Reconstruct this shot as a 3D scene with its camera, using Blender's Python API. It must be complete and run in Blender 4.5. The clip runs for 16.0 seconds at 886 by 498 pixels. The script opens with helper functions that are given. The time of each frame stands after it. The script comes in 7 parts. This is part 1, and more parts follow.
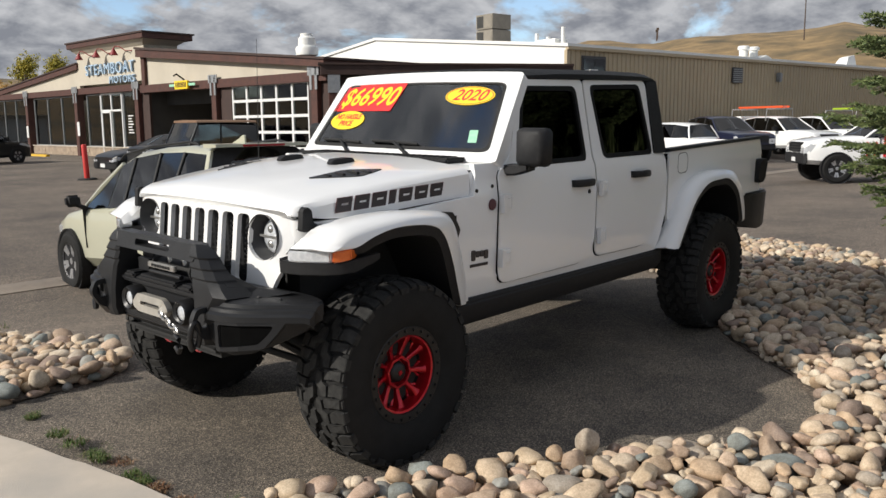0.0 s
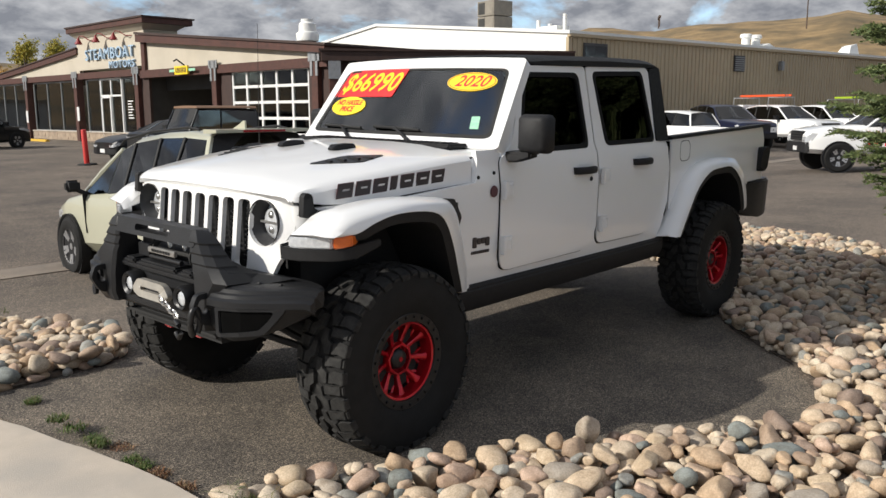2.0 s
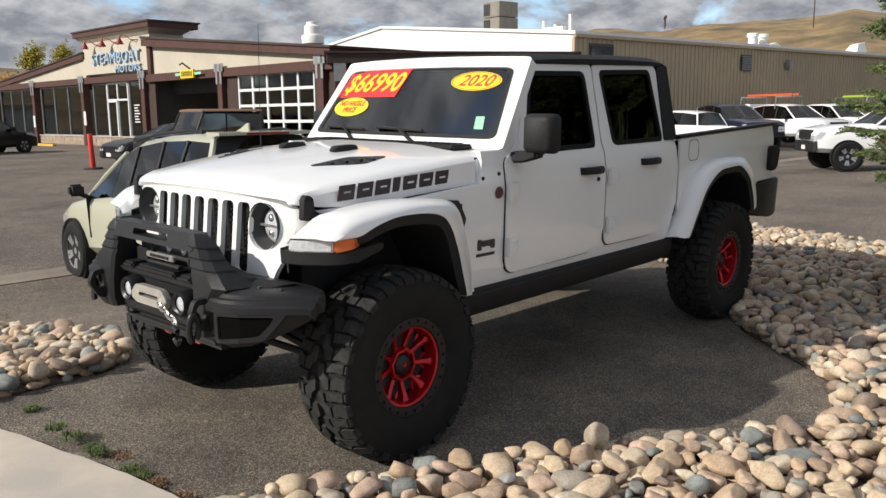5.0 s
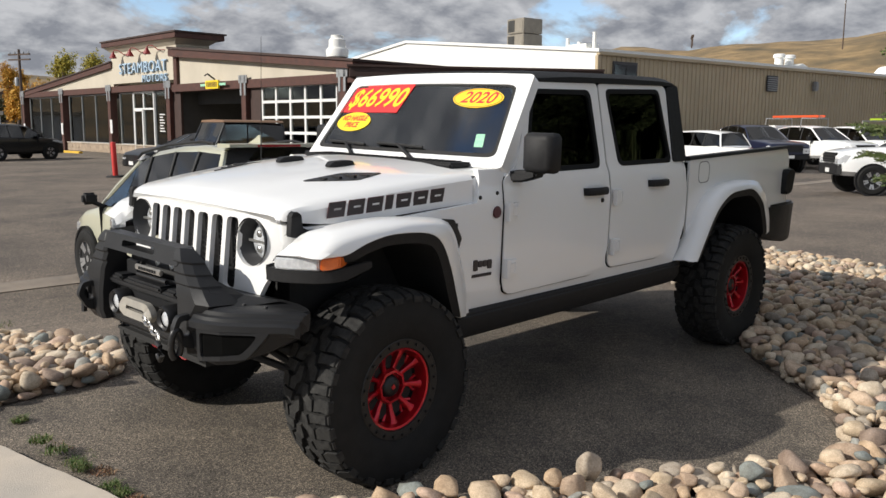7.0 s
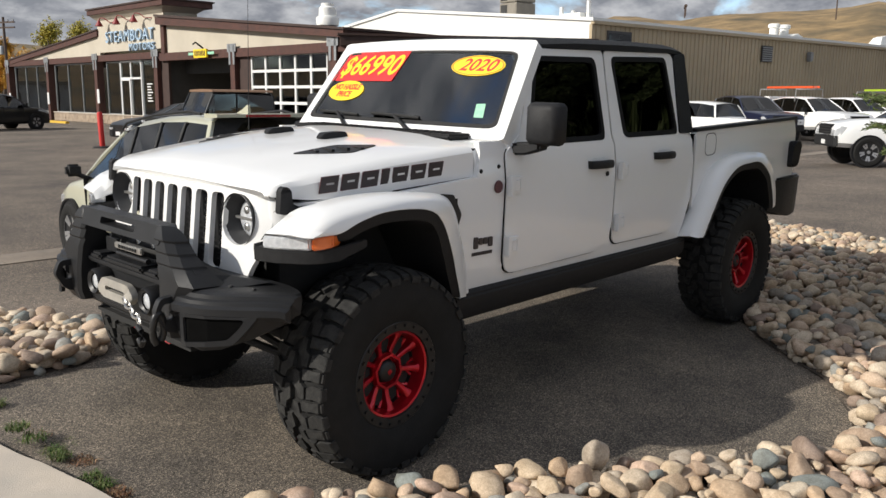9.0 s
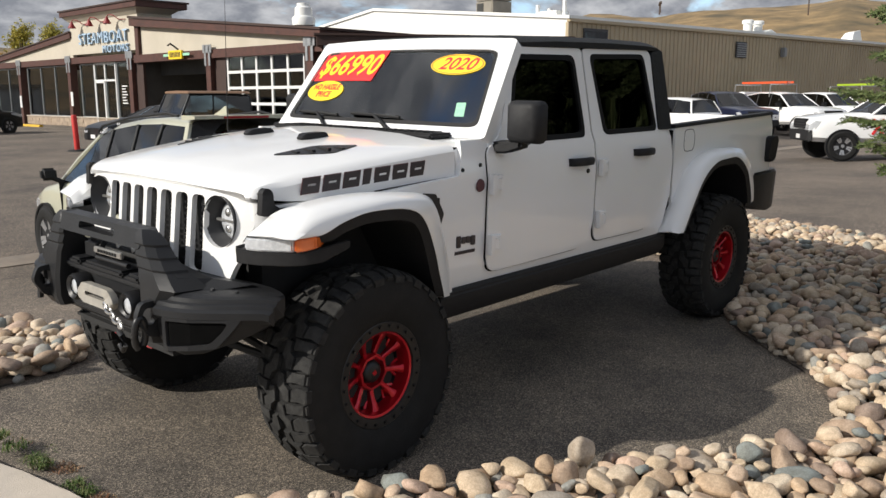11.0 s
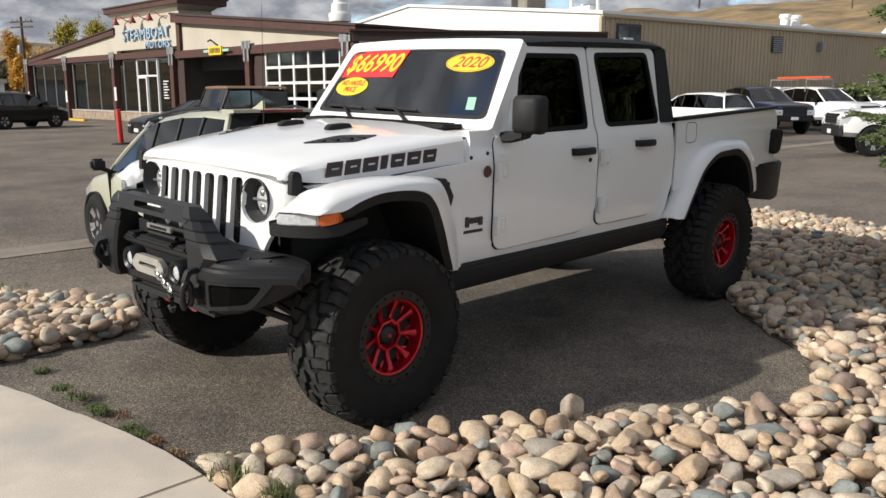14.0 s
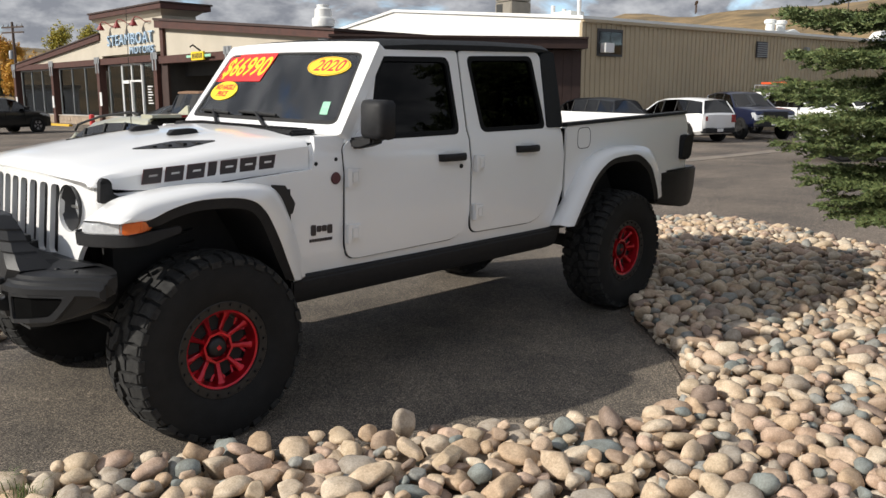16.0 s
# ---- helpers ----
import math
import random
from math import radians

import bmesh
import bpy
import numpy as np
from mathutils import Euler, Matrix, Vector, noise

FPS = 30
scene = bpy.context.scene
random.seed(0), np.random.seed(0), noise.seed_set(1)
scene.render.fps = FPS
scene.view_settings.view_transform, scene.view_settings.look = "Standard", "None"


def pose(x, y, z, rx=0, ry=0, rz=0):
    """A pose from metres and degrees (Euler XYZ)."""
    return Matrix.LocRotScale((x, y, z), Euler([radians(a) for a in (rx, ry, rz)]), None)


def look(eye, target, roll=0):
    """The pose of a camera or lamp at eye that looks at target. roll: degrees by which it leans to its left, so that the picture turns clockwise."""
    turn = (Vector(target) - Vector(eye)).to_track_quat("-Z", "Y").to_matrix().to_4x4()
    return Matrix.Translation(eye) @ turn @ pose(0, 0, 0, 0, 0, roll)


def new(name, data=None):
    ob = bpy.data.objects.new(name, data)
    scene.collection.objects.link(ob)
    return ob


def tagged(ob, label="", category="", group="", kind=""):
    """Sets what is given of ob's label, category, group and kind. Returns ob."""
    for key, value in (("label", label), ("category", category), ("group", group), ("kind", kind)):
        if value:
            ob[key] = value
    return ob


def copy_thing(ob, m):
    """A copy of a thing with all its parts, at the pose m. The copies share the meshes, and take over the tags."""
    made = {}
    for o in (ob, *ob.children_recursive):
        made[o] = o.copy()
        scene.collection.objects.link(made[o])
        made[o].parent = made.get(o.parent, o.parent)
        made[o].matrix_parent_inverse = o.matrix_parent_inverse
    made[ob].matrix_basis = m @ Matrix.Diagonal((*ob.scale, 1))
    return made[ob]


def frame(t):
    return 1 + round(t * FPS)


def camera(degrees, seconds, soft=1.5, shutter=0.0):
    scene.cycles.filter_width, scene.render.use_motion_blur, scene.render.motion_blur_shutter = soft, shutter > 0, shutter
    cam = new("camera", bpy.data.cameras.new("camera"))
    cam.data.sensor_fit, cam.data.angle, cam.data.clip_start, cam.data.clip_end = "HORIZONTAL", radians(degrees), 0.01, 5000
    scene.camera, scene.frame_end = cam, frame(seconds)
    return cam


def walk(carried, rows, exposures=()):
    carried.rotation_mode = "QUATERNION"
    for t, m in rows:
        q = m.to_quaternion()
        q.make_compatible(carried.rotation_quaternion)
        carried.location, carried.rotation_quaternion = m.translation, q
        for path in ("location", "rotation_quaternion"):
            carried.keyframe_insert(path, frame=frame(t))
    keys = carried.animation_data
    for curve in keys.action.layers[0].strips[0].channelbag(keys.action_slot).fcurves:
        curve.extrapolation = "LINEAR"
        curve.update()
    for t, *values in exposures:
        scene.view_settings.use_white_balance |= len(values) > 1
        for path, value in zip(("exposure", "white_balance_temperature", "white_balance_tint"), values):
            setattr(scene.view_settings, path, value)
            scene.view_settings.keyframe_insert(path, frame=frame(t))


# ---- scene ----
cam = camera(56.2, 16.0)
PATH = [
    (0, (-2.7259, -3.5862, 1.6214), (-1.2520, -2.2674, 1.3242), -0.53),
    (0.5, (-2.7229, -3.5842, 1.6234), (-1.2500, -2.2633, 1.3301), -0.53),
    (1, (-2.7239, -3.5792, 1.6233), (-1.2576, -2.2520, 1.3258), -0.53),
    (1.5, (-2.7229, -3.5742, 1.6223), (-1.2575, -2.2492, 1.3108), -0.33),
    (2, (-2.7189, -3.5713, 1.6163), (-1.2485, -2.2556, 1.2890), -0.23),
    (2.5, (-2.7149, -3.5562, 1.6171), (-1.2454, -2.2426, 1.2780), -0.03),
    (3, (-2.7059, -3.5413, 1.6149), (-1.2426, -2.2210, 1.2746), -0.03),
    (3.5, (-2.6828, -3.5253, 1.6108), (-1.2229, -2.2014, 1.2705), -0.33),
    (4, (-2.6608, -3.5204, 1.6079), (-1.2021, -2.1936, 1.2733), -0.53),
    (6.5, (-2.6148, -3.5474, 1.6056), (-1.1608, -2.2076, 1.3039), -0.53),
    (7, (-2.4859, -3.5572, 1.6176), (-1.0578, -2.1871, 1.3292), 0.46),
    (7.5, (-2.4189, -3.5382, 1.6197), (-1.0236, -2.1360, 1.3247), 0.65),
    (8, (-2.3879, -3.4612, 1.6209), (-1.0025, -2.0510, 1.3178), 0.25),
    (8.5, (-2.3588, -3.3973, 1.6121), (-0.9489, -2.0160, 1.2896), 0.26),
    (9, (-2.3518, -3.3803, 1.6119), (-0.9169, -2.0337, 1.2551), 0.57),
    (11.5, (-2.3619, -3.3653, 1.6136), (-0.8918, -2.0565, 1.2586), -0.13),
    (12, (-2.3779, -3.4212, 1.6193), (-0.9127, -2.1031, 1.2790), -0.13),
    (12.5, (-2.3878, -3.5233, 1.6117), (-0.9358, -2.1924, 1.2652), 0.67),
    (13, (-2.4278, -3.6163, 1.6118), (-0.9844, -2.2825, 1.2411), 1.07),
    (13.5, (-2.5258, -3.6814, 1.6041), (-1.0938, -2.3351, 1.2340), 0.47),
    (14, (-2.6198, -3.7783, 1.6129), (-1.2114, -2.4075, 1.2424), -0.04),
    (14.5, (-2.5778, -3.9224, 1.6062), (-1.1812, -2.5416, 1.2285), 1.06),
    (15, (-2.4917, -4.0925, 1.6022), (-1.1018, -2.7097, 1.2076), 1.46),
    (15.5, (-2.2716, -4.1308, 1.5812), (-0.8940, -2.7321, 1.1991), 0.46),
    (16, (-1.9678, -4.2535, 1.6069), (-0.5569, -2.8820, 1.2486), -0.04),
]
walk(cam, [(t, look(eye, target, roll)) for t, eye, target, roll in PATH], [(0, 0.36), (4, 0.46), (8, 0.42), (12, 0.48), (16, 0.48)])

# ---- world, sun ----
SUN_DIR = Vector((-1.58, 0.74, 1.0)).normalized()
world = bpy.data.worlds.new("sky_world")
world.use_nodes = True
scene.world = world
wn, wl = world.node_tree.nodes, world.node_tree.links
wn.clear()
w_out = wn.new("ShaderNodeOutputWorld")
w_bg = wn.new("ShaderNodeBackground")
w_sky = wn.new("ShaderNodeTexSky")
w_sky.sky_type = "NISHITA"
w_sky.sun_disc = False
w_sky.sun_elevation = math.asin(SUN_DIR.z)
w_sky.sun_rotation = math.atan2(SUN_DIR.x, SUN_DIR.y)
w_sky.altitude = 2000
w_tc = wn.new("ShaderNodeTexCoord")
w_sep = wn.new("ShaderNodeSeparateXYZ")
wl.new(w_tc.outputs["Generated"], w_sep.inputs["Vector"])
w_den = wn.new("ShaderNodeMath")
w_den.operation = "MAXIMUM"
w_den.inputs[1].default_value = 0.0
wl.new(w_sep.outputs["Z"], w_den.inputs[0])
w_add = wn.new("ShaderNodeMath")
w_add.operation = "ADD"
w_add.inputs[1].default_value = 0.40
wl.new(w_den.outputs[0], w_add.inputs[0])
w_div = wn.new("ShaderNodeVectorMath")
w_div.operation = "DIVIDE"
w_cmb = wn.new("ShaderNodeCombineXYZ")
for key in ("X", "Y"):
    wl.new(w_add.outputs[0], w_cmb.inputs[key])
w_cmb.inputs["Z"].default_value = 1.0
wl.new(w_tc.outputs["Generated"], w_div.inputs[0])
wl.new(w_cmb.outputs[0], w_div.inputs[1])
w_map = wn.new("ShaderNodeMapping")
w_map.inputs["Scale"].default_value = (1.0, 1.0, 1.0)
w_map.inputs["Location"].default_value = (1.75, 0.42, 0.2)
w_n1 = wn.new("ShaderNodeTexNoise")
w_n1.inputs["Scale"].default_value = 4.2
w_n1.inputs["Detail"].default_value = 8
w_n1.inputs["Roughness"].default_value = 0.55
w_n1.inputs["Distortion"].default_value = 0.25
w_r1 = wn.new("ShaderNodeValToRGB")
w_r1.color_ramp.elements[0].position, w_r1.color_ramp.elements[1].position = 0.37, 0.47
w_n2 = wn.new("ShaderNodeTexNoise")
w_n2.inputs["Scale"].default_value = 9.0
w_n2.inputs["Detail"].default_value = 10
w_n2.inputs["Roughness"].default_value = 0.58
w_n2.inputs["Distortion"].default_value = 0.15
w_r2 = wn.new("ShaderNodeValToRGB")
w_r2.color_ramp.elements[0].position, w_r2.color_ramp.elements[1].position = 0.38, 0.64
w_r2.color_ramp.elements[0].color = (1.55, 1.64, 1.86, 1)
w_r2.color_ramp.elements[1].color = (3.4, 3.45, 3.6, 1)
w_mix = wn.new("ShaderNodeMixRGB")
wl.new(w_div.outputs[0], w_map.inputs["Vector"])
wl.new(w_map.outputs["Vector"], w_n1.inputs["Vector"])
wl.new(w_map.outputs["Vector"], w_n2.inputs["Vector"])
wl.new(w_n1.outputs["Fac"], w_r1.inputs["Fac"])
wl.new(w_n2.outputs["Fac"], w_r2.inputs["Fac"])
wl.new(w_r1.outputs["Color"], w_mix.inputs["Fac"])
wl.new(w_sky.outputs["Color"], w_mix.inputs["Color1"])
wl.new(w_r2.outputs["Color"], w_mix.inputs["Color2"])
# cloud over the whole sky, thinner and brighter overhead
w_up = wn.new("ShaderNodeMath")
w_up.operation = "MULTIPLY_ADD"
w_up.inputs[1].default_value, w_up.inputs[2].default_value = 0.40, 0.78
wl.new(w_den.outputs[0], w_up.inputs[0])
w_grad = wn.new("ShaderNodeMixRGB")
w_grad.blend_type, w_grad.inputs["Fac"].default_value = "MULTIPLY", 1.0
wl.new(w_mix.outputs["Color"], w_grad.inputs["Color1"])
wl.new(w_up.outputs[0], w_grad.inputs["Color2"])
wl.new(w_grad.outputs["Color"], w_bg.inputs["Color"])
w_bg.inputs["Strength"].default_value = 0.15
wl.new(w_bg.outputs["Background"], w_out.inputs["Surface"])

sun = new("sun", bpy.data.lights.new("sun", "SUN"))
sun.data.energy = 3.75
sun.data.angle = radians(0.9)
sun.data.color = (1.0, 0.945, 0.855)
sun.matrix_world = look(SUN_DIR * 60, (0, 0, 0))

# ---- materials ----


def node_mat(name):
    m = bpy.data.materials.new(name)
    m.use_nodes = True
    n = m.node_tree.nodes
    return m, n, m.node_tree.links, n["Principled BSDF"]


def surf(name, a, b=None, scale=8.0, rough=0.6, metal=0.0, bump=0.0, bump_scale=60.0, coat=0.0, spec=0.5, detail=5, third=None, third_scale=0.7):
    """Two-scale noise colour with fine relief."""
    m, n, l, p = node_mat(name)
    b = b or tuple(0.8 * c for c in a)
    tc = n.new("ShaderNodeTexCoord")
    nz = n.new("ShaderNodeTexNoise")
    nz.inputs["Scale"].default_value, nz.inputs["Detail"].default_value = scale, detail
    nz.inputs["Roughness"].default_value = 0.65
    rp = n.new("ShaderNodeValToRGB")
    rp.color_ramp.elements[0].position, rp.color_ramp.elements[1].position = 0.33, 0.67
    rp.color_ramp.elements[0].color, rp.color_ramp.elements[1].color = (*b, 1), (*a, 1)
    l.new(tc.outputs["Object"], nz.inputs["Vector"])
    l.new(nz.outputs["Fac"], rp.inputs["Fac"])
    col = rp.outputs["Color"]
    if third:
        n3 = n.new("ShaderNodeTexNoise")
        n3.inputs["Scale"].default_value, n3.inputs["Detail"].default_value = third_scale, 6
        r3 = n.new("ShaderNodeValToRGB")
        r3.color_ramp.elements[0].position, r3.color_ramp.elements[1].position = 0.48, 0.68
        mx = n.new("ShaderNodeMixRGB")
        l.new(tc.outputs["Object"], n3.inputs["Vector"])
        l.new(n3.outputs["Fac"], r3.inputs["Fac"])
        l.new(r3.outputs["Color"], mx.inputs["Fac"])
        l.new(col, mx.inputs["Color1"])
        mx.inputs["Color2"].default_value = (*third, 1)
        col = mx.outputs["Color"]
    l.new(col, p.inputs["Base Color"])
    p.inputs["Roughness"].default_value, p.inputs["Metallic"].default_value = rough, metal
    p.inputs["Coat Weight"].default_value = coat
    p.inputs["Coat Roughness"].default_value = 0.06
    p.inputs["Specular IOR Level"].default_value = spec
    if bump:
        nb = n.new("ShaderNodeTexNoise")
        nb.inputs["Scale"].default_value, nb.inputs["Detail"].default_value = bump_scale, 4
        bp = n.new("ShaderNodeBump")
        bp.inputs["Strength"].default_value, bp.inputs["Distance"].default_value = bump, 0.01
        l.new(tc.outputs["Object"], nb.inputs["Vector"])
        l.new(nb.outputs["Fac"], bp.inputs["Height"])
        l.new(bp.outputs["Normal"], p.inputs["Normal"])
    return m


def asphalt(name, dark, light, chip, big):
    """Bitumen with stone chips, stains and cracks of faded tar."""
    m, n, l, p = node_mat(name)
    tc = n.new("ShaderNodeTexCoord")
    vo = n.new("ShaderNodeTexVoronoi")
    vo.inputs["Scale"].default_value = chip
    rp = n.new("ShaderNodeValToRGB")
    e = rp.color_ramp.elements
    e[0].position, e[0].color = 0.05, (*dark, 1)
    e[1].position, e[1].color = 0.8, (*light, 1)
    hi = rp.color_ramp.elements.new(0.965)
    hi.color = (light[0] * 2.0, light[1] * 1.95, light[2] * 1.85, 1)
    sep = n.new("ShaderNodeSeparateColor")
    l.new(tc.outputs["Object"], vo.inputs["Vector"])
    l.new(vo.outputs["Color"], sep.inputs["Color"])
    l.new(sep.outputs["Red"], rp.inputs["Fac"])
    nz = n.new("ShaderNodeTexNoise")
    nz.inputs["Scale"].default_value, nz.inputs["Detail"].default_value = big, 8
    nz.inputs["Roughness"].default_value = 0.7
    r2 = n.new("ShaderNodeValToRGB")
    r2.color_ramp.elements[0].position, r2.color_ramp.elements[0].color = 0.34, (0.58, 0.57, 0.57, 1)
    r2.color_ramp.elements[1].position, r2.color_ramp.elements[1].color = 0.66, (1.34, 1.26, 1.16, 1)
    mx = n.new("ShaderNodeMixRGB")
    mx.blend_type, mx.inputs["Fac"].default_value = "MULTIPLY", 1.0
    l.new(tc.outputs["Object"], nz.inputs["Vector"])
    l.new(nz.outputs["Fac"], r2.inputs["Fac"])
    l.new(rp.outputs["Color"], mx.inputs["Color1"])
    l.new(r2.outputs["Color"], mx.inputs["Color2"])
    l.new(mx.outputs["Color"], p.inputs["Base Color"])
    p.inputs["Roughness"].default_value = 0.85
    p.inputs["Specular IOR Level"].default_value = 0.3
    bp = n.new("ShaderNodeBump")
    bp.inputs["Strength"].default_value, bp.inputs["Distance"].default_value = 0.6, 0.004
    l.new(vo.outputs["Distance"], bp.inputs["Height"])
    l.new(bp.outputs["Normal"], p.inputs["Normal"])
    return m


def stone_mat(name, island):
    """River cobbles: every stone takes its own colour, with blotches, speckle and pale veins."""
    m, n, l, p = node_mat(name)
    tc = n.new("ShaderNodeTexCoord")
    if island:
        rnd = n.new("ShaderNodeNewGeometry").outputs["Random Per Island"]
        k_ = 1.0
    else:
        rnd = n.new("ShaderNodeObjectInfo").outputs["Random"]
        k_ = 0.07
    rp = n.new("ShaderNodeValToRGB")
    rp.color_ramp.interpolation = "CONSTANT"
    cols = [(0.0, (0.50, 0.37, 0.25)), (0.09, (0.56, 0.45, 0.32)), (0.18, (0.29, 0.22, 0.175)), (0.24, (0.54, 0.41, 0.30)), (0.33, (0.60, 0.50, 0.38)), (0.42, (0.23, 0.25, 0.235)), (0.48, (0.42, 0.36, 0.29)),
            (0.57, (0.58, 0.46, 0.33)), (0.67, (0.40, 0.30, 0.22)), (0.73, (0.30, 0.30, 0.275)), (0.78, (0.53, 0.39, 0.30)), (0.84, (0.62, 0.53, 0.41)), (0.92, (0.35, 0.31, 0.26)), (0.96, (0.47, 0.34, 0.25))]
    e = rp.color_ramp.elements
    e[0].position, e[0].color = cols[0][0], (*cols[0][1], 1)
    e[1].position, e[1].color = cols[-1][0], (*cols[-1][1], 1)
    for pos, c in cols[1:-1]:
        k = rp.color_ramp.elements.new(pos)
        k.color = (*c, 1)
    l.new(rnd, rp.inputs["Fac"])
    off = n.new("ShaderNodeVectorMath")
    off.operation = "MULTIPLY_ADD"
    off.inputs[1].default_value = (1, 1, 1)
    l.new(tc.outputs["Object"], off.inputs[0])
    sh = n.new("ShaderNodeCombineXYZ")
    ml = n.new("ShaderNodeMath")
    ml.operation, ml.inputs[1].default_value = "MULTIPLY", 37.0
    l.new(rnd, ml.inputs[0])
    l.new(ml.outputs[0], sh.inputs["X"])
    l.new(sh.outputs[0], off.inputs[2])
    col = rp.outputs["Color"]
    heights = []
    for sc, rg, lo, hi, c0, c1 in ((16, 0.6, 0.32, 0.68, (0.74, 0.70, 0.66), (1.16, 1.17, 1.18)), (120, 0.8, 0.36, 0.64, (0.72, 0.71, 0.70), (1.14, 1.14, 1.14))):
        nz = n.new("ShaderNodeTexNoise")
        nz.inputs["Scale"].default_value, nz.inputs["Detail"].default_value = sc * k_, 6
        nz.inputs["Roughness"].default_value = rg
        r2 = n.new("ShaderNodeValToRGB")
        r2.color_ramp.elements[0].position, r2.color_ramp.elements[0].color = lo, (*c0, 1)
        r2.color_ramp.elements[1].position, r2.color_ramp.elements[1].color = hi, (*c1, 1)
        mx = n.new("ShaderNodeMixRGB")
        mx.blend_type, mx.inputs["Fac"].default_value = "MULTIPLY", 1.0
        l.new(off.outputs[0], nz.inputs["Vector"])
        l.new(nz.outputs["Fac"], r2.inputs["Fac"])
        l.new(col, mx.inputs["Color1"])
        l.new(r2.outputs["Color"], mx.inputs["Color2"])
        col = mx.outputs["Color"]
        heights.append(nz.outputs["Fac"])
    l.new(col, p.inputs["Base Color"])
    p.inputs["Roughness"].default_value = 0.72
    p.inputs["Specular IOR Level"].default_value = 0.3
    bp = n.new("ShaderNodeBump")
    bp.inputs["Strength"].default_value, bp.inputs["Distance"].default_value = 0.4, 0.006
    l.new(heights[1], bp.inputs["Height"])
    l.new(bp.outputs["Normal"], p.inputs["Normal"])
    return m


def glass_mat(name, tint, ior=1.45):
    """Thin pane: tinted see-through with a mirror sheen by Fresnel."""
    m = bpy.data.materials.new(name)
    m.use_nodes = True
    n, l = m.node_tree.nodes, m.node_tree.links
    n.clear()
    out = n.new("ShaderNodeOutputMaterial")
    tr = n.new("ShaderNodeBsdfTransparent")
    tr.inputs["Color"].default_value = (*tint, 1)
    gl = n.new("ShaderNodeBsdfGlossy")
    gl.inputs["Roughness"].default_value = 0.02
    fr = n.new("ShaderNodeFresnel")
    fr.inputs["IOR"].default_value = ior
    mx = n.new("ShaderNodeMixShader")
    l.new(fr.outputs["Fac"], mx.inputs["Fac"])
    l.new(tr.outputs["BSDF"], mx.inputs[1])
    l.new(gl.outputs["BSDF"], mx.inputs[2])
    l.new(mx.outputs["Shader"], out.inputs["Surface"])
    return m


M_PAD = asphalt("asphalt_coarse", (0.046, 0.042, 0.037), (0.185, 0.165, 0.142), 190, 1.1)
M_LOT = asphalt("asphalt_lot", (0.080, 0.070, 0.062), (0.160, 0.139, 0.119), 90, 0.35)
M_CONC = surf("concrete", (0.58, 0.505, 0.42), (0.48, 0.42, 0.345), 3.0, 0.85, bump=0.25, bump_scale=180, third=(0.42, 0.38, 0.33), third_scale=1.8)
M_GUT = surf("gutter_concrete", (0.26, 0.215, 0.17), (0.18, 0.15, 0.12), 2.2, 0.9, bump=0.3, bump_scale=90, third=(0.15, 0.135, 0.12), third_scale=0.9)
M_STONE_O = stone_mat("river_stone_piece", False)
M_STONE_I = stone_mat("river_stone_mass", True)
M_DIRT = surf("gravel_soil", (0.11, 0.085, 0.065), (0.05, 0.042, 0.035), 22, 0.95, bump=0.8, bump_scale=70)
M_WHITE = surf("white_car_paint", (0.81, 0.81, 0.80), (0.79, 0.79, 0.78), 1.5, 0.32, coat=0.8)
M_BLKP = surf("black_textured_plastic", (0.017, 0.017, 0.018), (0.012, 0.012, 0.013), 40, 0.6, bump=0.12, bump_scale=420, spec=0.28)
M_BUMP = surf("satin_black_powder_coat", (0.017, 0.0175, 0.019), (0.012, 0.0125, 0.014), 6, 0.45, bump=0.1, bump_scale=500, spec=0.3)
M_DARK = surf("dark_underbody", (0.014, 0.014, 0.014), (0.009, 0.009, 0.009), 12, 0.8)
M_HTOP = surf("black_hardtop", (0.014, 0.015, 0.016), (0.010, 0.011, 0.012), 30, 0.65, bump=0.2, bump_scale=600, spec=0.25)
M_RUB = surf("tyre_rubber", (0.013, 0.0128, 0.0125), (0.008, 0.0078, 0.0075), 14, 0.8, bump=0.15, bump_scale=120, spec=0.3)
M_TREAD = surf("dusty_tread_rubber", (0.036, 0.035, 0.033), (0.015, 0.0148, 0.0145), 26, 0.85, bump=0.3, bump_scale=150, spec=0.3)
M_RED = surf("candy_red_alloy", (0.55, 0.012, 0.03), (0.42, 0.008, 0.02), 10, 0.28, metal=0.75, coat=0.5)
M_RING = surf("black_bead_ring", (0.02, 0.02, 0.021), (0.014, 0.014, 0.015), 30, 0.4, metal=0.3)
M_STEEL = surf("bright_steel", (0.62, 0.61, 0.59), (0.5, 0.49, 0.47), 20, 0.3, metal=0.9)
M_ALU = surf("cast_aluminium", (0.55, 0.52, 0.46), (0.45, 0.43, 0.39), 15, 0.42, metal=0.6)
M_MESH = surf("black_grille_mesh", (0.012, 0.012, 0.013), (0.008, 0.008, 0.009), 60, 0.5)
# near-black without gloss: the shade of gaps and recesses put into the colour
M_GAP_SHADE = surf("painted_cavity_shade", (0.004, 0.004, 0.004), (0.003, 0.003, 0.003), 20, 0.95, spec=0.05)
M_SEAL = surf("black_rubber_seal", (0.006, 0.006, 0.0065), (0.005, 0.005, 0.005), 20, 0.6, spec=0.15)
M_GREY = surf("dark_grey_bezel", (0.05, 0.05, 0.052), (0.04, 0.04, 0.042), 20, 0.5)
M_AMBER = surf("amber_lens", (0.75, 0.16, 0.02), (0.6, 0.11, 0.015), 30, 0.15, coat=1.0)
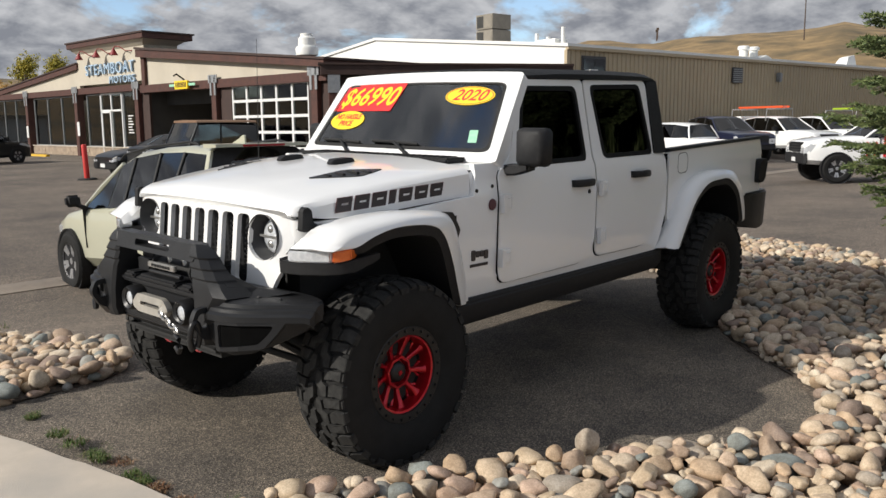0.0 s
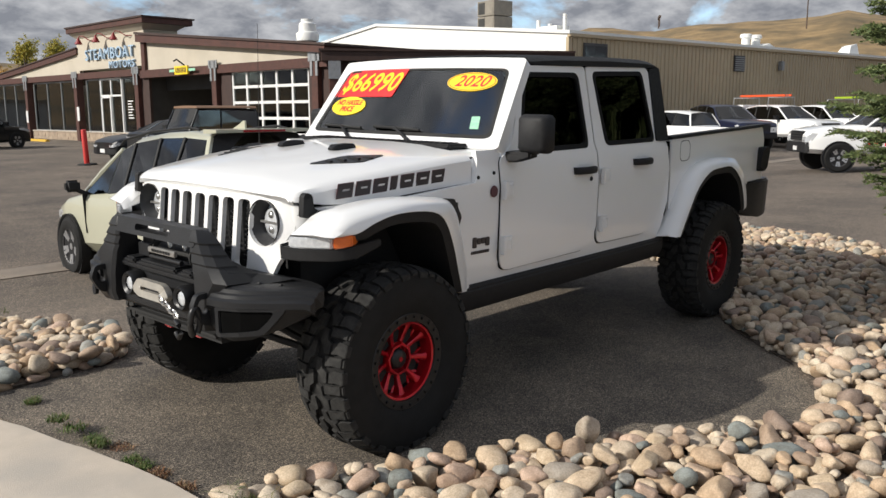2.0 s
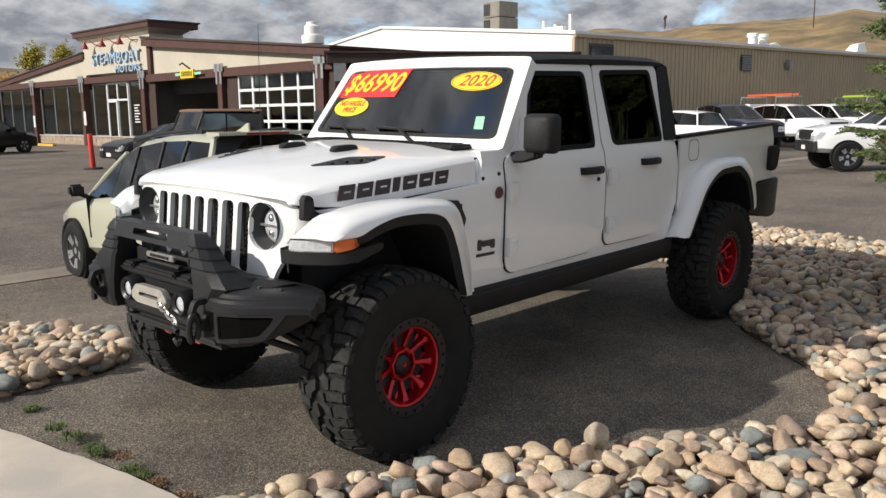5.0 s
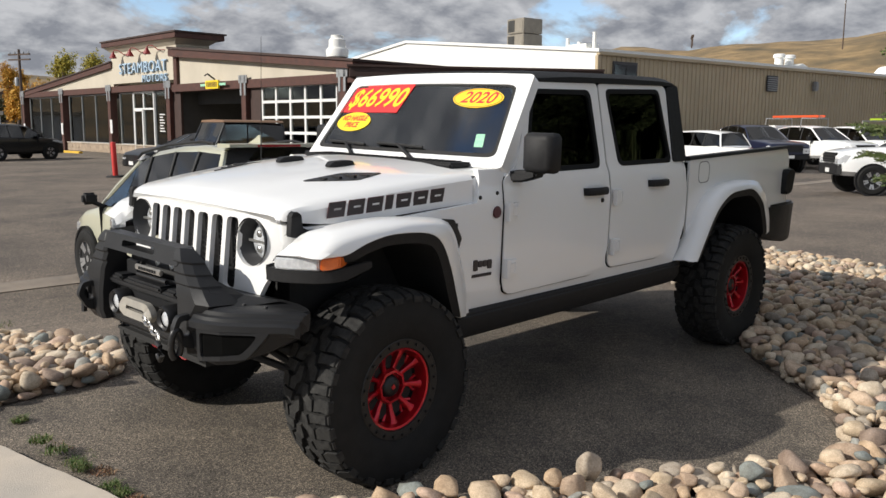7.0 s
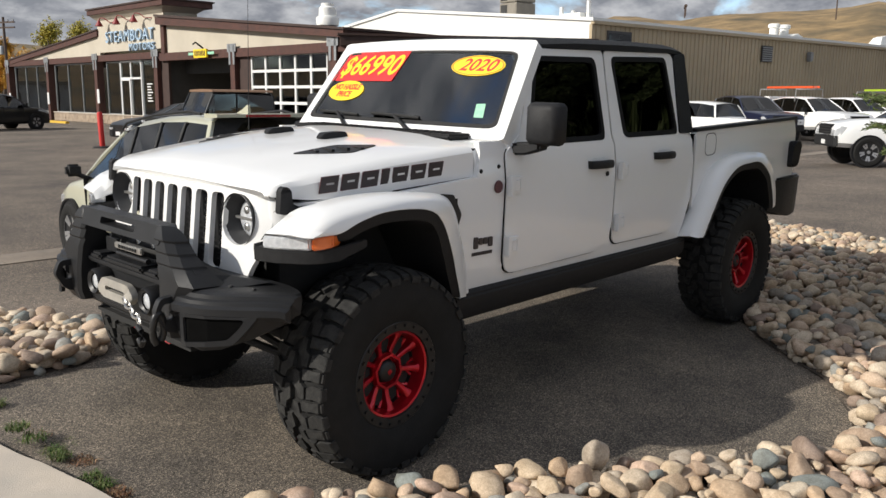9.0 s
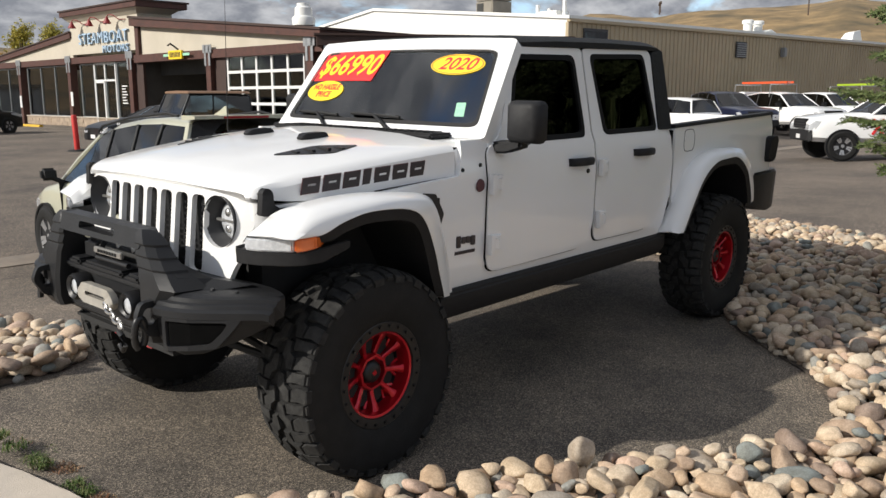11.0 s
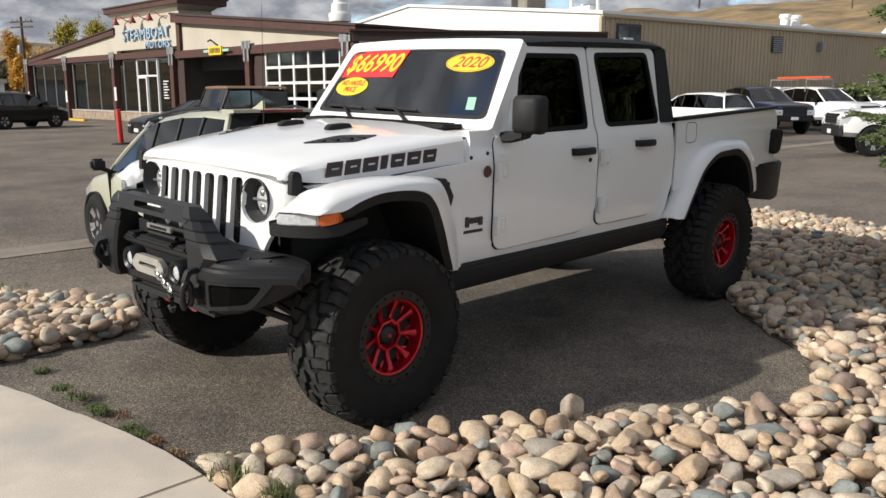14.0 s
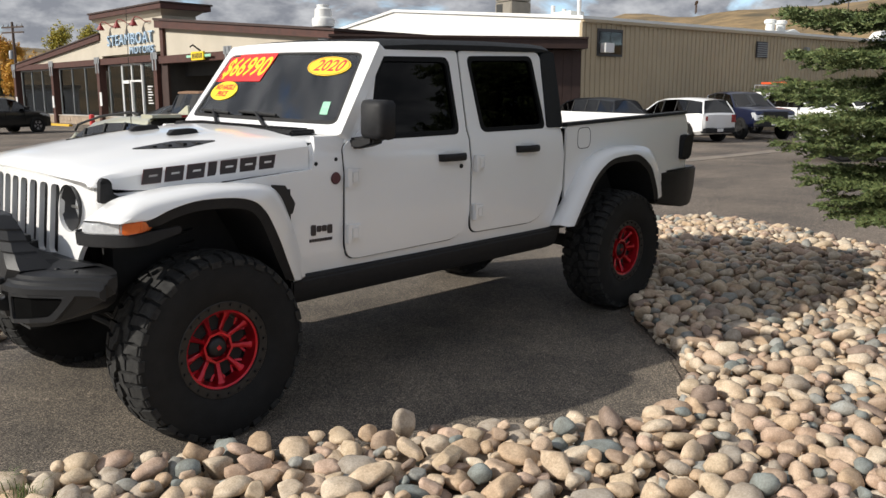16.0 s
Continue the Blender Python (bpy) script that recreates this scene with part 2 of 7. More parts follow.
M_CLEAR = surf("clear_lamp_lens", (0.72, 0.74, 0.76), (0.5, 0.52, 0.55), 55, 0.12, metal=0.25, coat=1.0)
M_TAIL = surf("smoked_tail_lens", (0.03, 0.012, 0.012), (0.02, 0.01, 0.01), 20, 0.2, coat=0.6)
M_REDLENS = surf("red_lens", (0.35, 0.02, 0.025), (0.25, 0.012, 0.016), 20, 0.2, coat=0.6)
M_WIND = glass_mat("windscreen_glass", (0.66, 0.76, 0.74), 2.35)
M_TINT = glass_mat("privacy_glass", (0.012, 0.013, 0.013), 1.3)
M_CGLASS = glass_mat("car_glass", (0.30, 0.33, 0.33), 1.85)
M_BGLASS = glass_mat("shop_glass", (0.62, 0.68, 0.62), 1.6)
M_YEL = surf("yellow_vinyl", (0.86, 0.62, 0.015), (0.82, 0.57, 0.012), 8, 0.5)
M_RVIN = surf("red_vinyl", (0.72, 0.02, 0.02), (0.66, 0.016, 0.018), 8, 0.5)
M_DECAL = surf("charcoal_decal", (0.035, 0.028, 0.03), (0.028, 0.022, 0.024), 20, 0.45)
M_DECALR = surf("dark_red_decal_edge", (0.10, 0.03, 0.035), (0.08, 0.024, 0.028), 20, 0.45)
M_GRNP = surf("pale_green_paper", (0.24, 0.55, 0.36), (0.36, 0.62, 0.46), 60, 0.7)
M_INT = surf("black_interior_cloth", (0.02, 0.02, 0.021), (0.013, 0.013, 0.014), 30, 0.8)
M_KHAKI = surf("khaki_car_paint", (0.46, 0.455, 0.35), (0.44, 0.435, 0.33), 2, 0.35, coat=0.8)
M_BLKCAR = surf("black_car_paint", (0.008, 0.009, 0.010), (0.006, 0.007, 0.008), 2, 0.35, coat=0.25, spec=0.35)
M_BLUE = surf("navy_car_paint", (0.006, 0.010, 0.034), (0.005, 0.008, 0.028), 2, 0.3, coat=0.6)
M_SILV = surf("silver_wheel", (0.45, 0.45, 0.46), (0.38, 0.38, 0.39), 12, 0.35, metal=0.7)
M_TANTOP = surf("tan_soft_top", (0.24, 0.145, 0.09), (0.2, 0.12, 0.075), 12, 0.9)
M_BROWN = surf("brown_stained_timber", (0.085, 0.029, 0.019), (0.05, 0.018, 0.013), 3.5, 0.65, bump=0.2, bump_scale=30)
M_BROWND = surf("dark_brown_siding", (0.05, 0.026, 0.02), (0.035, 0.018, 0.014), 3, 0.7, bump=0.2, bump_scale=20)
M_CREAM = surf("cream_stucco", (0.53, 0.48, 0.39), (0.49, 0.44, 0.36), 1.4, 0.9, bump=0.3, bump_scale=45, third=(0.46, 0.415, 0.335), third_scale=0.5)
M_GALV = surf("galvanised_bracket", (0.33, 0.34, 0.35), (0.26, 0.27, 0.28), 8, 0.5, metal=0.5)
M_TAN = surf("tan_metal_siding", (0.45, 0.365, 0.24), (0.42, 0.335, 0.22), 0.6, 0.5, third=(0.39, 0.315, 0.205), third_scale=0.25)
M_WMET = surf("white_metal_siding", (0.78, 0.78, 0.75), (0.74, 0.74, 0.71), 0.7, 0.5)
M_VEN = surf("ledge_stone_veneer", (0.42, 0.33, 0.24), (0.26, 0.2, 0.15), 3.0, 0.9, bump=0.6, bump_scale=9)
# the workshop's gloom put into the colour; the rooftop unit's dark panels share it
M_BAYDARK = surf("painted_gloom_and_dark_panel", (0.05, 0.048, 0.045), (0.03, 0.03, 0.028), 0.8, 0.9)
M_FRAMEW = surf("white_aluminium_frame", (0.74, 0.74, 0.73), (0.68, 0.68, 0.67), 4, 0.45)
M_SIGNB = surf("blue_sign_letter", (0.42, 0.55, 0.68), (0.34, 0.47, 0.62), 5, 0.5)
M_SIGNG = surf("grey_letter_return", (0.25, 0.27, 0.29), (0.2, 0.22, 0.24), 5, 0.5)
M_LAMPR = surf("red_barn_lamp", (0.25, 0.02, 0.02), (0.2, 0.016, 0.016), 5, 0.45)
M_REDPOST = surf("red_bollard_sleeve", (0.62, 0.03, 0.025), (0.52, 0.026, 0.02), 3, 0.55)
M_YCURB = surf("yellow_curb_paint", (0.62, 0.38, 0.03), (0.52, 0.32, 0.03), 3, 0.8)
M_ACBOX = surf("weathered_ac_casing", (0.24, 0.215, 0.175), (0.19, 0.17, 0.14), 2, 0.6, metal=0.2)
M_POLE = surf("weathered_pole_wood", (0.10, 0.07, 0.055), (0.07, 0.05, 0.04), 5, 0.9)
M_BARK = surf("spruce_bark", (0.085, 0.062, 0.048), (0.045, 0.035, 0.028), 25, 0.95, bump=0.8, bump_scale=60)
M_ORANGE = surf("orange_fibreglass_ladder", (0.66, 0.09, 0.025), (0.6, 0.08, 0.02), 3, 0.5)
M_LIME = surf("lime_fibreglass_ladder", (0.34, 0.48, 0.03), (0.3, 0.42, 0.025), 3, 0.5)


def leaf_mat(name, a, b, c, rough=0.6):
    m, n, l, p = node_mat(name)
    g = n.new("ShaderNodeNewGeometry")
    rp = n.new("ShaderNodeValToRGB")
    e = rp.color_ramp.elements
    e[0].color, e[1].color = (*a, 1), (*c, 1)
    k = rp.color_ramp.elements.new(0.5)
    k.color = (*b, 1)
    l.new(g.outputs["Random Per Island"], rp.inputs["Fac"])
    l.new(rp.outputs["Color"], p.inputs["Base Color"])
    p.inputs["Roughness"].default_value = rough
    p.inputs["Specular IOR Level"].default_value = 0.3
    return m


M_NEEDLE = leaf_mat("spruce_needles", (0.07, 0.105, 0.04), (0.12, 0.16, 0.06), (0.19, 0.215, 0.085))
M_GRASS = leaf_mat("grass_blades", (0.05, 0.10, 0.02), (0.09, 0.14, 0.035), (0.16, 0.15, 0.06))
M_DRYG = leaf_mat("dry_grass", (0.13, 0.06, 0.03), (0.22, 0.11, 0.06), (0.3, 0.22, 0.12))
M_SCRUB = leaf_mat("dark_scrub_leaves", (0.055, 0.065, 0.03), (0.10, 0.10, 0.045), (0.17, 0.13, 0.06))
M_YLEAF = leaf_mat("autumn_yellow_leaves", (0.30, 0.28, 0.05), (0.46, 0.36, 0.05), (0.24, 0.25, 0.05))
M_OLEAF = leaf_mat("autumn_orange_leaves", (0.5, 0.24, 0.03), (0.55, 0.32, 0.04), (0.38, 0.19, 0.03))
M_HILL = surf("dry_hill_grass", (0.33, 0.225, 0.105), (0.15, 0.105, 0.052), 0.16, 0.95, detail=12, third=(0.085, 0.068, 0.038), third_scale=0.06, bump=0.5, bump_scale=0.4)

# ---- geometry helpers ----


def part(name, bm, material, parent, label="", smooth=None):
    """Link a bmesh as one mesh object under a thing or under a part."""
    me = bpy.data.meshes.new(name)
    bmesh.ops.recalc_face_normals(bm, faces=bm.faces[:])
    if smooth is not None:
        lim = radians(smooth)
        for f in bm.faces:
            f.smooth = True
        for e in bm.edges:
            if len(e.link_faces) == 2 and e.calc_face_angle(0.0) > lim:
                e.smooth = False
    bm.to_mesh(me)
    bm.free()
    me.materials.append(material)
    ob = new(name, me)
    if parent:
        ob.parent = parent
    if label:
        ob["label"] = label
    return ob


def thing(name, m=None, label="", category="", group="", kind=""):
    ob = new(name)
    ob.empty_display_size = 0.2
    if m is not None:
        ob.matrix_basis = m
    return tagged(ob, label, category, group, kind)


def bevel(bm, w, seg=2):
    bmesh.ops.bevel(bm, geom=bm.edges[:], offset=w, segments=seg, affect="EDGES", clamp_overlap=True)


def box(bm, x0, x1, y0, y1, z0, z1, m=None):
    r = bmesh.ops.create_cube(bm, size=1.0)["verts"]
    for v in r:
        v.co = Vector(((x0 + x1) / 2 + v.co.x * (x1 - x0), (y0 + y1) / 2 + v.co.y * (y1 - y0), (z0 + z1) / 2 + v.co.z * (z1 - z0)))
        if m is not None:
            v.co = m @ v.co
    return r


def box_part(name, ext, material, parent, label="", bev=0.0, m=None):
    bm = bmesh.new()
    box(bm, *ext)
    if bev:
        bevel(bm, bev)
    if m is not None:
        bmesh.ops.transform(bm, matrix=m, verts=bm.verts[:])
    return part(name, bm, material, parent, label)


def plate(outer, holes=(), t=0.02, cuts=()):
    """A plate in the plane of (u, v) with real holes, thickness t along w; returns a bmesh with co = (u, v, w)."""
    bm = bmesh.new()
    edges = []
    for loop in (outer, *holes):
        vs = [bm.verts.new((p[0], p[1], 0.0)) for p in loop]
        edges += [bm.edges.new((vs[i], vs[(i + 1) % len(vs)])) for i in range(len(vs))]
    bmesh.ops.triangle_fill(bm, use_beauty=True, use_dissolve=False, edges=edges, normal=(0, 0, 1))
    for axis, v in cuts:
        no = (1, 0, 0) if axis == "u" else (0, 1, 0)
        co = (v, 0, 0) if axis == "u" else (0, v, 0)
        bmesh.ops.bisect_plane(bm, geom=bm.verts[:] + bm.edges[:] + bm.faces[:], plane_co=co, plane_no=no)
    r = bmesh.ops.extrude_face_region(bm, geom=bm.faces[:])
    for g in r["geom"]:
        if isinstance(g, bmesh.types.BMVert):
            g.co.z += t
    return bm


def remap(bm, fn):
    for v in bm.verts:
        v.co = Vector(fn(*v.co))
    return bm


def loft(sections, closed=True, caps=True):
    """Join rings of equal point count."""
    bm = bmesh.new()
    rings = [[bm.verts.new(p) for p in s] for s in sections]
    k = len(rings[0])
    for a, b in zip(rings, rings[1:]):
        for i in range(k if closed else k - 1):
            j = (i + 1) % k
            bm.faces.new((a[i], a[j], b[j], b[i]))
    if caps and closed:
        bm.faces.new(rings[0][::-1])
        bm.faces.new(rings[-1])
    return bm


def rounded(pts, r, n=4):
    """Round the corners of a polygon."""
    out = []
    k = len(pts)
    for i, p in enumerate(pts):
        p = Vector(p[:2])
        a, b = Vector(pts[i - 1][:2]), Vector(pts[(i + 1) % k][:2])
        rr = pts[i][2] if len(pts[i]) > 2 else r
        da, db = (a - p), (b - p)
        rr = min(rr, da.length * 0.48, db.length * 0.48)
        s, e = p + da.normalized() * rr, p + db.normalized() * rr
        for j in range(n + 1):
            q = j / n
            out.append(tuple(s * (1 - q) ** 2 + p * 2 * q * (1 - q) + e * q * q))
    return out


def circle(cx, cy, r, n=28, ry=None):
    return [(cx + r * math.cos(2 * math.pi * i / n), cy + (ry or r) * math.sin(2 * math.pi * i / n)) for i in range(n)]


def tube(pts, r, seg=8, bm=None):
    """A round bar along a polyline."""
    bm = bm or bmesh.new()
    pts = [Vector(p) for p in pts]
    rings = []
    for i, p in enumerate(pts):
        d = (pts[min(i + 1, len(pts) - 1)] - pts[max(i - 1, 0)]).normalized()
        q = d.to_track_quat("Z", "Y")
        rr = r[i] if isinstance(r, (list, tuple)) else r
        rings.append([bm.verts.new(p + q @ Vector((rr * math.cos(2 * math.pi * k / seg), rr * math.sin(2 * math.pi * k / seg), 0))) for k in range(seg)])
    for a, b in zip(rings, rings[1:]):
        for k in range(seg):
            bm.faces.new((a[k], a[(k + 1) % seg], b[(k + 1) % seg], b[k]))
    bm.faces.new(rings[0][::-1])
    bm.faces.new(rings[-1])
    return bm


def lathe(profile, seg=48, axis="y", closed=False):
    """Turn (radius, along) pairs round an axis."""
    bm = bmesh.new()
    rings = []
    for k in range(seg):
        a = 2 * math.pi * k / seg
        c, s = math.cos(a), math.sin(a)
        if axis == "y":
            rings.append([bm.verts.new((r * c, w, r * s)) for r, w in profile])
        elif axis == "x":
            rings.append([bm.verts.new((w, r * c, r * s)) for r, w in profile])
        else:
            rings.append([bm.verts.new((r * c, r * s, w)) for r, w in profile])
    n = len(profile)
    for i in range(seg):
        a, b = rings[i], rings[(i + 1) % seg]
        for k in range(n if closed else n - 1):
            bm.faces.new((a[k], a[(k + 1) % n], b[(k + 1) % n], b[k]))
    bmesh.ops.remove_doubles(bm, verts=bm.verts[:], dist=1e-5)
    return bm


def lettering(name, text, size, material, parent, m, depth=0.004, squash=1.0, slant=0.0, label="", bold=0.0):
    """Words in the built-in font as a mesh; m places its plane (x along, y up)."""
    cu = bpy.data.curves.new(name, "FONT")
    cu.body, cu.size, cu.extrude, cu.align_x, cu.align_y = text, size, depth, "CENTER", "CENTER"
    cu.shear, cu.offset, cu.resolution_u = slant, bold, 3
    tmp = new(name, cu)
    dg = bpy.context.evaluated_depsgraph_get()
    me = bpy.data.meshes.new_from_object(tmp.evaluated_get(dg))
    bpy.data.objects.remove(tmp)
    me.transform(m @ Matrix.Diagonal((squash, 1, 1, 1)))
    me.materials.clear()
    me.materials.append(material)
    ob = new(name, me)
    ob.parent = parent
    if label:
        ob["label"] = label
    return ob


def sign_letters(name, text, size, material, parent, m, depth, squash, label):
    """Every letter of a word as a part of its own."""
    def extent(word):
        ob = lettering(name, word, size, material, parent, Matrix(), depth, squash, 0.0, "", 0.0)
        xs = [v.co.x for v in ob.data.vertices]
        bpy.data.objects.remove(ob)
        return min(xs), max(xs)
    total = extent(text)[1] - extent(text)[0]
    for i, ch in enumerate(text):
        lo, hi = extent(text[:i + 1])
        c0, c1 = extent(ch)
        right = -total / 2 + (hi - lo)
        lettering(name, ch, size, material, parent, m @ Matrix.Translation(((right - c1) * 1.1, 0, 0)), depth, squash, 0.0, label if i == 0 else "")


def lerp_table(tab, x):
    if x <= tab[0][0]:
        return tab[0][1]
    for (a, u), (b, v) in zip(tab, tab[1:]):
        if x <= b:
            return u + (v - u) * (x - a) / (b - a)
    return tab[-1][1]


def smooth01(x):
    x = max(0.0, min(1.0, x))
    return x * x * (3 - 2 * x)


# ---- ground ----


def ground_z(x, y):
    """The lot dips from the display pad to a concrete valley gutter and rises again."""
    dip = lerp_table(((1.4, 0.0), (2.4, -0.06), (5.9, -0.40), (6.6, -0.43), (7.3, -0.40), (13, -0.22), (26, -0.08), (60, -0.08)), y)
    k = 1 - 0.72 * smooth01((x - 5.0) / 8.0)
    cross = 0.021 * (max(-3.0, min(y, 1.6)) + 0.8)
    fade = 1 - smooth01((max(y, 1.6) - 1.6) / 3.0)
    return (dip * k if y > 1.4 else 0.0) + cross * fade * (1 - smooth01((x - 5.0) / 3.0))


def far_z(x, y):
    """Low dry hills beyond the lot."""
    d = math.hypot(x, y)
    az = math.degrees(math.atan2(y + 3.5, x + 2.5))
    top = lerp_table(((-40, 4.0), (0, 5.5), (14.5, 6.0), (16.5, 6.35), (18.1, 6.1), (19.7, 5.95), (23.6, 5.95), (25.9, 5.92), (28.2, 5.5), (30, 5.62), (31.8, 5.7), (32.9, 5.4), (34.4, 5.0), (37, 4.2), (45, 2.6), (58, 2.2), (72, 3.6), (76, 3.2), (90, 3.0), (120, 2.0)), az)
    rise = smooth01((d - 110) / 230)
    n = noise.fractal(Vector((x * 0.012, y * 0.012, 3.1)), 1.0, 2.0, 6)
    n2 = noise.fractal(Vector((x * 0.05, y * 0.05, 7.1)), 1.0, 2.0, 4)
    return rise * (math.tan(radians(top)) * 330 + 2.2 * n + 0.8 * n2) if d > 110 else 0.0


def axis_steps(near, fine, far):
    v = [i * fine for i in range(int(-near / fine), int(near * 1.6 / fine) + 1)]
    s, x = fine, v[-1]
    up = []
    while x < far:
        s *= 1.22
        x += s
        up.append(x)
    s, x = fine, v[0]
    dn = []
    while x > -far * 0.6:
        s *= 1.3
        x -= s
        dn.append(x)
    return dn[::-1] + v + up


gx, gy = axis_steps(6, 0.5, 105), axis_steps(6, 0.5, 105)
bm = bmesh.new()
grid = [[bm.verts.new((x, y, ground_z(x, y))) for y in gy] for x in gx]
for i in range(len(gx) - 1):
    for j in range(len(gy) - 1):
        bm.faces.new((grid[i][j], grid[i + 1][j], grid[i + 1][j + 1], grid[i][j + 1]))
tagged(part("ground", bm, M_LOT, None, smooth=60), "worn grey-brown asphalt car lot dipping to a gutter", "ground", kind="structure")

bm = bmesh.new()
az_n, r_list = 150, [100 + 8 * i for i in range(14)] + [212 + 14 * i for i in range(12)] + [400, 520, 800, 1600]
rows = []
for i in range(az_n + 1):
    a = radians(-70 + 215 * i / az_n)
    rows.append([bm.verts.new((r * math.cos(a), r * math.sin(a), (far_z(r * math.cos(a), r * math.sin(a)) if r < 400 else far_z(380 * math.cos(a), 380 * math.sin(a)) * (1 - smooth01((r - 380) / 900))) - 0.3)) for r in r_list])
for a, b in zip(rows, rows[1:]):
    for k in range(len(r_list) - 1):
        bm.faces.new((a[k], b[k], b[k + 1], a[k + 1]))
tagged(part("hillside_ground", bm, M_HILL, None, smooth=80), "dry tan grass hill with dark scrub behind the lot", "hill", kind="structure")

# display pad, pavement, gutter
PAD = [(-1.05, -0.7), (-0.72, -0.82), (-0.4, -0.96), (-0.02, -1.12), (0.35, -1.42), (0.75, -1.68), (1.10, -1.92), (1.49, -2.18), (1.95, -2.2), (2.31, -2.04), (2.62, -1.78), (2.86, -1.5), (3.2, -1.12), (3.6, -0.86), (4.3, -0.55), (4.9, 0.1), (5.2, 1.4), (0.05, 1.4), (-0.2, 1.36), (-1.22, 1.3), (-1.1, 0.2)]
bm = plate(rounded(PAD, 0.15, 3), (), 0.006, [("v", -2 + 0.25 * i) for i in range(14)] + [("u", -1 + 0.5 * i) for i in range(13)])
remap(bm, lambda u, v, w: (u, v, w + 0.004 + ground_z(u, v)))
tagged(part("display_pad_pavement", bm, M_PAD, None), "coarse dark asphalt display pad under the pickup", "pavement", kind="structure")

walk_root = thing("pavement", None, "pale concrete pavement with cut joints along the kerb", "pavement", kind="structure")
KERB = ((-8.0, -1.03), (-1.5, -1.03), (-1.0, -1.02), (-0.7, -1.005), (-0.4, -1.02), (-0.1, -1.06), (0.2, -1.12), (0.5, -1.17), (0.8, -1.235), (1.4, -1.40), (2.2, -1.72), (4.0, -2.5))
for y0 in [-6.53 + 1.9 * i for i in range(6)]:
    ys = [y0 + 0.004 + 1.892 * k / 12 for k in range(13)]
    edge = [(lerp_table(KERB, y) + 0.006 * noise.noise(Vector((y * 6.0, 1.3, 0))), y) for y in ys]
    bm = plate([(-3.6, ys[0])] + edge + [(-3.6, ys[-1])], (), 0.16)
    for v in bm.verts:
        v.co.z += -0.105 + 0.021 * (min(v.co.y, 4.0) + 0.8)
    bmesh.ops.bevel(bm, geom=[e for e in bm.edges if e.calc_face_angle(0.0) > 0.6], offset=0.007, segments=2, affect="EDGES")
    part("slab", bm, M_CONC, walk_root)
bm = bmesh.new()
xs = [-14 + 0.8 * i for i in range(90)]
for k, x in enumerate(xs[:-1]):
    q = []
    for xx, yy in ((x, 7.16), (x + 0.792, 7.16), (x + 0.792, 7.72), (x, 7.72)):
        q.append(bm.verts.new((xx, yy - 0.02 * xx, ground_z(xx, yy - 0.02 * xx) + 0.012)))
    bm.faces.new(q)
r = bmesh.ops.extrude_face_region(bm, geom=bm.faces[:])
for g in r["geom"]:
    if isinstance(g, bmesh.types.BMVert):
        g.co.z -= 0.05
tagged(part("gutter", bm, M_GUT, None), "stained concrete valley gutter across the lot", "gutter", kind="structure")

# ---- wheel with mud tyre ----


def bent_box(bm, r0, r1, a0, a1, w0, w1, skew=0.0):
    """A tread block between two radii, two angles and two widths."""
    q = []
    for r in (r0, r1):
        sh = 0.004 if r == r1 else 0.0
        for a, w in ((a0 + sh, w0), (a1 - sh, w0), (a1 - sh + skew, w1), (a0 + sh + skew, w1)):
            q.append(bm.verts.new((r * math.cos(a), w, r * math.sin(a))))
    for f in ((0, 1, 2, 3), (4, 5, 6, 7), (0, 1, 5, 4), (1, 2, 6, 5), (2, 3, 7, 6), (3, 0, 4, 7)):
        bm.faces.new([q[i] for i in f])


